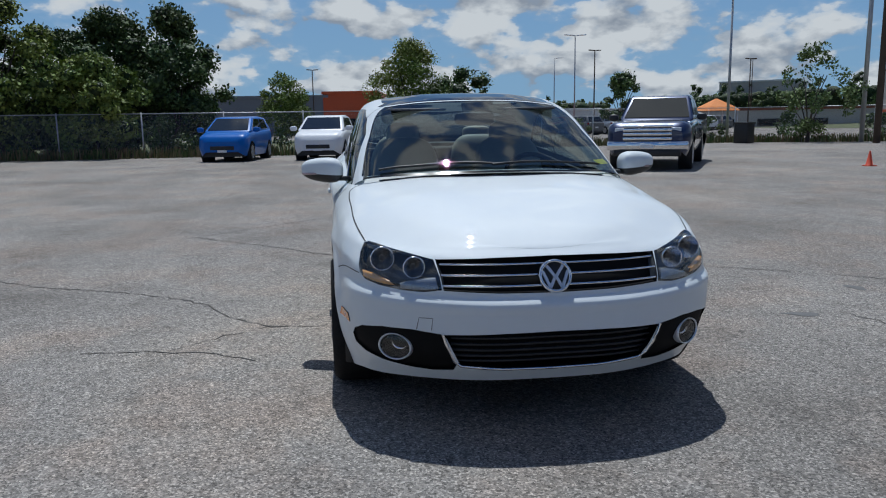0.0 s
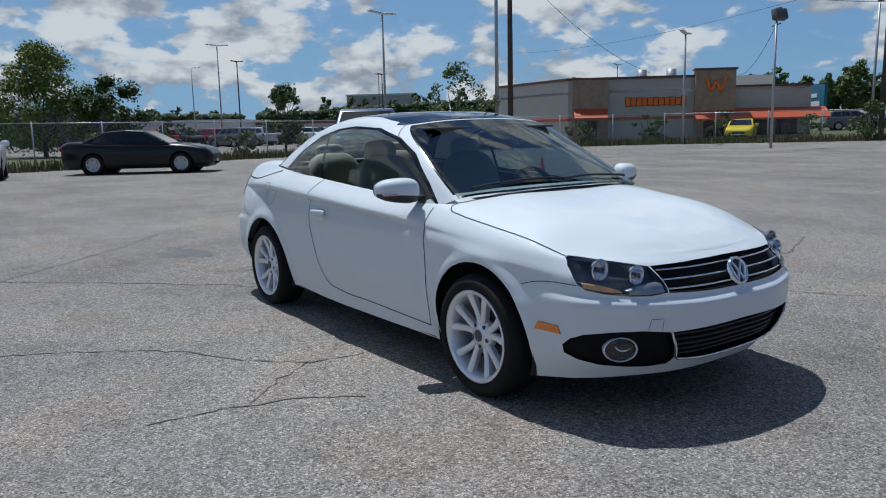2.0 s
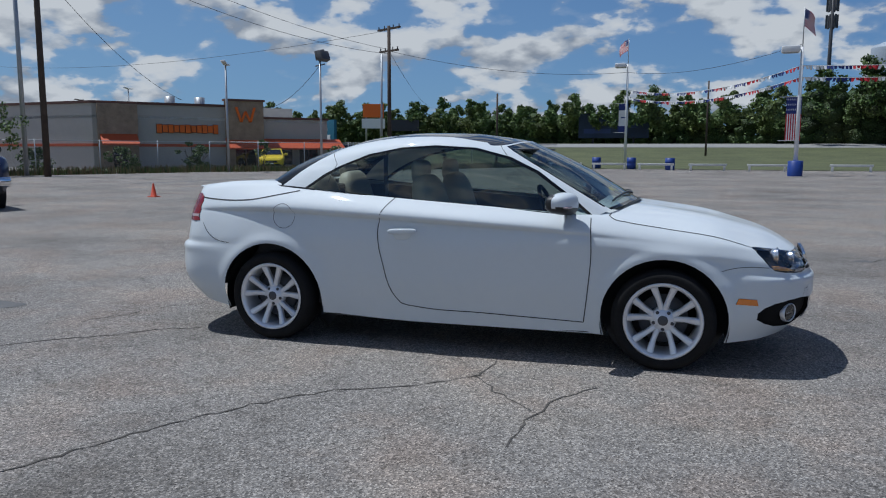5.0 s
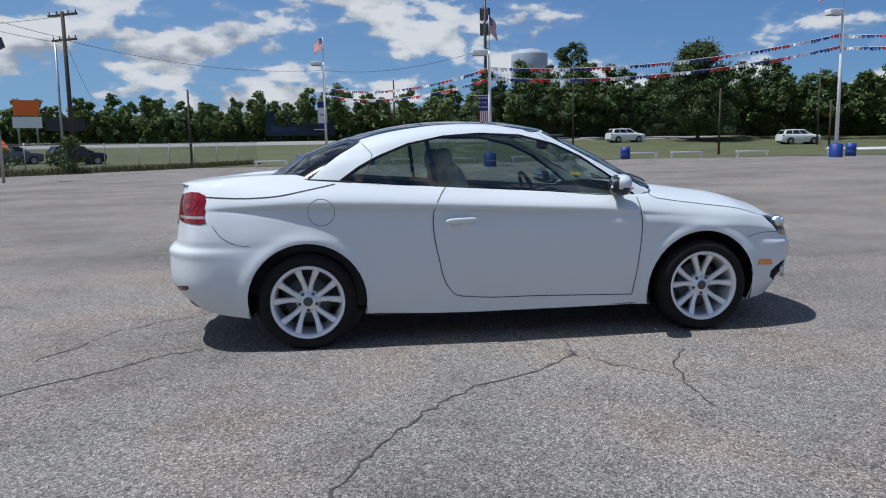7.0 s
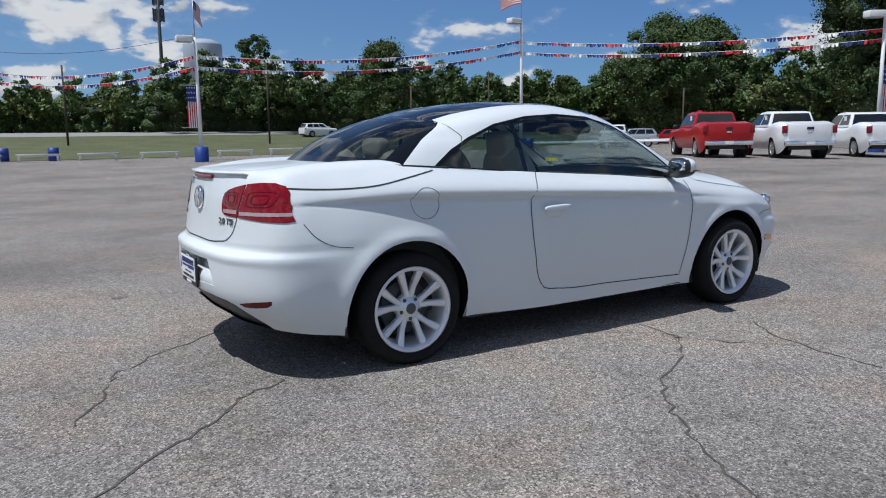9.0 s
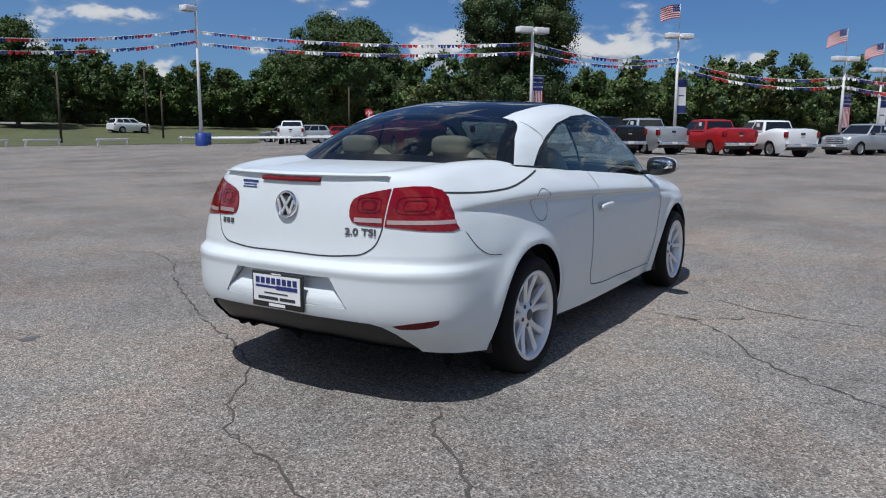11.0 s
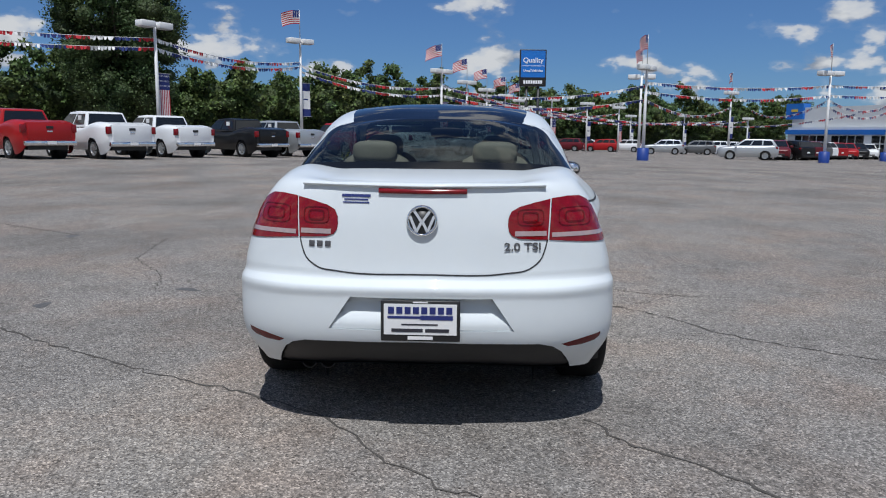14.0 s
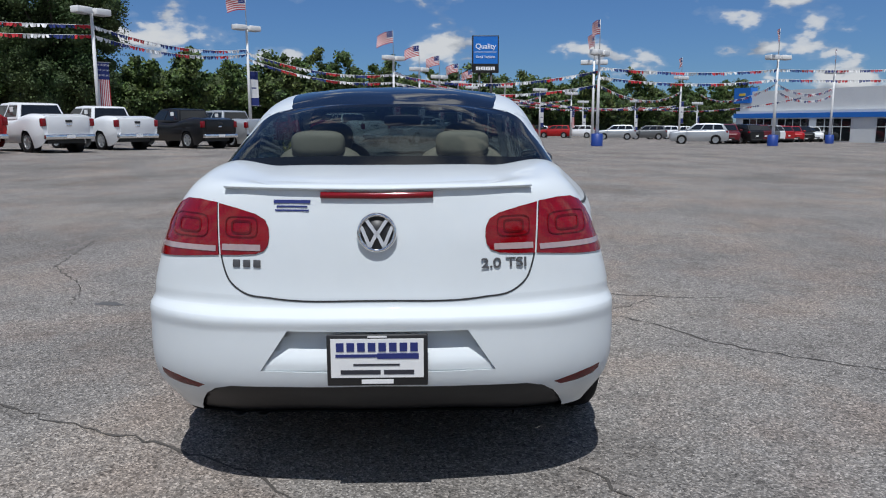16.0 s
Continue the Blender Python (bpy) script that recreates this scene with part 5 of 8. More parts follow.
# ---- other vehicles ----
VEHICLES = {
    # length, wheelbase, wheel radius, body stations (x, bottom, top, half width), cabin base x, roof x, roof height, windows at (start, end) along the cabin
    "pickup": (5.85, 3.68, .40, [(2.92, .52, .95, .82), (2.82, .40, 1.10, .95), (2.3, .36, 1.16, 1.0), (1.25, .36, 1.22, 1.01), (.6, .36, 1.26, 1.01), (-1.1, .36, 1.29, 1.01), (-1.2, .36, 1.32, 1.01), (-2.85, .42, 1.34, .99), (-2.92, .50, 1.33, .96)], (1.25, -1.12), (.45, -.92), 1.90, ((.98, .52), (.47, .06))),
    "sedan": (4.9, 2.83, .34, [(2.45, .35, .60, .62), (2.33, .24, .76, .84), (1.9, .20, .88, .90), (1.0, .20, .97, .92), (0, .20, .99, .93), (-1.2, .20, 1.04, .92), (-2.1, .22, 1.06, .87), (-2.38, .30, 1.00, .78), (-2.45, .36, .80, .70)], (1.15, -2.0), (.25, -.95), 1.46, ((.93, .50), (.47, .14))),
    "hatch": (4.15, 2.6, .33, [(2.07, .35, .70, .62), (1.97, .24, .86, .80), (1.6, .20, .98, .86), (1.0, .20, 1.06, .885), (0, .20, 1.08, .89), (-1.2, .20, 1.12, .885), (-1.85, .24, 1.14, .84), (-2.07, .32, 1.05, .74)], (1.35, -1.95), (.35, -1.50), 1.60, ((.92, .54), (.51, .16))),
    "suv": (4.62, 2.66, .36, [(2.31, .40, .80, .66), (2.2, .28, .95, .84), (1.8, .24, 1.03, .90), (1.0, .24, 1.10, .92), (0, .24, 1.12, .93), (-1.3, .24, 1.14, .92), (-2.15, .28, 1.14, .88), (-2.31, .36, 1.06, .80)], (1.15, -2.22), (.30, -1.85), 1.70, ((.93, .66), (.63, .36), (.33, .08))),
}
M_CARGLASS = paint("dark_car_glass", (.012, .014, .016), .05, coat=0.25, vary=.1)
M_HEADLAMP = paint("headlamp_glass", (.62, .64, .66), .08, coat=1.0, vary=.1)
M_RIM = paint("dull_alloy", (.45, .46, .47), .35, metal=.7)


def vehicle(kind, mat, m, label, category="car", papers=False, chrome=True):
    """A parked vehicle, front towards +X of its pose: lofted body, cabin with panes, wheels, lamps, bumpers."""
    length, wb, rad, stations, base, roof, top, panes = VEHICLES[kind]
    car_ob = thing({"pickup": "pickup_truck", "sedan": "sedan_car", "hatch": "hatchback_car", "suv": "suv_car"}[kind], label, category, m)
    rows = []
    for f, g in ((0, .90), (.35, 1.0), (.72, 1.0), (.93, .965), (1.0, .88), (1.025, .5), (1.03, 0)):
        rows.append([(x, w * g, zb + (zt - zb) * f) for x, zb, zt, w in stations])
    grid, _, _ = loft(rows, 28, 13, False)
    bm = mirrored_bm(grid)
    for end in (0, -1):
        for sign in (1,):
            ring = [tuple(p) for p in grid[:, end]]
            whole = [(a, b, c) for a, b, c in ring] + [(a, -b, c) for a, b, c in ring[::-1][1:]]
            bm.faces.new([bm.verts.new(p) for p in whole])
    # wheel openings
    ax = wb / 2
    shift = .08 if kind == "pickup" else .03
    for wx in (ax + shift, -ax + shift):
        ring = [(wx + rad * 1.17 * math.cos(t), rad + rad * 1.17 * math.sin(t)) for t in np.linspace(0, 2 * math.pi, 18, endpoint=False)]
        bmesh.ops.delete(bm, geom=cut_patch(bm, ring, (0, 2), lambda c: abs(c.y) > .45), context="FACES")
    bmesh.ops.recalc_face_normals(bm, faces=bm.faces)
    part("body", bm, mat, car_ob)
    part("chassis", boxes((-length * .46, length * .46, -.72, .72, stations[3][1] - .02, stations[3][1] + .25)), M_BLACK, car_ob, smooth=False)
    W = stations[4][3]
    wb_, wr = W * .94, W * .76
    zb = stations[4][2] - .03
    zr0, zr1 = stations[2][2] - .02, stations[-2][2] - .03
    bm = bmesh.new()
    cs = [(base[0], zb - .02), (roof[0], top - .04), ((roof[0] + roof[1]) / 2, top), (roof[1], top - .05), (base[1], zb)]
    left = [bm.verts.new((x, (wb_ if i in (0, 4) else wr), z)) for i, (x, z) in enumerate(cs)]
    right = [bm.verts.new((x, -(wb_ if i in (0, 4) else wr), z)) for i, (x, z) in enumerate(cs)]
    bm.faces.new(left)
    bm.faces.new(right[::-1])
    for i in range(5):
        j = (i + 1) % 5
        bm.faces.new((left[i], right[i], right[j], left[j]))
    bmesh.ops.recalc_face_normals(bm, faces=bm.faces)
    bmesh.ops.bevel(bm, geom=list(bm.edges), offset=.06, segments=3, affect="EDGES", profile=.6)
    part("cabin", bm, mat, car_ob)

    def pane(name, corners, out):
        b = bmesh.new()
        vs = [b.verts.new(Vector(c) + Vector(out)) for c in corners]
        b.faces.new(vs)
        got = bmesh.ops.extrude_face_region(b, geom=list(b.faces))
        for v in [g for g in got["geom"] if isinstance(g, bmesh.types.BMVert)]:
            v.co -= Vector(out) * 1.2
        bmesh.ops.recalc_face_normals(b, faces=b.faces)
        return part(name, b, M_CARGLASS, car_ob, "dark window glass", smooth=False)

    lerp = lambda p, q, u: tuple(a + (b - a) * u for a, b in zip(p, q))  # noqa: E731
    fb, ft, rt, rb = (base[0], zb - .02), (roof[0], top - .04), (roof[1], top - .05), (base[1], zb)

    def across(p, q, u, y0, y1):
        x, z = lerp(p, q, u)
        return x, y0 + (y1 - y0) * u, z

    for nm, p, q, sgn in (("windshield", fb, ft, 1), ("rear_window", rb, rt, -1)):
        c = [across(p, q, .12, wb_ - .10, wr - .10), across(p, q, .90, wb_ - .10, wr - .10)]
        d = Vector((q[1] - p[1], 0, p[0] - q[0])).normalized() * .012
        if d.x * sgn < 0:
            d = -d
        pane(nm, [c[0], c[1], (c[1][0], -c[1][1], c[1][2]), (c[0][0], -c[0][1], c[0][2])], d)
    for sgn in (1, -1):
        for a, b in panes:
            quad = []
            for u, v in ((a, .20), (b, .20), (b, .88), (a, .88)):
                lo, hi = lerp(rb, fb, u), lerp(rt, ft, u)
                x, z = lerp(lo, hi, v)
                quad.append((x, sgn * (wb_ + (wr - wb_) * v), z))
            pane("side_window", quad, (0, sgn * .012, .003))
        if papers:
            a = panes[-1]
            lo, hi = lerp(rb, fb, (a[0] + a[1]) / 2), lerp(rt, ft, (a[0] + a[1]) / 2)
            x, z = lerp(lo, hi, .55)
            y = sgn * (wb_ + (wr - wb_) * .55 + .018)
            part("window_sheet", boxes((x - .13, x + .13, y - .004, y + .004, z - .15, z + .15)), M_PAPER, car_ob, "white price sheet", smooth=False)
        bm = blob(bmesh.new(), (base[0] - .22, sgn * (W + .12), zb + .07), (.07, .13, .09), .7, 14, 8)
        part("door_mirror", bm, mat if kind != "pickup" else M_BLACK, car_ob)
        for wx in (ax + shift, -ax + shift):
            wheel = new("wheel")
            wheel.parent = car_ob
            bm = bmesh.new()
            lathe(bm, [(rad * .66, .10), (rad * .74, .115), (rad * .97, .10), (rad, .07), (rad, -.09), (rad * .9, -.11), (0, -.11)], 24)
            part("tyre", bm, M_RUBBER, wheel)
            bm = bmesh.new()
            lathe(bm, [(rad * .68, .112), (rad * .60, .104), (rad * .55, .05), (rad * .30, .04)], 20)
            for k in range(6):
                t = 2 * math.pi * k / 6
                c, s = math.cos(t), math.sin(t)
                prism(bm, [(rad * .12, -.05), (rad * .62, -.035), (rad * .62, .035), (rad * .12, .05)], .06, .10, lambda a, b, d: (a * c - b * s, d, a * s + b * c))
            lathe(bm, [(0, .108), (rad * .14, .106), (rad * .17, .06)], 12)
            part("rim", bm, M_RIM, wheel, smooth=False)
            wheel.matrix_basis = pose(wx, sgn * (W - .115), rad, 0, 0, 0 if sgn > 0 else 180)
            bm = bmesh.new()
            lathe(bm, [(rad * 1.17, .0), (rad * 1.17, -.30), (0, -.30)], 20)
            hs = part("wheel_housing", bm, M_BLACK, car_ob)
            hs.matrix_basis = pose(wx, sgn * (W - .02), rad, 0, 0, 0 if sgn > 0 else 180)
        # lamps
        fx, fz, fw = stations[1][0], stations[1][2], stations[1][3]
        if kind == "pickup":
            part("headlight", boxes((fx - .02, fx + .09, sgn * .66 - .13, sgn * .66 + .13, .86, 1.04), bevel=.02), M_HEADLAMP, car_ob, "clear headlight")
            part("tail_light", boxes((-2.95, -2.78, sgn * .93 - .085, sgn * .93 + .085, .98, 1.27), bevel=.02), M_REDLENS, car_ob, "red tail light")
        else:
            bm = bmesh.new()
            blob(bm, (fx - .12, sgn * (fw - .16), fz - .11), (.17, .15, .065), .8, 16, 8)
            part("headlight", bm, M_HEADLAMP, car_ob, "clear headlight")
            rx, rz, rw = stations[-2][0], stations[-2][2], stations[-2][3]
            bm = bmesh.new()
            blob(bm, (rx + .03, sgn * (rw - .12), rz - .14), (.14, .14, .10), .7, 16, 8)
            part("tail_light", bm, M_REDLENS, car_ob, "red tail light")
    if kind == "pickup":
        part("front_bumper", boxes((2.80, 3.0, -.97, .97, .50, .72), bevel=.05), M_CHROME if chrome else mat, car_ob, "chrome front bumper")
        gr = part("grille", boxes((2.86, 2.955, -.56, .56, .72, 1.06), bevel=.02), M_BLACK, car_ob, "dark grille")
        part("lower_valance", boxes((2.86, 2.97, -.80, .80, .36, .51), bevel=.02), M_BLACK, car_ob, "black lower valance")
        part("grille_frame", boxes((2.93, 2.975, -.60, .60, 1.05, 1.10), bevel=.012), M_CHROME if chrome else M_BLACK, car_ob, "chrome grille surround")
        for z in (.78, .89, .99):
            part("grille_bar", boxes((2.93, 2.985, -.58, .58, z - .038, z + .038), bevel=.014), M_CHROME if chrome else M_BLACK, car_ob, "chrome grille bar")
        part("front_plate", boxes((2.99, 3.01, -.16, .16, .55, .64)), M_PAPER, car_ob, smooth=False)
        part("rear_bumper", boxes((-3.06, -2.86, -.95, .95, .50, .68), bevel=.03), M_CHROME if chrome else M_BLACK, car_ob, "chrome step bumper")
        part("rear_plate", boxes((-3.075, -3.055, -.16, .16, .55, .66)), M_PAPER, car_ob, smooth=False)
        part("tailgate", boxes((-2.955, -2.90, -.80, .80, .74, 1.33), bevel=.015), mat, car_ob)
        part("tailgate_handle", boxes((-2.97, -2.95, -.13, .13, 1.12, 1.22), bevel=.006), M_BLACK, car_ob, "black tailgate handle")
        part("tailgate_badge", boxes((-2.966, -2.95, -.10, .10, .99, 1.05), bevel=.004), M_CHROME, car_ob)
        part("bed_liner", boxes((-2.80, -1.28, -.84, .84, 1.335, 1.375)), M_BLACK, car_ob, "black truck bed", smooth=False)
    else:
        x0, zt = stations[0][0], stations[0][2]
        part("grille", boxes((x0 - .12, x0 + .012, -.42, .42, .42, .56), bevel=.02), M_BLACK, car_ob, "dark grille")
        part("front_plate", boxes((x0 + .0, x0 + .022, -.16, .16, .34, .42)), M_PAPER, car_ob, smooth=False)
        x1 = stations[-1][0]
        part("rear_plate", boxes((x1 - .018, x1 + .03, -.16, .16, .62, .74)), M_PAPER, car_ob, smooth=False)
        part("rear_bumper_trim", boxes((x1 - .02, x1 + .2, -.62, .62, .30, .42), bevel=.02), M_BLACK, car_ob, "black lower bumper")
    return car_ob


def carpaint(name, c, metal=0.0):
    return paint(name, c, .35, metal=metal, coat=.45, vary=.03, scale=2, spec=.15)


M_BLUECAR = carpaint("bright_blue_paint", (.004, .11, .42))
M_NAVYCAR = paint("navy_paint", (.004, .016, .07), .3, metal=.3, coat=.9, vary=.03, scale=2, spec=.4)
M_BLACKCAR = carpaint("black_paint", (.010, .010, .011))
M_REDCAR = carpaint("red_paint", (.36, .012, .014))
M_SILVERCAR = carpaint("silver_paint", (.46, .48, .50), .5)
M_GREYCAR = carpaint("grey_paint", (.14, .145, .15), .3)
M_WHITECAR = carpaint("fleet_white_paint", (.76, .77, .78))
M_YELLOWCAR = carpaint("yellow_paint", (.72, .55, .03))
M_MAROONCAR = carpaint("maroon_paint", (.12, .012, .018))


def park(kind, mat, x, y, heading, label, category="car", **more):
    return vehicle(kind, mat, pose(x, y, flat_height(x, y), 0, 0, heading), label, category, **more)


park("hatch", M_BLUECAR, -24.4, -4.55, -8, "bright blue electric hatchback parked nose out at the fence")
park("hatch", M_WHITECAR, -24.2, -1.25, -8, "white electric hatchback parked nose out at the fence")
park("sedan", M_BLACKCAR, -23.0, 3.7, 60, "black sedan with bright wheels parked along the fence")
park("pickup", M_NAVYCAR, -15.3, 8.1, -30, "dark blue pickup truck with chrome grille and bumper", "pickup truck")
TRUCKS = "row of pickup trucks"
t = park("pickup", M_REDCAR, 24.2, 18.0, 55, "red pickup truck with chrome rear bumper", "pickup truck", papers=True)
w1 = park("pickup", M_WHITECAR, 26.1, 15.7, 54, "white crew-cab pickup truck with price sheets in the windows", "pickup truck", papers=True)
tagged(t, group=TRUCKS), tagged(w1, group=TRUCKS)
copy_thing(w1, pose(30.2, 14.7, flat_height(30.2, 14.7), 0, 0, 54))
b1 = park("pickup", M_BLACKCAR, 33.6, 12.1, 54, "black crew-cab pickup truck with price sheets in the windows", "pickup truck", papers=True)
s1 = park("pickup", M_SILVERCAR, 36.6, 10.8, 54, "silver pickup truck with price sheets in the windows", "pickup truck", papers=True)
tagged(b1, group=TRUCKS), tagged(s1, group=TRUCKS)
copy_thing(t, pose(38.8, 7.6, flat_height(38.8, 7.6), 0, 0, 46))
copy_thing(w1, pose(39.7, 4.8, flat_height(39.7, 4.8), 0, 0, 46))
copy_thing(s1, pose(48.6, 0.5, flat_height(48.6, 0.5), 0, 0, 150))
copy_thing(t, pose(54.1, 0.7, flat_height(54.1, 0.7), 0, 0, 150))
copy_thing(w1, pose(59.5, -0.4, flat_height(59.5, -0.4), 0, 0, 150))
ROWS = "rows of used cars"
rav = park("suv", M_SILVERCAR, 58.3, -22.6, 74, "silver compact suv at the end of a row")
cars_by_paint = [rav]
for mat, nm in ((M_BLACKCAR, "black"), (M_REDCAR, "red"), (M_GREYCAR, "grey"), (M_WHITECAR, "white"), (M_MAROONCAR, "maroon")):
    x, y = {"black": (63.2, -27.8), "red": (73.4, -35.5), "grey": (67.6, -31.3), "white": (71.0, -33.4), "maroon": (65.1, -29.4)}[nm]
    cars_by_paint.append(park("suv", mat, x, y, 25, nm + " suv parked in a row of used cars"))
for c in cars_by_paint:
    tagged(c, group=ROWS)
rng = random.Random(4)
for x, y, h, k in ((83.9, -22.0, 78, 0), (87.7, -26.8, 78, 3), (91.1, -29.6, 78, 4), (96.0, -33.2, 78, 4), (75.4, -37.5, 165, 1), (77.3, -39.6, 165, 2), (79.3, -41.7, 165, 1), (81.2, -43.7, 165, 4), (61.7, -26.3, 165, 5), (69.3, -32.6, 165, 1), (98.5, -17.3, 75, 2), (102.6, -14.4, 70, 1), (95.7, -12.2, 72, 5), (100.4, -20.8, 75, 4)):
    copy_thing(cars_by_paint[k], pose(x, y, flat_height(x, y), 0, 0, h))
for i in range(15):
    x, y = 100.1 + 2.2 * i, 0.2 - 2.0 * i
    copy_thing(cars_by_paint[rng.choice((0, 1, 1, 2, 3, 4, 5))], pose(x, y, flat_height(x, y), 0, 0, 78))
for i in range(9):
    x, y = 66.0 + 3.7 * i, -0.2 - .56 * i
    copy_thing(cars_by_paint[rng.choice((4, 4, 2, 1, 5))], pose(x, y, flat_height(x, y), 0, 0, 150))
# road traffic at rest and cars beyond the fence
for x, y, h, k in ((33.5, 84.5, 4, 4), (51, 76, -6, 4), (-30, 66, 40, 3), (-24, 64, 40, 1), (48.5, 46.3, 150, 0), (51.7, 52.2, 120, 3), (63.8, 55.9, 150, 2)):
    copy_thing(cars_by_paint[k], pose(x, y, flat_height(x, y), 0, 0, h))
park("sedan", M_YELLOWCAR, -27.6, 45.6, -62, "low yellow car beside the restaurant")
copy_thing(w1, pose(41.8, 41.5, flat_height(41.8, 41.5), 0, 0, 40))
for i in range(16):
    x, y = -62 - 2.3 * (i % 8), 12 + 3.0 * (i % 8) + 9 * (i // 8)
    copy_thing(cars_by_paint[rng.choice((0, 1, 2, 3, 4))], pose(x, y, 0, 0, 0, rng.choice((20, 200))))


# ---- grass beyond the lot, road, kerb strips ----
M_GRASS = paint("dry_grass", (.088, .098, .040), .95, vary=.4, scale=.35, bump=.6, bump_scale=9)
M_ROAD = paint("pale_road", (.27, .265, .25), .9, vary=.12, scale=.6)


def sheet(name, outline, lift, mat, label, category, step=3.0):
    """A ground covering that follows the lie of the land inside an outline of corner points."""
    bm = bmesh.new()
    xs, ys = [p[0] for p in outline], [p[1] for p in outline]
    gx, gy = np.arange(min(xs), max(xs) + step, step), np.arange(min(ys), max(ys) + step, step)
    verts = {}
    for x in gx[:-1]:
        for y in gy[:-1]:
            if inside(outline, x + step / 2, y + step / 2):
                q = []
                for a, b in ((x, y), (x + step, y), (x + step, y + step), (x, y + step)):
                    key = (round(a, 3), round(b, 3))
                    if key not in verts:
                        verts[key] = bm.verts.new((a, b, ground_height(a, b) + lift))
                    q.append(verts[key])
                bm.faces.new(q)
    return tagged(part(name, bm, mat), label, category, kind="structure")


sheet("grass_bank", [(-140, 54), (-12, 54), (-4, 52), (34, 53), (40, 46), (60, 62), (180, 90), (180, 190), (-140, 190)], .03, M_GRASS, "dry green grass bank rising to the road", "grass")
sheet("road", [(-140, 90), (40, 90), (75, 101), (75, 105), (-140, 96)], .06, M_ROAD, "pale asphalt road along the grass bank", "road", 2.0)
sheet("grass_verge", [(-60, -60), (-28, -60), (-28.5, 2), (-33, 10), (-34.5, 22), (-27, 35.5), (-20, 41), (-14, 51), (-9, 60), (-30, 75), (-40, 60), (-36, 30), (-40, 10), (-60, 0)], .025, M_GRASS, "weedy grass strip along the chain-link fence", "grass", 1.0)


# ---- leaves ----
def leaf_cloud(centres, radii, counts, size, seed, squash=.8):
    """Leaf blades scattered over clumps: vertices and faces."""
    r = np.random.RandomState(seed)
    V, F = [], []
    n0 = 0
    for c, rad, n in zip(centres, radii, counts):
        d = r.normal(size=(n, 3))
        d /= np.linalg.norm(d, axis=1)[:, None]
        p = np.asarray(c) + d * rad * (0.55 + 0.5 * r.rand(n, 1)) * np.array([1, 1, squash])
        no = d * .35 + r.normal(size=(n, 3)) * .75 + np.array([0, 0, .30])
        a = np.cross(no, r.normal(size=(n, 3)))
        a /= np.linalg.norm(a, axis=1)[:, None]
        b = np.cross(no, a)
        b /= np.linalg.norm(b, axis=1)[:, None]
        s = size * (0.6 + 0.8 * r.rand(n, 1))
        quad = np.stack([p - a * s * .5, p + b * s * .32, p + a * s * .5, p - b * s * .32], axis=1)
        V.append(quad.reshape(-1, 3))
        F.append(np.arange(n0, n0 + 4 * n).reshape(-1, 4))
        n0 += 4 * n
    return np.concatenate(V), np.concatenate(F)


def mesh_object(name, V, F, mat):
    me = bpy.data.meshes.new(name)
    me.vertices.add(len(V))
    me.vertices.foreach_set("co", np.asarray(V, np.float32).ravel())
    me.loops.add(F.size)
    me.loops.foreach_set("vertex_index", F.ravel().astype(np.int32))
    me.polygons.add(len(F))
    me.polygons.foreach_set("loop_start", np.arange(0, F.size, F.shape[1], dtype=np.int32))
    me.update(calc_edges=True)
    me.materials.append(mat)
    return new(name, me)


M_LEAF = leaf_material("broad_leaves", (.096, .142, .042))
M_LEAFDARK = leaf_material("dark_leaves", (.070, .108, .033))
M_LEAFSUN = leaf_material("young_green_leaves", (.175, .225, .050))
M_LEAFPALE = leaf_material("willow_leaves", (.125, .175, .055))
M_LEAFDEEP = leaf_material("deep_green_leaves", (.046, .074, .023))
M_WEED = leaf_material("dry_weeds", (.20, .155, .075), .35)
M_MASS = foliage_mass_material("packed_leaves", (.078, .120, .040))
# deeper green than the leaves: the inner shade of crowns put into the colour
M_MASSSHADE = foliage_mass_material("packed_shade_leaves", (.050, .078, .026))


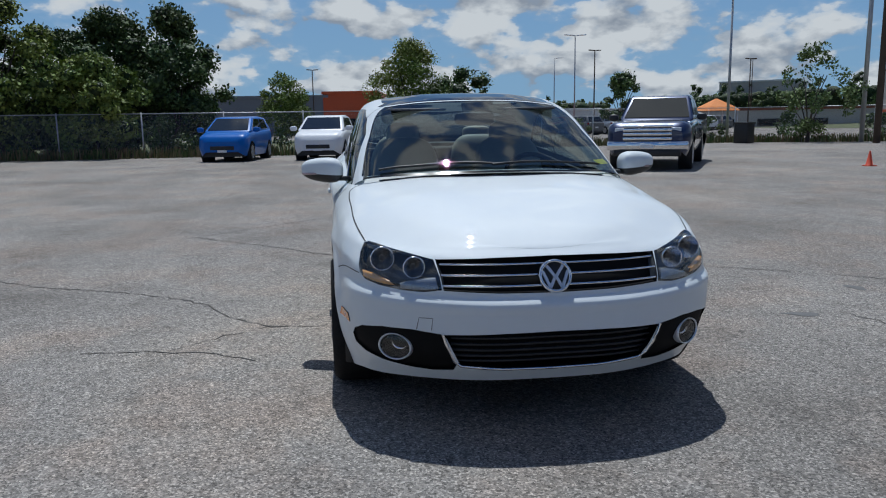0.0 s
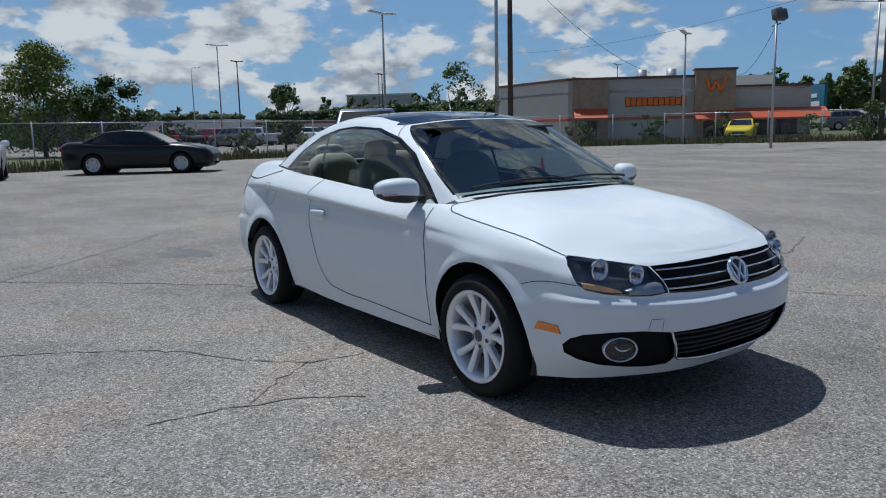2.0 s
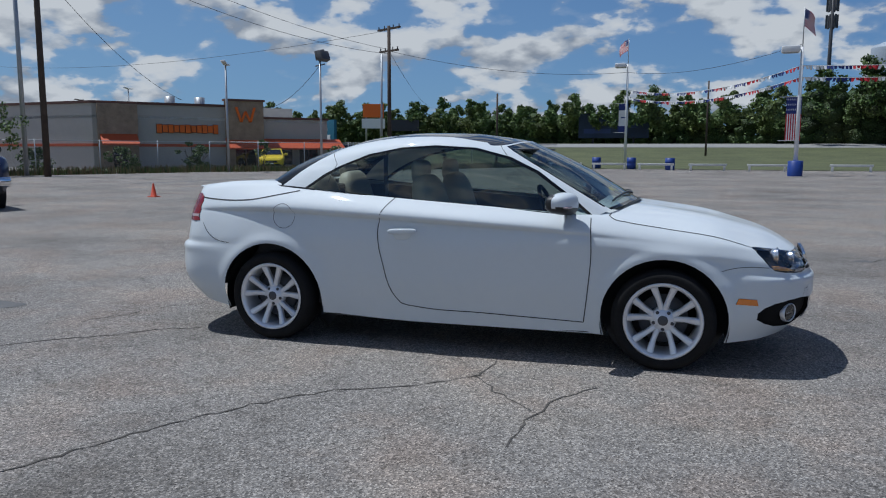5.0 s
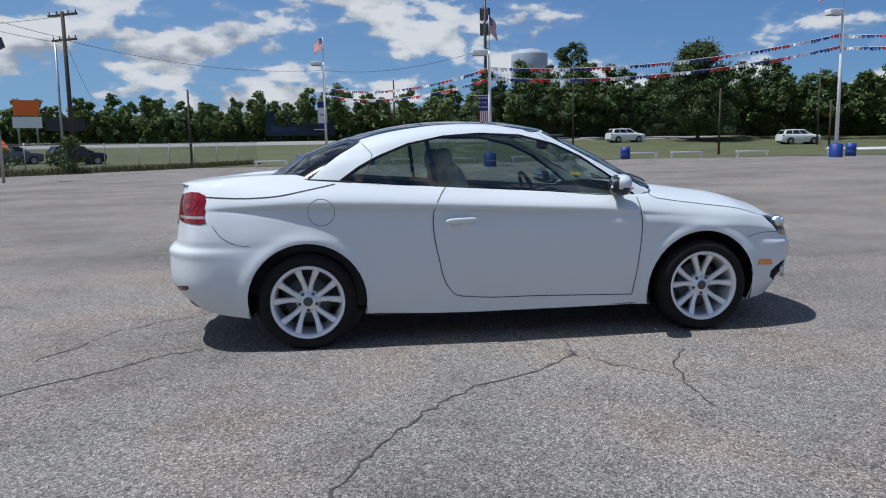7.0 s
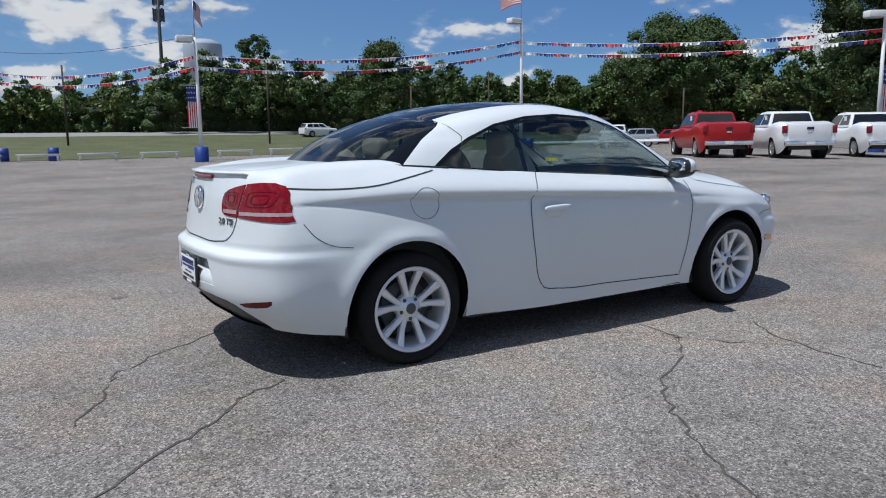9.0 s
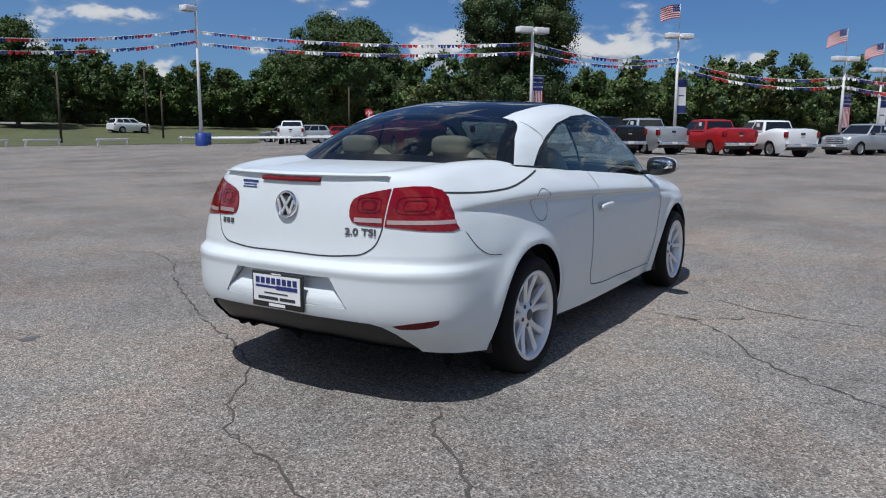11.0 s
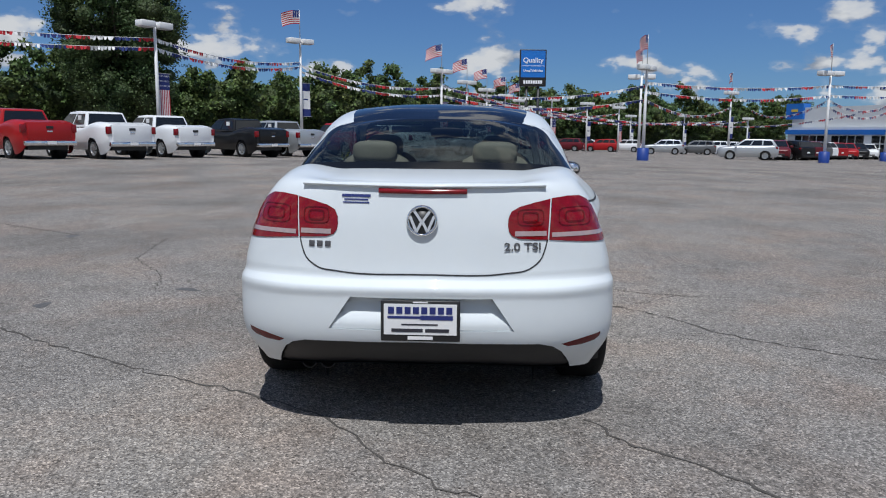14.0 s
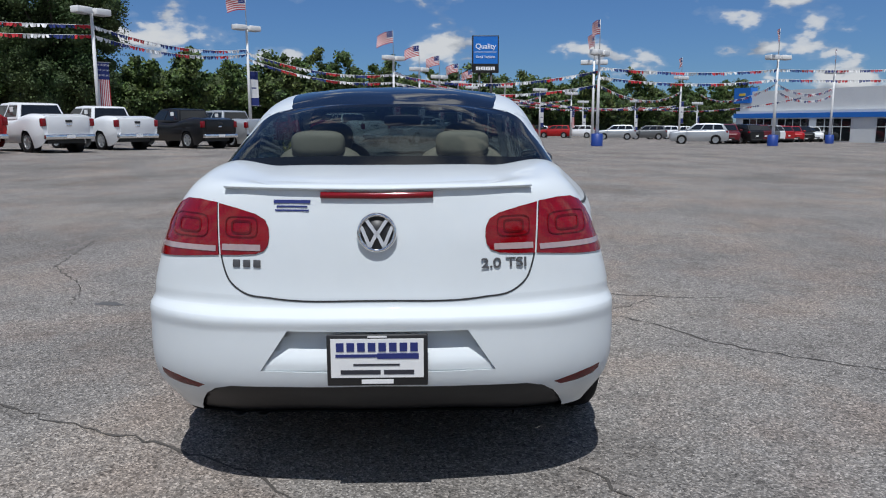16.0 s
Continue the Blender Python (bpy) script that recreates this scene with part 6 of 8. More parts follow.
def tree(x, y, height, spread, trunk, mat, seed, leaf=.17, clumps=46, leaves=130, label="leafy green tree", open_=0.0, name="tree"):
    """Tapered trunk, forking limbs, and a crown of leaf clumps with an uneven outline and gaps."""
    r = random.Random(seed)
    z0 = ground_height(x, y)
    top = thing(name, label, "tree", pose(x, y, z0))
    bm = bmesh.new()
    tips = []
    rod(bm, (0, 0, -.1), (r.uniform(-.1, .1), r.uniform(-.1, .1), trunk), .055 * height * .45, .04 * height * .4, 9, False)
    limbs = 7
    for k in range(limbs):
        a = 2 * math.pi * k / limbs + r.uniform(-.3, .3)
        e = Vector((math.cos(a) * spread * r.uniform(.4, .75), math.sin(a) * spread * r.uniform(.4, .75), trunk + (height - trunk) * r.uniform(.3, .85)))
        mid = Vector((e.x * .4, e.y * .4, trunk + (e.z - trunk) * .55))
        rod(bm, (0, 0, trunk * .92), mid, .022 * height * .4, .014 * height * .4, 6, False)
        rod(bm, mid, e, .014 * height * .4, .02, 5, False)
        tips += [mid, e]
    part("trunk", bm, M_BARK, top)
    cs, rs, ns = [], [], []
    for k in range(clumps):
        u = r.random()
        zz = trunk * .8 + (height - trunk * .8) * u
        prof = math.sin(math.pi * min(1, .12 + .86 * u)) ** .7
        a, rad = r.uniform(0, 2 * math.pi), spread * prof * math.sqrt(r.random()) * (1 + .25 * math.sin(3 * u + seed))
        cs.append((math.cos(a) * rad, math.sin(a) * rad, min(zz, height - .1)))
        rs.append(spread * r.uniform(.17, .36) * (1 - open_ * .4))
        ns.append(leaves)
    V, F = leaf_cloud(cs, rs, ns, leaf, seed)
    crown = mesh_object("crown", V, F, mat)
    crown.parent = top
    if not open_ and height > 3:
        # lumps in the shade colour, so the gaps between leaves look dark
        fill = clump_masses("inner_crown", cs, [q * .5 for q in rs], M_MASSSHADE, seed)
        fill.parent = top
    return top


def clump_masses(name, centres, radii, mat, seed, squash=.85):
    """Rough lumps that fill the leaf clumps, as one mesh."""
    t = bmesh.new()
    bmesh.ops.create_icosphere(t, subdivisions=2, radius=1.0)
    base = np.array([v.co[:] for v in t.verts])
    tri = np.array([[v.index for v in f.verts] for f in t.faces])
    t.free()
    r = np.random.RandomState(seed)
    V, F = [], []
    for k, (c, rad) in enumerate(zip(centres, radii)):
        V.append(np.asarray(c) + base * (rad * (.70 + .50 * r.rand(len(base), 1))) * np.array([1, 1, squash]))
        F.append(tri + k * len(base))
    return mesh_object(name, np.concatenate(V), np.concatenate(F), mat)


def woods(name, line, depth, h0, h1, leaf, seed, label, spacing=3.2, per=150, front=M_LEAF, category="woods", mass=None):
    """A belt of trees along a line: crowns of leaf clumps, filled with foliage that has its shade in the colour, as one
    mass.
    """
    r = random.Random(seed)
    cs, rs, ns, solid = [], [], [], set()
    for (ax, ay), (bx, by) in zip(line, line[1:]):
        d = math.hypot(bx - ax, by - ay)
        nx, ny = -(by - ay) / d, (bx - ax) / d
        for i in range(int(d / spacing)):
            for row in range(3):
                u = (i + r.random()) / max(1, int(d / spacing))
                off = row * depth / 3 + r.uniform(0, depth / 4)
                x, y = ax + (bx - ax) * u + nx * off, ay + (by - ay) * u + ny * off
                z = ground_height(x, y)
                H = (h0 + (h1 - h0) * r.random() ** 1.3) * (.66 + .17 * row)
                R = H * r.uniform(.26, .38)
                low, many = ((.02, 20), (.34, 15), (.46, 13))[row]
                lean = r.uniform(-.1, .1)
                for k in range(many):
                    f = low + (.98 - low) * (k + r.random()) / many
                    w = R * math.sin(math.pi * min(.96, .24 + .72 * f)) ** .7
                    a = r.uniform(0, 6.28)
                    rad = R * r.uniform(.28, .50) * (1.1 - .45 * f)
                    far = w * r.uniform(.35, .95)
                    cs.append((x + math.cos(a) * far + lean * H * f, y + math.sin(a) * far, z + H * f - rad * .3))
                    rs.append(rad)
                    ns.append(int(per / 9 * r.uniform(.7, 1.3)))
        # a closed mass behind the front row
        for i in range(int(d / 1.6)):
            for f in (.10, .30, .50, .68):
                u = (i + r.random()) / int(d / 1.6)
                x, y = ax + (bx - ax) * u + nx * depth * .45, ay + (by - ay) * u + ny * depth * .45
                cs.append((x, y, ground_height(x, y) + h0 * f))
                rs.append(h0 * r.uniform(.20, .27))
                ns.append(int(per / 7))
                solid.add(len(rs) - 1)
    V, F = leaf_cloud(cs, [q * 1.08 for q in rs], ns, leaf, seed, .75)
    top = thing(name, label, category, None, kind="stuff")
    crown = mesh_object("foliage", V, F, front)
    crown.parent = top
    # core in the shade colour unless another mass is given
    core = clump_masses("inner_foliage", cs, [q * (.95 if k in solid else .62) for k, q in enumerate(rs)], mass or M_MASSSHADE, seed)
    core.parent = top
    return top


# trees beyond the fence
for i, (x, y, h, s, sd) in enumerate(((-29.5, -20, 11.5, 4.2, 11), (-29.3, -14.9, 6.7, 2.6, 12), (-33.5, -11.2, 6.4, 2.6, 13), (-32.3, -8.3, 6.4, 2.4, 14), (-31, -17, 8.0, 2.8, 15), (-36, -14.2, 5.8, 2.6, 17), (-29.2, -11.0, 4.0, 1.9, 18), (-28.8, -17.2, 4.2, 2.0, 19))):
    tree(x, y, h, s, h * .16, M_LEAFSUN if i in (0, 1, 6) else M_LEAF if i in (4, 7) else M_LEAFDARK, sd, .17, 80, 190, "dense dark green tree behind the chain-link fence")
tree(-48.5, 4.2, 6.6, 3.2, .9, M_LEAFSUN, 21, .15, 120, 190, "airy pale green willow tree", .5)
tree(-52.5, -4.6, 4.8, 2.4, .8, M_LEAFSUN, 22, .15, 80, 150, "airy pale green willow tree", .5)
tree(-46, 7.2, 4.6, 2.8, .6, M_LEAF, 23, .18, 40, 110, "bushy green tree behind the fence")
tree(-40.5, 16.6, 4.0, 1.5, .9, M_LEAF, 24, .15, 34, 120, "small round green tree behind the fence")
tree(-30.9, 22.8, 4.7, 1.9, .6, M_LEAFPALE, 25, .15, 40, 75, "thin young tree with upright shoots at the fence", .6)
tree(-27.5, 36.4, 1.6, .9, .2, M_LEAF, 26, .14, 16, 80, "low green shrub at the fence", name="shrub")
tree(-17.5, 42.8, 2.2, 1.2, .3, M_LEAF, 27, .16, 20, 80, "green shrub at the fence", name="shrub")
tree(43.4, 85.5, 11.5, 5.2, 2.4, M_LEAFDARK, 28, .26, 90, 260, "large dark tree standing in the grass")
tree(40, 128, 16.5, 4.2, 5, M_LEAFDARK, 31, .36, 70, 200, "tall tree rising above the woods", .4)
tree(72.0, 36.0, 20.5, 7.2, 4.5, M_LEAFDEEP, 29, .24, 240, 300, "very tall dense dark tree behind the trucks")
tree(68.0, 60.7, 14.3, 5.8, 3, M_LEAFDARK, 30, .26, 170, 240, "tall broad tree beside the road")
tree(79.1, 63.4, 15.2, 6.0, 3, M_LEAFDARK, 33, .26, 170, 240, "tall broad tree beside the road")
for i in range(16):
    r = random.Random(70 + i)
    y = -16 + 3.9 * i
    x = float(np.interp(y, [-16, 2, 10, 20, 35, 45], [-28.6, -28.8, -32.5, -34, -26.2, -18.5])) - r.uniform(.2, 1.2)
    tree(x, y, r.uniform(.9, 2.0), r.uniform(.7, 1.3), .1, r.choice((M_LEAF, M_LEAFDARK, M_LEAFPALE)), 80 + i, .13, 14, 80, "weedy green bush at the foot of the fence", name="bush")

woods("woods_far", [(150, 76), (118, 92), (80, 100), (50, 110), (20, 116)], 24, 8.2, 11.2, .36, 41, "dense green wooded hillside beyond the road", 2.4, 800)
woods("woods_hill", [(20, 116), (-10, 126), (-50, 134), (-110, 140)], 18, 5.6, 8.0, .40, 45, "green wooded hillside beyond the road", 2.2, 640, M_LEAFPALE, "woods", M_MASS)
woods("woods_dealer", [(188.0, -68.1), (159.0, -35.2), (134.9, -4.4), (112.8, 24.3), (93.4, 42.9), (85.9, 59.2), (94.5, 78.9), (122.8, 88.0)], 18, 9.0, 12.8, .42, 42, "tall dense green woods behind the dealer's lot", 2.7, 720)
woods("hedge_west", [(-30, -34), (-30.5, -6.5)], 5, 2.6, 3.6, .16, 43, "tangled green undergrowth behind the chain-link fence", 1.5, 700, M_LEAF, "undergrowth", M_MASSSHADE)
woods("woods_west", [(-110, -60), (-130, 0), (-150, 60), (-130, 120), (-90, 150)], 14, 6.0, 8.5, .5, 44, "low band of distant trees", 5, 130)


def weeds(line, n, h, seed, name, label, mat):
    r = np.random.RandomState(seed)
    V, F = [], []
    for (ax, ay), (bx, by) in zip(line, line[1:]):
        for _ in range(int(n * math.hypot(bx - ax, by - ay))):
            u = r.rand()
            x, y = ax + (bx - ax) * u + r.normal() * .28, ay + (by - ay) * u + r.normal() * .28
            z, a, hh = ground_height(x, y), r.rand() * 6.28, h * (.3 + .7 * r.rand())
            dx, dy, lx, ly = math.cos(a) * .02, math.sin(a) * .02, r.normal() * .12 * hh, r.normal() * .12 * hh
            k = len(V)
            V += [(x - dx, y - dy, z), (x + dx, y + dy, z), (x + dx * .6 + lx, y + dy * .6 + ly, z + hh), (x - dx * .6 + lx, y - dy * .6 + ly, z + hh)]
            F.append((k, k + 1, k + 2, k + 3))
    return tagged(mesh_object(name, np.array(V), np.array(F), mat), label, "weeds", kind="stuff")


FENCE = [(-27.8, -45), (-27.6, -12), (-28.0, 1), (-31.2, 9), (-33.0, 20), (-25.6, 34.6), (-19.0, 40.3), (-13.2, 50), (-8.2, 59.5)]
weeds(FENCE, 90, .48, 51, "dry_weeds", "dry straw-coloured weeds along the fence", M_WEED)
weeds(FENCE, 80, .42, 52, "green_weeds", "green weeds along the fence", M_LEAF)


# ---- chain-link fence ----
def veil(name):
    m = bpy.data.materials.new(name)
    m.use_nodes = True
    nt = m.node_tree
    b = nt.nodes["Principled BSDF"]
    b.inputs["Base Color"].default_value, b.inputs["Metallic"].default_value, b.inputs["Roughness"].default_value = (.3, .3, .3, 1), .6, .5
    b.inputs["Alpha"].default_value = .13
    return m


def fence():
    top = thing("chain_link_fence", "grey chain-link fence with steel posts and top rail", "fence", kind="structure")
    fabric = bmesh.new()
    for (ax, ay), (bx, by) in zip(FENCE, FENCE[1:]):
        d = math.hypot(bx - ax, by - ay)
        n = max(1, round(d / 3.0))
        bm = bmesh.new()
        rod(bm, (ax, ay, 1.8 + ground_height(ax, ay)), (bx, by, 1.8 + ground_height(bx, by)), .022, n=6)
        part("top_rail", bm, M_GALV, top)
        for i in range(n):
            x, y = ax + (bx - ax) * i / n, ay + (by - ay) * i / n
            z = ground_height(x, y)
            bm = bmesh.new()
            rod(bm, (x, y, z - .1), (x, y, z + 1.86), .03, n=7)
            part("fence_post", bm, M_GALV, top)
        q = [fabric.verts.new(p) for p in ((ax, ay, .05 + ground_height(ax, ay)), (bx, by, .05 + ground_height(bx, by)), (bx, by, 1.8 + ground_height(bx, by)), (ax, ay, 1.8 + ground_height(ax, ay)))]
        fabric.faces.new(q)
    part("wire_mesh", fabric, veil("wire_mesh"), top, "see-through wire mesh", smooth=False)


fence()

# ---- lot furniture: rails, barrels, cone, bin ----


def parking_rail(x, y, heading, length=2.45):
    top = thing("parking_rail", "low white painted parking rail on two legs", "barrier", pose(x, y, ground_height(x, y), 0, 0, heading), "white rails along the lot")
    part("beam", boxes((-length / 2, length / 2, -.06, .06, .34, .48), bevel=.012), M_CONCRETE, top)
    for s in (-1, 1):
        part("leg", boxes((s * length * .44 - .07, s * length * .44 + .07, -.055, .055, 0, .345), bevel=.01), M_CONCRETE, top)
    return top


rail = parking_rail(3.6, 49.0, -1)
for x, y in ((0.2, 49.2), (7.3, 48.6), (12.1, 47.6), (15.6, 47.2), (20.3, 46.9), (23.6, 46.6), (28.2, 45.8), (-6.2, 50.2), (-3.0, 49.8)):
    copy_thing(rail, pose(x, y, ground_height(x, y), 0, 0, -3))
rail2 = thing("boundary_rail", "long white pipe rail along the lot's edge", "barrier")
for a, b in (((32.5, 41.7), (44.9, 37.9)), ((32.7, 40.7), (39.3, 32.0)), ((34.1, 46.1), (53.0, 43.7))):
    bm = bmesh.new()
    rod(bm, (*a, .62), (*b, .72), .06, n=7)
    part("pipe", bm, M_WHITEPAINT, rail2, smooth=False)
for x, y in ((32.6, 41.4), (36.1, 36.5), (39.1, 32.2), (38.9, 39.6), (44.9, 37.9), (34.3, 46.1), (43.0, 44.9), (53.0, 43.7)):
    bm = bmesh.new()
    rod(bm, (x, y, 0), (x, y, .75), .05, n=7)
    part("rail_post", bm, M_WHITEPAINT, rail2)


def barrel(x, y, group="blue barrels", h=.85, r=.33):
    ob = thing("barrel", "dark blue painted barrel standing at the lot's edge", "barrel", pose(x, y, ground_height(x, y)), group)
    bm = bmesh.new()
    lathe(bm, [(0, .0), (r, .0), (r, h * .3), (r * 1.04, h * .33), (r, h * .36), (r, h * .64), (r * 1.04, h * .67), (r, h * .7), (r, h), (r * .93, h), (r * .9, h - .03), (0, h - .03)], 24, axis="z")
    part("drum", bm, M_BLUEPLASTIC, ob)
    return ob


br = barrel(1.15, 50.4)
for x, y in ((18.5, 45.4), (32.5, 41.1), (-1.6, 52.4), (-4.2, 53)):
    copy_thing(br, pose(x, y, ground_height(x, y)))

cone = thing("traffic_cone", "orange plastic traffic cone on the pavement", "traffic cone", pose(-12.5, 12.4, 0))
bm = bmesh.new()
lathe(bm, [(.105, .02), (.085, .03), (.02, .37), (.015, .38), (0, .38)], 24, axis="z")
M_CONE = paint("orange_plastic", (.62, .06, .015), .5, vary=.08)
part("cone_body", bm, M_CONE, cone)
part("cone_base", boxes((-.12, .12, -.12, .12, 0, .025), bevel=.008), M_CONE, cone)
bin_ = thing("trash_bin", "black square trash bin beside a light pole", "trash bin", pose(-31.3, 19.6, 0, 0, 0, 30))
part("bin_body", boxes((-.36, .36, -.36, .36, 0, 1.0), bevel=.03), M_BLACK, bin_)
part("bin_rim", boxes((-.39, .39, -.39, .39, .96, 1.06), bevel=.02), M_BLACK, bin_)

# ---- flags, banners, pennants ----
M_FLAGRED, M_FLAGWHITE, M_FLAGBLUE = paint("flag_red", (.48, .02, .03), .8, vary=.15), paint("flag_white", (.75, .75, .74), .8, vary=.08), paint("flag_blue", (.02, .035, .17), .8, vary=.15)


def cloth(name, parent, m, w, h, vertical=False, wave=.06, droop=0.0, seed=0, colours="flag"):
    """Striped cloth with a blue corner, or a blue and white banner: real folds, one material slot a colour."""
    nx, nz = 26, 26
    me = bpy.data.meshes.new(name)
    V, F, M = [], [], []
    for j in range(nz + 1):
        for i in range(nx + 1):
            u, v = i / nx, j / nz
            V.append((u * w, wave * math.sin(5.0 * u * (1 if not vertical else .4) + 3.5 * v + seed) * (u if not vertical else .6), -v * h - droop * u * u))
    for j in range(nz):
        for i in range(nx):
            k = j * (nx + 1) + i
            F.append((k, k + 1, k + nx + 2, k + nx + 1))
            if colours == "flag":
                if (i < 10 and j < 14) if not vertical else (j < 10):
                    M.append(1 if (i % 3 == 1 and j % 3 == 1) else 2)
                else:
                    M.append(((j if not vertical else i) // 2) % 2)
            else:
                M.append(2 if j < 6 or j > 19 else (2 if 11 < j < 13 and 5 < i < 20 else 1))
    me.from_pydata(V, [], F)
    for mat in (M_FLAGRED, M_FLAGWHITE, M_FLAGBLUE):
        me.materials.append(mat)
    me.polygons.foreach_set("material_index", M)
    me.polygons.foreach_set("use_smooth", [True] * len(F))
    ob = new(name, me)
    ob.parent = parent
    ob.matrix_basis = m
    return ob


def lot_pole(x, y, height, heads=2, head_turn=0, flag=True, banner="", flag_turn=0, base=True, seed=0):
    """White lot light pole: tapered mast, box lamp heads, a flag on top, a banner below, a blue drum base."""
    z = ground_height(x, y)
    top = thing("lot_light_pole", "white light pole with box lamps" + (", flag" if flag else "") + (", striped banner" if banner == "flag" else ", printed banner" if banner else ""), "light pole", pose(x, y, z), "dealer's light poles")
    bm = bmesh.new()
    rod(bm, (0, 0, 0), (0, 0, height), .12, .075, 12)
    part("mast", bm, M_WHITEPAINT, top)
    if base:
        bm = bmesh.new()
        lathe(bm, [(.38, 0), (.38, .8), (.33, .82), (.12, .84)], 20, axis="z")
        part("base_drum", bm, M_BLUEPLASTIC, top, "dark blue base drum")
    a = radians(head_turn)
    for k in range(heads):
        s = 1 if k == 0 else -1
        if heads == 1:
            s = 1
        head = new("lamp_head")
        head.parent = top
        bm = boxes((.12, 1.0, -.30, .30, -.16, .16), bevel=.03)
        part("lamp_box", bm, M_WHITEPAINT, head)
        part("lamp_lens", boxes((.20, .92, -.24, .24, -.185, -.155)), M_GALV, head, smooth=False)
        bm = bmesh.new()
        rod(bm, (0, 0, -.02), (.15, 0, 0), .04)
        part("lamp_arm", bm, M_WHITEPAINT, head)
        head.matrix_basis = pose(0, 0, height - (.1 if k < 2 else .6), 0, 0, head_turn + (0 if s > 0 else 180))
    if flag:
        bm = bmesh.new()
        rod(bm, (0, 0, height), (0, 0, height + 2.0), .03, .02, 6)
        part("flag_staff", bm, M_GALV, top)
        cloth("flag", top, pose(0, 0, height + 1.95, 0, 0, flag_turn), 1.5, .9, seed=seed, droop=.35)
    if banner:
        bz = height * .62
        cloth("banner", top, pose(.14, 0, bz, 0, 0, head_turn), .75, 2.3, True, .03, colours=banner, seed=seed)
        bm = bmesh.new()
        for zz in (bz, bz - 2.3):
            rod(bm, (0, 0, zz), (.95 * math.cos(a), .95 * math.sin(a), zz), .02, n=6)
        part("banner_bracket", bm, M_GALV, top, smooth=False)
    return top


P1, P2, P3, P4, P5, P6, P7, P8, P9 = (-2.4, 58.0), (7.6, 38.8), (28.5, 36.9), (36.4, 17.3), (48.0, 12.0), (55.3, 2.5), (45.5, -11.3), (51.8, -25.9), (66.3, -37.9)
lot_pole(*P1, 8.2, 1, 180, True, "print", 120, False, 1)
lot_pole(*P2, 6.75, 1, 175, True, "flag", 60, True, 2)
lot_pole(*P3, 8.6, 1, 180, True, "", 120, True, 3)
lot_pole(*P4, 7.0, 2, -30, False, "flag", 0, True, 4)
lot_pole(*P5, 7.7, 2, -40, True, "print", 140, False, 5)
lot_pole(*P6, 6.5, 2, -40, True, "flag", 60, False, 6)
lot_pole(63.5, 0.6, 6.3, 2, -40, True, "print", 60, False, 7)
lot_pole(71.6, -1.3, 6.2, 2, -40, True, "flag", 60, False, 8)
lot_pole(80.5, -3.5, 6.2, 2, -40, True, "print", 60, False, 9)
lot_pole(89.9, -5.6, 6.2, 2, -40, True, "flag", 60, False, 10)
lot_pole(*P7, 6.1, 2, -35, True, "", 150, True, 11)
lot_pole(53.5, -12.7, 6.2, 2, 80, True, "", 150, False, 12)
lot_pole(*P8, 6.55, 2, -70, True, "", 150, True, 13)
lot_pole(*P9, 6.7, 2, -70, True, "", 150, True, 14)
for i, (x, y, h) in enumerate(((76.2, -26.9, 6.7), (80.8, -8.7, 5.9), (88.0, -13.7, 5.9), (94.3, -18.7, 5.8), (106.6, -30.4, 5.4), (101.8, -37.8, 5.0), (111.3, -23.7, 5.4), (97.8, -8.2, 5.8))):
    lot_pole(x, y, h, 2, -50, i < 1, ("print", "flag")[i % 2], 150, False, 20 + i)


def pennants(a, b, sag, seed, drop=.20):
    """A sagging cord hung with red, white and blue pennants."""
    top = thing("pennant_string", "sagging cord of red, white and blue pennants", "pennants", None, "pennant strings over the lot")
    r = random.Random(seed)
    a, b = Vector(a), Vector(b)
    n = max(6, int((b - a).length / .17))
    pts = [a.lerp(b, i / n) - Vector((0, 0, sag * 4 * (i / n) * (1 - i / n))) for i in range(n + 1)]
    bm = bmesh.new()
    tube(bm, pts[::2] + ([pts[-1]] if n % 2 else []), .012, 4)
    part("cord", bm, M_FLAGWHITE, top)
    V, F, M = [], [], []
    colour = 0
    for i in range(n):
        p, q = pts[i], pts[i + 1]
        if i % 7 == 0:
            colour = (colour + 1) % 3
        d = drop * r.uniform(.7, 1.1)
        off = Vector((r.uniform(-.08, .08), r.uniform(-.08, .08), -d))
        k = len(V)
        V += [tuple(p), tuple(p.lerp(q, .92)), tuple(p.lerp(q, .80) + off), tuple(p.lerp(q, .14) + off)]
        F.append((k, k + 1, k + 2, k + 3))
        M.append(colour)
    me = bpy.data.meshes.new("pennant_cloth")
    me.from_pydata(V, [], F)
    for mat in (M_FLAGRED, M_FLAGWHITE, M_FLAGBLUE):
        me.materials.append(mat)
    me.polygons.foreach_set("material_index", M)
    ob = new("pennant_cloth", me)
    ob.parent = top
    tagged(ob, "row of small cloth pennants", kind="stuff")


def at(p, h):
    return (p[0], p[1], ground_height(*p) + h)


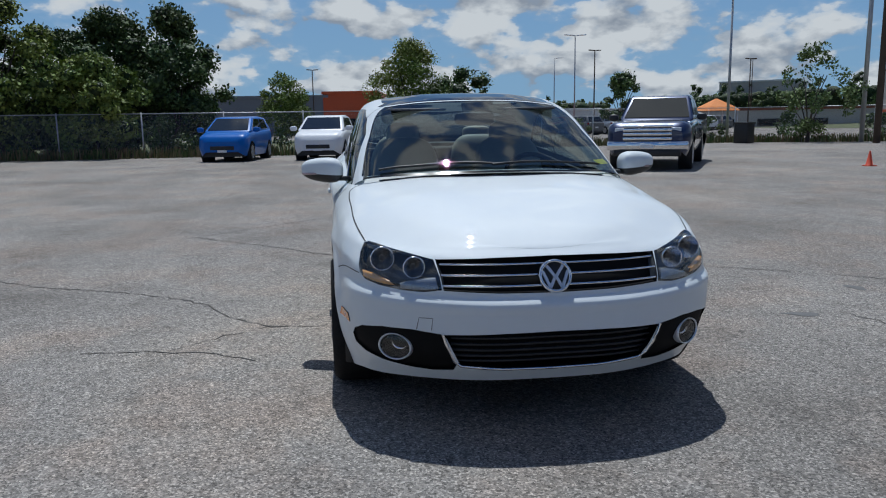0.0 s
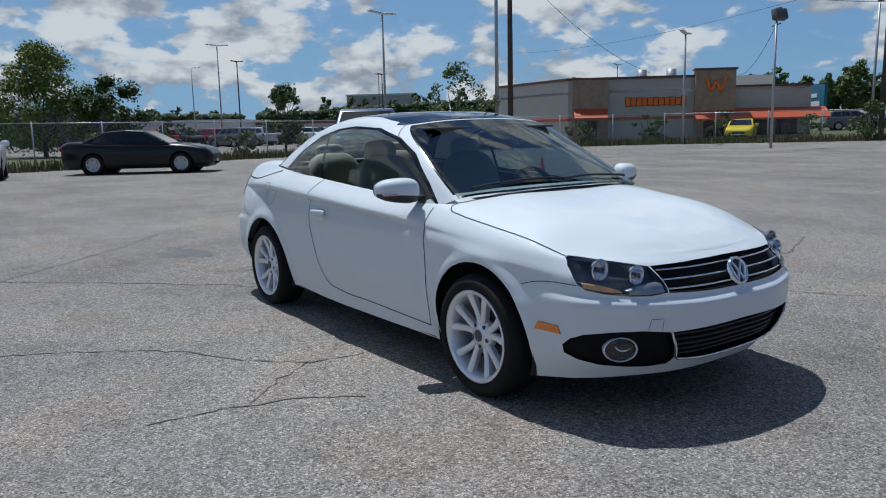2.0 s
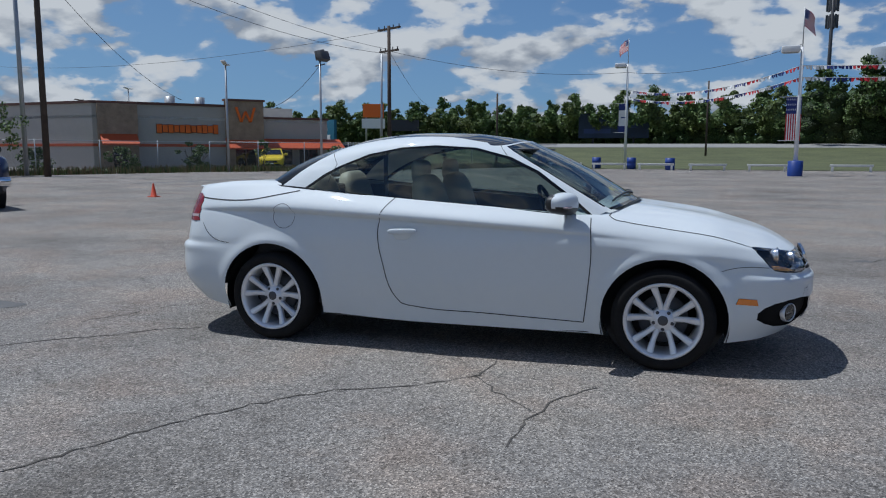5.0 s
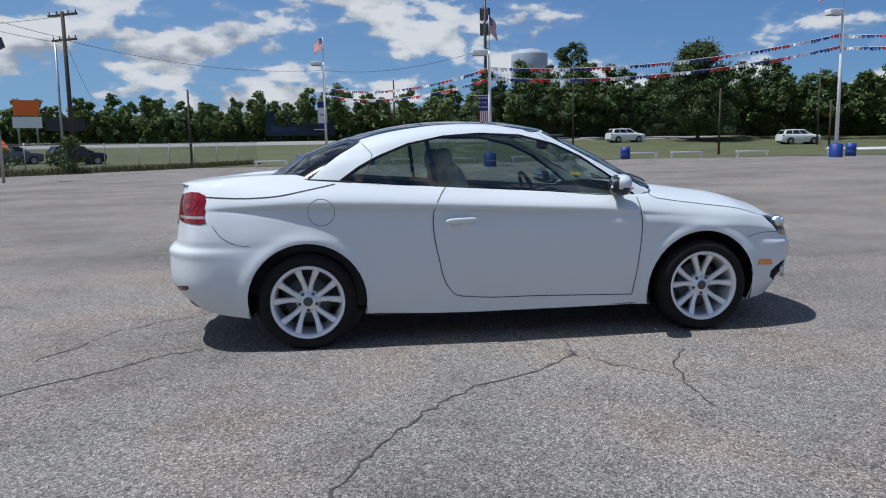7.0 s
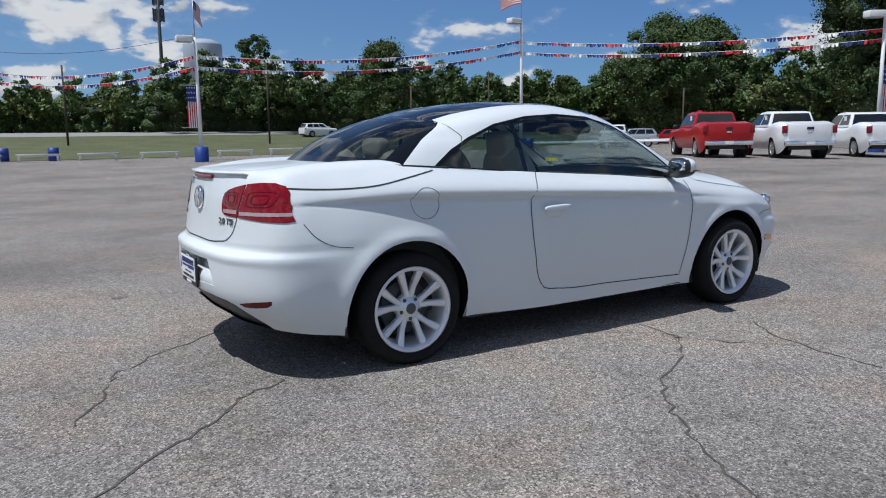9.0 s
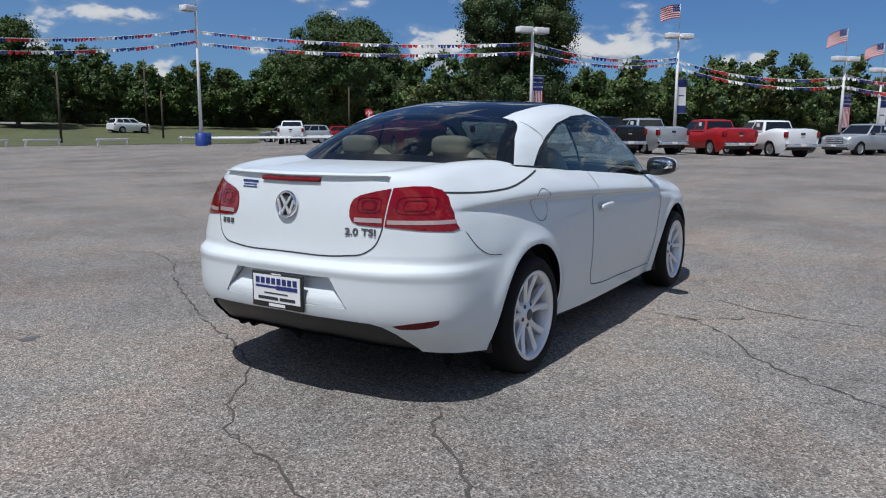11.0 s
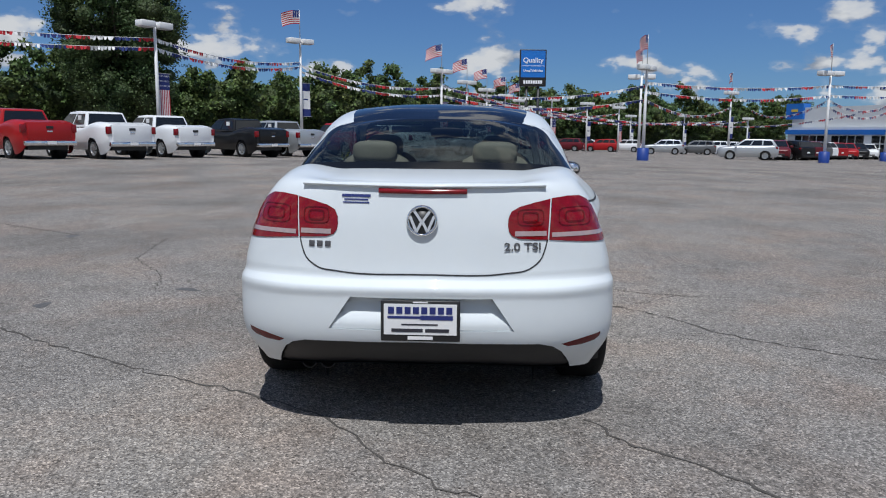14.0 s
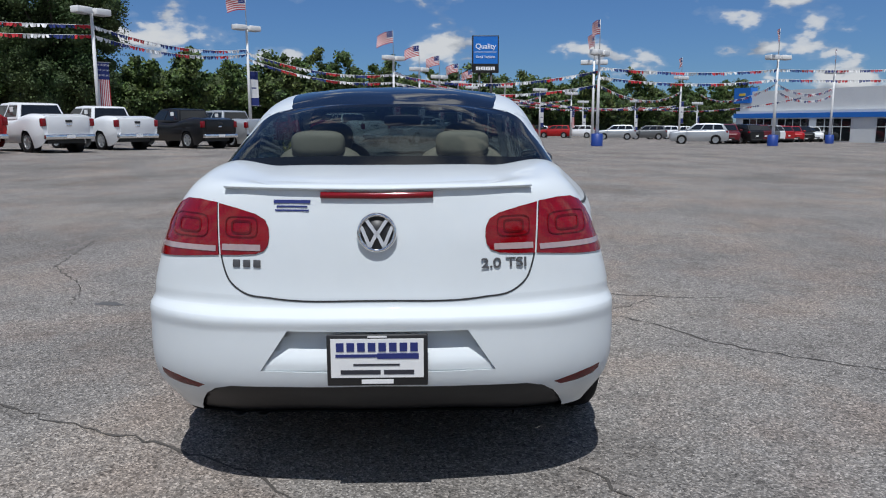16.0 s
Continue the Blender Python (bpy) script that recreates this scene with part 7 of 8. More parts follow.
for a, b, ha, hb, sag in ((P1, P2, 6.2, 5.8, .75), (P1, P2, 5.6, 5.2, .75), (P2, P3, 5.8, 7.3, .7), (P2, P3, 5.2, 6.6, .7), (P3, P4, 7.2, 6.2, .4), (P3, P4, 6.5, 5.7, .4), (P4, P5, 6.2, 6.2, .5), (P4, P5, 5.7, 5.9, .5), (P5, P6, 6.0, 5.2, .6), (P5, P6, 5.6, 4.6, .6),
                         (P6, P7, 5.2, 4.9, .8), (P6, P7, 4.6, 4.0, .8), (P7, P8, 5.1, 5.6, .3), (P7, P8, 4.5, 4.9, .4), (P8, P9, 4.6, 5.2, .7), (P8, P9, 4.1, 4.6, .7), (P8, (87.0, -32.9), 4.6, 5.4, 1.0), (P7, (76.2, -26.9), 4.0, 5.2, 1.0),
                         (P6, (94.3, -18.7), 5.4, 5.0, 1.2), (P6, (88.0, -13.7), 4.6, 5.0, 1.2), ((63.5, 0.6), (101.8, -37.8), 5.2, 4.6, 1.3), ((71.6, -1.3), (106.6, -30.4), 5.2, 4.6, 1.3), ((80.5, -3.5), (97.0, -33.2), 5.2, 4.4, 1.0), (P9, (109.1, -31.6), 5.0, 4.6, 1.2)):
    pennants(at(a, ha), at(b, hb), sag, int(ha * 100 + hb * 7))
# strings that run on past the frame to the camera's side
pennants(at(P8, 5.6), (62.4, -54.1, 6.9), .5, 901)
pennants(at(P8, 4.9), (62.4, -54.1, 6.0), .5, 902)


# ---- street lamps, utility poles, wires ----
def twin_lamp(x, y, height, turn, label="pale steel street lamp with two flat arms", arms=2, dark=False, span=1.1):
    top = thing("street_lamp", label, "street lamp", pose(x, y, ground_height(x, y), 0, 0, turn), "street lamps")
    mat = M_WOODPOLE if dark else M_GALV
    bm = bmesh.new()
    rod(bm, (0, 0, 0), (0, 0, height), .085, .055, 10)
    part("mast", bm, mat, top)
    for s in ((-1, 1) if arms == 2 else (1,)):
        bm = boxes((.04 * s, s * span, -.13, .13, -.04, .05) if s > 0 else (s * span, .04 * s, -.13, .13, -.04, .05), bevel=.02)
        ob = part("lamp_arm", bm, mat if dark else M_WHITEPAINT, top)
        ob.matrix_basis = pose(0, 0, height, 0, -4 * s, 0)
    return top


for x, y, h, tn in ((-34.7, 20.5, 7.9, 35), (-68.6, 22.5, 9.5, 20), (-24.5, 34.9, 6.4, 45), (-52, 60, 7.4, 40)):
    twin_lamp(x, y, h, tn + 70)
for x, y, h in ((-88.6, 26.2, 9.0),):
    twin_lamp(x, y, h, 90, "pale steel street lamp with one arm", 1)
for x, y, h in ((-73.2, 26.1, 8.5), (-75.7, 45.0, 7.8), (-87.8, -3.6, 7.7), (-110, 20, 9), (-105, 62, 10), (-60, 62, 6.5)):
    twin_lamp(x, y, h, 100, "dark street lamp beyond the fence", 2, True, .7)
bm = bmesh.new()
mast = thing("steel_mast", "tall plain grey steel mast at the fence", "mast", pose(-29.8, 25.0, 0))
rod(bm, (0, 0, 0), (0, 0, 13), .12, .09, 10)
part("shaft", bm, M_GALV, mast)


def utility_pole(x, y, h, turn, arms, label):
    top = thing("utility_pole", label, "utility pole", pose(x, y, ground_height(x, y), 0, 0, turn))
    bm = bmesh.new()
    rod(bm, (0, 0, 0), (0, 0, h), .16, .11, 12)
    part("pole", bm, M_WOODPOLE, top)
    for z, w in arms:
        part("crossarm", boxes((-w / 2, w / 2, -.07, .07, z - .06, z + .06)), M_WOODPOLE, top, smooth=False)
        for k in (-.46, -.2, .2, .46):
            bm = bmesh.new()
            lathe(bm, [(.02, 0), (.05, .06), (.03, .10), (.05, .14), (0, .2)], 8, axis="z", centre=(k * w, 0, z + .06))
            part("insulator", bm, M_GREYPLASTIC, top)
    return top


utility_pole(-27.8, 24.3, 14, 40, (), "tall dark creosoted utility pole at the fence")
utility_pole(-17.9, 45.0, 9.9, -30, ((9.7, 2.4), (8.2, 2.0)), "dark wooden utility pole with two crossarms")
bm = bmesh.new()
rod(bm, (-18.6, 45.2, 0), (-18.5, 45.1, 8.0), .09, .07, 8)
guy = thing("steel_conduit_pole", "thin grey steel pole beside the utility pole", "pole")
part("shaft", bm, M_GALV, guy)
flood = thing("floodlight_pole", "thin grey pole with two square floodlights", "floodlight", pose(-16.0, 30.2, 0, 0, 0, -40))
bm = bmesh.new()
rod(bm, (0, 0, 0), (0, 0, 5.8), .065, .05, 10)
part("mast", bm, M_GALV, flood)
bm = bmesh.new()
rod(bm, (-.55, 0, 5.6), (.55, 0, 5.6), .03)
part("crossbar", bm, M_WOODPOLE, flood)
for k, (dx, rz, tl) in enumerate(((.02, 0, 10), (.42, -70, 20))):
    ob = part("floodlight", boxes((-.30, .30, -.16, .16, -.24, .24), bevel=.04), M_GREYPLASTIC, flood, "square grey floodlight")
    ob.matrix_basis = pose(dx, 0, 6.1 - .1 * k, tl, 0, rz)
for x, y, h in ((23.6, 74, 8.5), (33, 60, 6.0), (4.5, 76, 7.5), (48, 66, 5.0), (-14, 62, 6.3), (52, 74, 8.5), (62, 52, 6.0)):
    bm = bmesh.new()
    rod(bm, (x, y, ground_height(x, y)), (x, y, ground_height(x, y) + h), .11, .08, 8)
    tagged(part("wooden_post", bm, M_WOODPOLE), "thin dark wooden pole standing in the grass", "pole", "poles in the grass")


def wire(a, b, sag, r=.014):
    bm = bmesh.new()
    a, b = Vector(a), Vector(b)
    tube(bm, [a.lerp(b, i / 24) - Vector((0, 0, sag * 4 * (i / 24) * (1 - i / 24))) for i in range(25)], r, 5)
    tagged(part("overhead_wire", bm, M_WIRE), "thin black overhead wire", "wire", "overhead wires")


wire((-27.8, 24.3, 12.5), (-17.9, 45.0, 8.3), .8)
wire((-27.8, 24.3, 11.6), (-17.9, 45.0, 8.0), 1.0)
wire((-17.9, 45.0, 8.2), (-2.4, 58, 7.6), .7)
wire((-2.4, 58, 7.6), (7.6, 38.8, 6.9), .6)
wire((-17.9, 45.0, 8.2), (-40, 125, 9), 1.0)
wire((-17.9, 45.0, 9.6), (-75, 66, 11), 1.0)
wire((-27.8, 24.3, 10), (-32, 41, 4.8), .8)
wire((-16.0, 30.2, 5.6), (-29.0, 47.0, 4.6), .6)

# ---- restaurant with stone towers and orange awnings ----
M_STUCCO = paint("tan_stucco", (.46, .43, .39), .9, vary=.06, scale=1.5, bump=.15)
M_STONE = paint("rough_stone_cladding", (.33, .25, .18), .9, vary=.35, scale=2.2, bump=.6, bump_scale=14)
M_ORANGE = paint("orange_metal", (.52, .085, .02), .5, vary=.08)
M_SIGNORANGE = paint("orange_sign", (.85, .16, .01), .5, vary=.05)
M_BROWN = paint("brown_coping", (.13, .06, .045), .6, vary=.1)


def along(a, b):
    """Turns (distance along a wall, depth out of it, height) into a place."""
    d = Vector((b[0] - a[0], b[1] - a[1], 0)).normalized()
    n = Vector((d.y, -d.x, 0))
    return lambda s, o, z: Vector((a[0], a[1], 0)) + d * s + n * o + Vector((0, 0, z))


def wall_box(bm, f, s0, s1, o0, o1, z0, z1):
    c = [f(s, o, z) for s in (s0, s1) for o in (o0, o1) for z in (z0, z1)]
    vs = [bm.verts.new(p) for p in c]
    for q in ((0, 1, 3, 2), (4, 6, 7, 5), (0, 4, 5, 1), (2, 3, 7, 6), (0, 2, 6, 4), (1, 5, 7, 3)):
        bm.faces.new([vs[i] for i in q])
    return bm


def restaurant():
    top = thing("restaurant_building", "tan stucco restaurant with orange awnings and stone towers", "building")
    L, C, R = (-46.9, 39.2), (-36.9, 37.7), (-25.4, 50.6)
    f, g = along(C, R), along(L, C)
    n = math.hypot(R[0] - C[0], R[1] - C[1])
    nl = math.hypot(L[0] - C[0], L[1] - C[1])

    def add(name, mat, frame_, *spec, label=""):
        bm = bmesh.new()
        wall_box(bm, frame_, *spec)
        bmesh.ops.recalc_face_normals(bm, faces=bm.faces)
        return part(name, bm, mat, top, label, smooth=False)

    add("front_wall", M_STUCCO, f, 0, 9.6, -.3, 0, 0, 4.55)
    add("front_wall", M_STUCCO, f, 9.6, n, -.3, 0, 0, 3.75)
    add("side_wall", M_STUCCO, g, 0, nl, -.3, 0, 0, 4.55)
    bm = bmesh.new()
    prism(bm, [L, C, R, (R[0] - 9, R[1] + 9), (L[0] + 2, L[1] + 14)], 3.5, 3.7)
    part("roof", bm, M_CONCRETE, top, smooth=False)
    add("back_wall", M_STUCCO, along(R, (R[0] - 9, R[1] + 9)), 0, 12, -.3, 0, 0, 3.75)
    add("coping", M_BROWN, f, -.1, 9.7, -.4, .1, 4.5, 4.68)
    add("coping", M_BROWN, f, 9.7, n + .1, -.4, .1, 3.7, 3.86)
    add("coping", M_BROWN, g, 0, nl, -.4, .1, 4.5, 4.68)
    add("stone_tower", M_STONE, f, .3, 2.9, -.2, .35, 0, 4.5, label="rough stone entrance tower")
    add("stone_tower", M_STONE, f, 9.1, 11.9, -.2, .5, 0, 4.95, label="rough stone sign tower")
    add("coping", M_BROWN, f, 9.0, 12.0, -.3, .6, 4.95, 5.1)
    add("orange_band", M_ORANGE, f, 0, 9.2, .0, .06, 1.55, 1.75)
    add("orange_band", M_ORANGE, g, 0, nl, .0, .06, 1.55, 1.75)
    for s0, s1, zt in ((9.0, n + .9, 1.95), (.4, 2.8, 2.2)):
        bm = bmesh.new()
        quad = [f(s0, .3, zt + .25), f(s1, .3, zt + .25), f(s1, 1.5, zt - .45), f(s0, 1.5, zt - .45)]
        vs = [bm.verts.new(p) for p in quad] + [bm.verts.new(p - Vector((0, 0, .12))) for p in quad]
        for q in ((0, 1, 2, 3), (7, 6, 5, 4), (0, 4, 5, 1), (1, 5, 6, 2), (2, 6, 7, 3), (3, 7, 4, 0)):
            bm.faces.new([vs[i] for i in q])
        part("awning", bm, M_ORANGE, top, "sloping orange metal awning", smooth=False)
    for s0, s1, z0, z1 in ((1.2, 2.1, .05, 1.5), (9.7, 11.2, .05, 1.5), (12.6, 14.3, .25, 1.45), (14.9, 16.4, .25, 1.45)):
        d = .36 if s1 < 3 else (.51 if s1 < 12 else .02)
        add("window", M_CARGLASS, f, s0, s1, d - .05, d + .02, z0, z1, label="dark window")
        add("window_frame", M_BROWN, f, (s0 + s1) / 2 - .04, (s0 + s1) / 2 + .04, d - .05, d + .04, z0, z1)
    s = 4.2
    for k in range(11):
        lift = .06 * (k in (0, 10)) + .02 * (k % 3)
        add("sign_back", M_BROWN, f, s + k * .40 - .03, s + k * .40 + .36, .0, .06, 2.56 - lift, 3.12 + lift)
        add("sign_mark", M_SIGNORANGE, f, s + k * .40, s + k * .40 + .33, .02, .16, 2.60 - lift, 3.08 + lift)
    bm = bmesh.new()
    for a, b in (((9.8, 4.5), (10.15, 3.4)), ((10.15, 3.4), (10.5, 4.2)), ((10.5, 4.2), (10.85, 3.4)), ((10.85, 3.4), (11.2, 4.5))):
        (a0, b0), (a1, b1) = a, b
        c = [f(a0 - .09, .52, b0), f(a0 + .09, .52, b0), f(a1 + .09, .52, b1), f(a1 - .09, .52, b1)]
        c2 = [p + (f(0, .6, 0) - f(0, .52, 0)) for p in c]
        vs = [bm.verts.new(p) for p in c + c2]
        for q in ((0, 1, 2, 3), (7, 6, 5, 4), (0, 4, 5, 1), (1, 5, 6, 2), (2, 6, 7, 3), (3, 7, 4, 0)):
            bm.faces.new([vs[i] for i in q])
    part("tower_emblem", bm, M_SIGNORANGE, top, "orange zigzag emblem", smooth=False)
    for s in (5.7, 7.9):
        bm = bmesh.new()
        c = f(s, -2.5, 0)
        rod(bm, (c.x, c.y, 3.7), (c.x, c.y, 5.3), .38, n=16)
        part("roof_vent", bm, M_GALV, top, "grey steel roof vent")
    for s, o in ((12.5, -3.0),):
        add("roof_unit", M_STUCCO, f, s, s + 3, o - 1, o, 3.7, 4.7)


restaurant()


def plain_building(name, x0, y0, x1, y1, depth, h, mat, label, band=None):
    f = along((x0, y0), (x1, y1))
    n = math.hypot(x1 - x0, y1 - y0)
    top = thing(name, label, "building")
    z = ground_height(x0, y0) - .6
    bm = bmesh.new()
    wall_box(bm, f, 0, n, -depth, 0, z, z + h)
    bmesh.ops.recalc_face_normals(bm, faces=bm.faces)
    part("wall", bm, mat, top, smooth=False)
    bm = bmesh.new()
    wall_box(bm, f, -.15, n + .15, -depth - .15, .15, z + h - .02, z + h + .3)
    bmesh.ops.recalc_face_normals(bm, faces=bm.faces)
    part("parapet", bm, band or M_CONCRETE, top, smooth=False)
    k = int(n / 6)
    for i in range(k):
        bm = bmesh.new()
        wall_box(bm, f, 6 * i + 1.5, 6 * i + 4.5, -.1, .06, z + .8, z + min(2.6, h * .6))
        part("window", bm, M_CARGLASS, top, "dark window", smooth=False)
    return top


M_BRICKRED = paint("red_brick", (.22, .07, .04), .9, vary=.2, scale=3)
M_SLATE = paint("grey_metal_wall", (.16, .17, .18), .6, vary=.1)
M_BLUEWALL = paint("blue_wall", (.06, .09, .22), .7, vary=.1)
plain_building("grey_store", -92, -20, -90, -2, 14, 5.2, M_SLATE, "low dark grey store beyond the trees", M_SLATE)
plain_building("brick_store", -90, -2.5, -89, 4, 12, 5.6, M_ORANGE, "low orange-red store beyond the trees", M_ORANGE)
plain_building("blue_store", -96, 8, -94, 18, 12, 4.6, M_BLUEWALL, "low blue and white store beyond the fence")
plain_building("long_store", -112, 38, -88, 70, 14, 3.0, M_STUCCO, "long tan store beyond the far lot", M_BRICKRED)
plain_building("white_store", -112, 18, -100, 36, 14, 3.4, M_CONCRETE, "long white store beyond the far lot", M_CONCRETE)
plain_building("grey_block", -157, 84, -147, 95.5, 20, 8.4, M_STUCCO, "tan flat-roofed block in the distance")
tent = thing("orange_canopy", "small orange market canopy beyond the fence", "canopy", pose(-62, 34, 0))
bm = bmesh.new()
lathe(bm, [(2.2, 2.0), (1.6, 2.4), (.1, 3.1), (0, 3.1)], 8, axis="z")
part("canopy_roof", bm, paint("orange_canvas", (.65, .22, .05), .8), tent, smooth=False)
for a, b in ((-1.4, -1.4), (1.4, -1.4), (1.4, 1.4), (-1.4, 1.4)):
    bm = bmesh.new()
    rod(bm, (a, b, 0), (a, b, 2.2), .04)
    part("canopy_leg", bm, M_WHITEPAINT, tent)

# ---- showroom ----


def showroom():
    top = thing("showroom_building", "pale grey dealership showroom with blue band and tall windows", "building")
    A, B = (91.6, -39.2), (73.1, -48.0)
    f = along(A, B)
    f = along(B, A) if f(0, 1, 0).x > A[0] else f
    n = math.hypot(A[0] - B[0], A[1] - B[1]) + 26
    if f(0, 0, 0).x < 80:
        base = f
        m = math.hypot(A[0] - B[0], A[1] - B[1])
        f = lambda s, o, z: base(m - s, o, z)  # noqa: E731
    z = -1.1

    def add(name, mat, *spec, label=""):
        bm = bmesh.new()
        wall_box(bm, f, *spec)
        bmesh.ops.recalc_face_normals(bm, faces=bm.faces)
        part(name, bm, mat, top, label, smooth=False)

    M_PALE = paint("pale_grey_panels", (.60, .62, .63), .7, vary=.04, scale=.8)
    M_BAND = paint("bright_blue_band", (.015, .14, .50), .5, vary=.05)
    add("wall", M_PALE, 0, n, -16, 0, z, z + 3.6)
    add("upper_wall", M_PALE, .0, n, -14, -.6, z + 3.4, z + 6.0)
    add("blue_band", M_BAND, -.2, n, -.2, .25, z + 2.75, z + 3.3, label="bright blue fascia band")
    for s in (1.2, 6.4, 11.6, 18.8):
        add("window", M_CARGLASS, s, s + 4.2, -.1, .05, z + .2, z + 2.6, label="tall dark showroom window")
        for k in range(1, 4):
            add("mullion", M_PALE, s + k * 1.05 - .04, s + k * 1.05 + .04, 0, .09, z + .2, z + 2.6)
        add("transom", M_PALE, s, s + 4.2, 0, .09, z + 1.7, z + 1.78)
    add("blue_tower", M_BAND, -.8, 1.8, -1.5, -.3, z + 4.6, z + 6.5, label="bright blue wall sign")
    add("tower_emblem", paint("gold_emblem", (.6, .42, .05), .4), .1, 1.0, -.3, -.2, z + 5.5, z + 5.8)


showroom()

# ---- signs ----
sign = thing("dealer_sign", "tall blue and black dealer sign on two posts", "sign", pose(60.5, -5.0, ground_height(60, -3), 0, 0, 2))
M_SIGNBLUE = paint("sign_blue", (.015, .16, .55), .4, vary=.06)
M_WHITELET = paint("white_lettering", (.85, .86, .87), .5, vary=.02)
part("sign_case", boxes((-.22, .22, -1.12, 1.12, 5.7, 8.75), bevel=.04), M_BLACK, sign)
part("sign_face", boxes((-.235, -.215, -1.02, 1.02, 6.45, 8.66)), M_SIGNBLUE, sign, "bright blue sign face", smooth=False)
letters("sign_word", "Quality", .58, .01, M_WHITELET, pose(-.25, 0, 7.85, 90, 0, -90), sign, True)
letters("sign_word", "Used Vehicles", .29, .01, M_WHITELET, pose(-.25, 0, 7.0, 90, 0, -90), sign, True)
part("sign_line", boxes((-.245, -.23, -.95, .95, 7.38, 7.42)), M_WHITELET, sign, smooth=False)
for k in range(8):
    part("sign_print", boxes((-.235, -.222, .80 - k * .205 - .16, .80 - k * .205, 5.92, 6.2)), M_WHITELET, sign, smooth=False)
for s in (-.5, .5):
    bm = bmesh.new()
    rod(bm, (0, s, 0), (0, s, 5.8), .12, n=10)
    part("sign_post", bm, M_BLACK, sign)

bill = thing("billboard", "dark blue roadside billboard against the woods", "billboard", pose(-7.4, 112, ground_height(-7, 112), 0, 0, 180))
part("panel", boxes((-5.2, 5.2, -.15, .15, .9, 4.6)), paint("billboard_dark", (.03, .05, .10), .6, vary=.3, scale=.5), bill, smooth=False)
for s in (-3, 3):
    part("billboard_post", boxes((s - .15, s + .15, -.2, .2, -.3, 1.0)), M_BLACK, bill, smooth=False)
for x0, x1, z0, z1 in ((-3.5, -.5, 2.4, 3.2), (.4, 4.4, 1.6, 2.3)):
    part("billboard_print", boxes((x0, x1, .15, .18, z0, z1)), M_BLUEWALL, bill, smooth=False)
ws = thing("restaurant_sign", "tall orange and white roadside sign with dark print", "sign", pose(-46.5, 112.5, ground_height(-46, 112), 0, 0, 200))
part("orange_panel", boxes((-1.7, 1.7, -.2, .2, 4.4, 6.6)), M_SIGNORANGE, ws, smooth=False)
part("white_panel", boxes((-1.9, 1.9, -.2, .2, 2.6, 4.2)), M_PAPER, ws, smooth=False)
part("dark_panel", boxes((-7.6, -2.4, -.25, .15, 2.2, 4.0)), M_DARKINK, ws, smooth=False)
for s in (-1.2, 1.2):
    bm = bmesh.new()
    rod(bm, (s, 0, 0), (s, 0, 4.5), .15)
    part("sign_post", bm, M_GALV, ws)
cl = thing("blue_banner_sign", "large blue advertising panel behind the restaurant", "sign", pose(-29.1, 57.5, 0, 0, 0, 140))
part("panel", boxes((-2.6, 2.6, -.12, .12, 1.7, 4.0)), paint("teal_panel", (.03, .16, .24), .6, vary=.15), cl, smooth=False)
for s in (-2, 2):
    bm = bmesh.new()
    rod(bm, (s, 0, 0), (s, 0, 1.9), .1)
    part("sign_post", bm, M_GALV, cl)
for x0, x1, z0, z1 in ((-1.2, 1.2, 3.0, 3.3), (-1.8, 1.8, 2.3, 2.7)):
    part("panel_print", boxes((x0, x1, .12, .15, z0, z1)), M_PAPER, cl, smooth=False)
st = thing("stop_sign", "red octagonal stop sign on a thin post", "road sign", pose(50.5, 40.3, ground_height(49, 42), 0, 0, 215))
bm = bmesh.new()
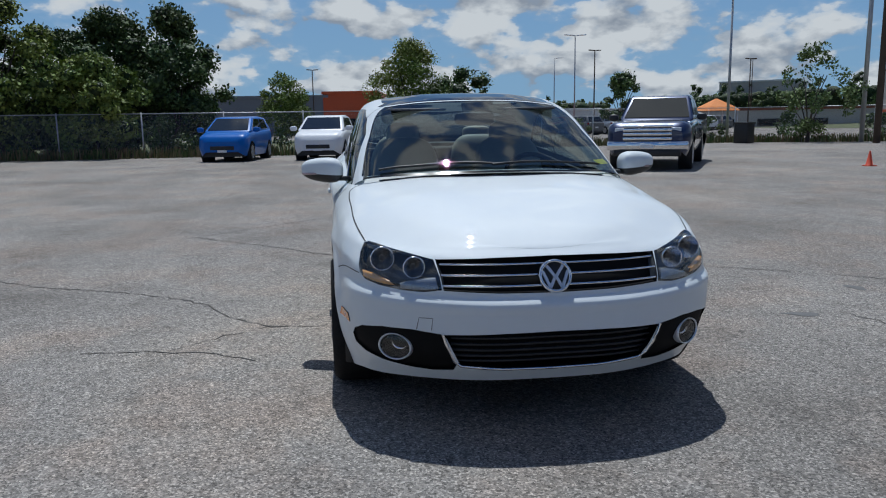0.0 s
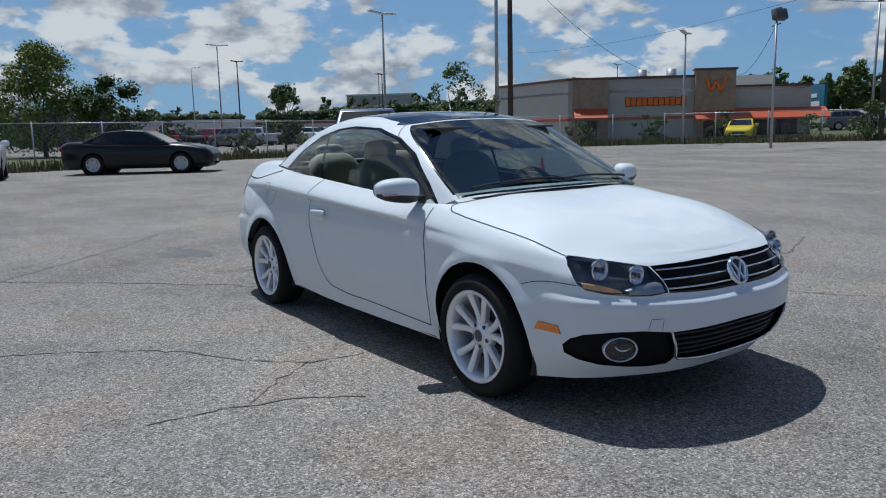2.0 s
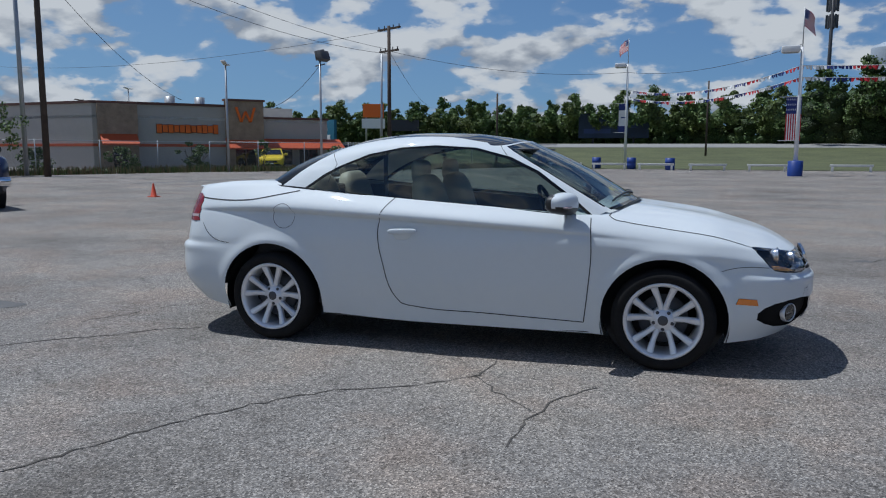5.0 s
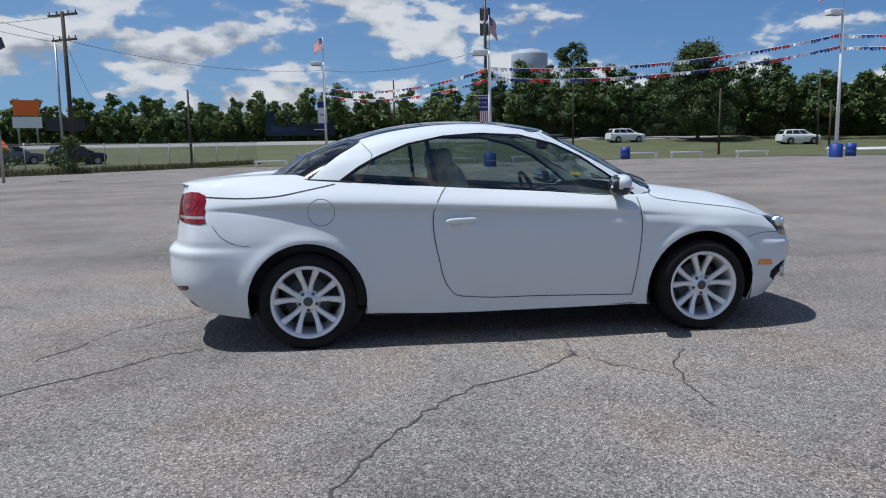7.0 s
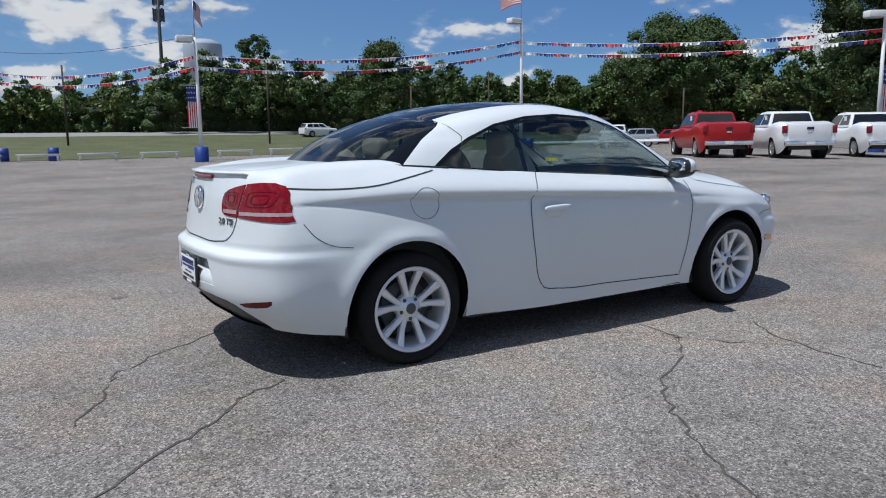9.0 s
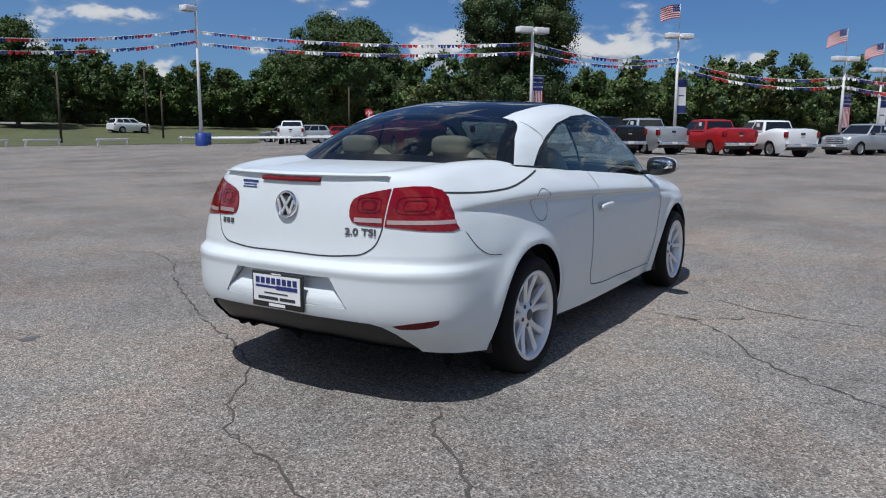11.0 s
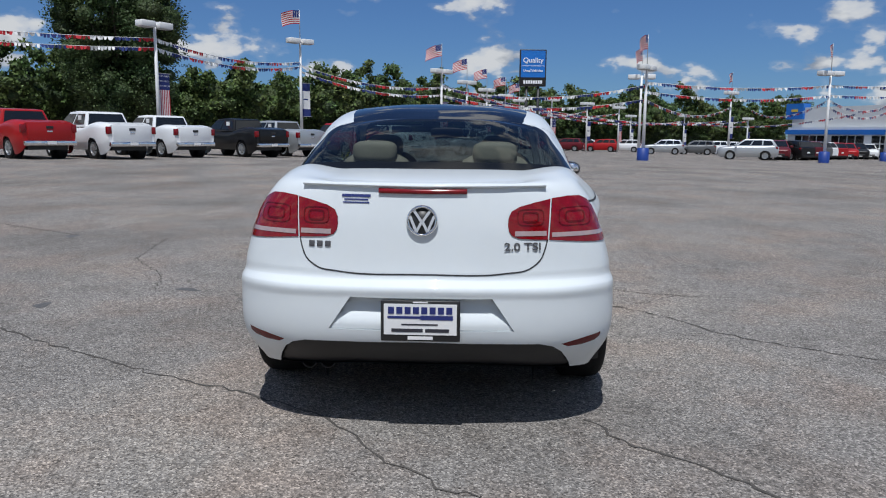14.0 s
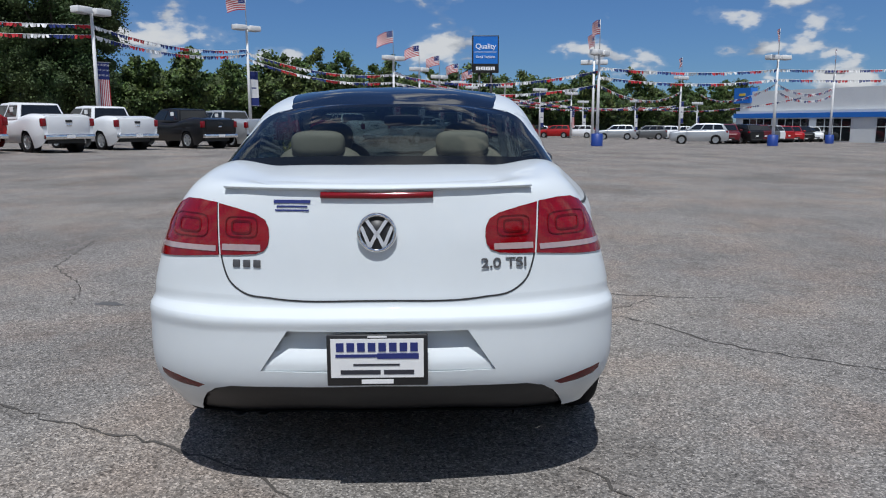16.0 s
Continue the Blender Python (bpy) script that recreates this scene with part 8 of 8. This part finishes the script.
rod(bm, (0, 0, 0), (0, 0, 3.0), .04)
part("sign_post", bm, M_GALV, st)
bm = bmesh.new()
prism(bm, [(.40 * math.cos(radians(22.5 + 45 * k)), .40 * math.sin(radians(22.5 + 45 * k))) for k in range(8)], -.01, .01, lambda a, b, c: (c, a, 2.75 + b))
part("octagon", bm, M_FLAGRED, st, "red octagonal plate", smooth=False)
letters("sign_word", "STOP", .25, .003, M_WHITELET, pose(.014, 0, 2.75, 90, 0, 90), st, True)
letters("sign_word", "STOP", .25, .003, M_WHITELET, pose(-.014, 0, 2.75, 90, 0, -90), st, True)

# ---- far landmarks ----
tower = thing("water_tower", "pale grey cylindrical water tower above the woods", "water tower", pose(58.6, 233.7, 2.4))
bm = bmesh.new()
lathe(bm, [(0, 29.2), (3, 28.9), (5.6, 27.6), (5.75, 27.2), (5.75, 17.5), (5.0, 16.8), (0, 16.6)], 40, axis="z")
part("tank", bm, paint("pale_grey_tank", (.34, .39, .45), .6, vary=.06, scale=.3), tower)
bm = bmesh.new()
rod(bm, (0, 0, 0), (0, 0, 17), 2.2, n=16)
part("stem", bm, M_CONCRETE, tower)
for k in range(7):
    a = radians(-118 + k * 7.5)
    bm = bmesh.new()
    wall_box(bm, lambda s, o, z, a=a: Vector((math.cos(a) * (5.78 + o) - math.sin(a) * s, math.sin(a) * (5.78 + o) + math.cos(a) * s, z)), -.26, .26, 0, .05, 21.2, 22.4)
    part("tank_print", bm, M_DARKINK, tower, smooth=False)
ant = thing("cell_tower", "slim dark mobile phone mast with antennas", "mast", pose(23.6, 124.2, 2.4))
bm = bmesh.new()
rod(bm, (0, 0, 0), (0, 0, 27), .35, .2, 10)
part("shaft", bm, M_GREYPLASTIC, ant)
for z in (18.5, 21.0, 26.0):
    for k in range(6):
        a = k * math.pi / 3
        part("antenna", boxes((-.14, .14, -.1, .1, -1.0, 1.0)), M_GREYPLASTIC, ant, smooth=False).matrix_basis = pose(.75 * math.cos(a), .75 * math.sin(a), z, 0, 0, 60 * k)
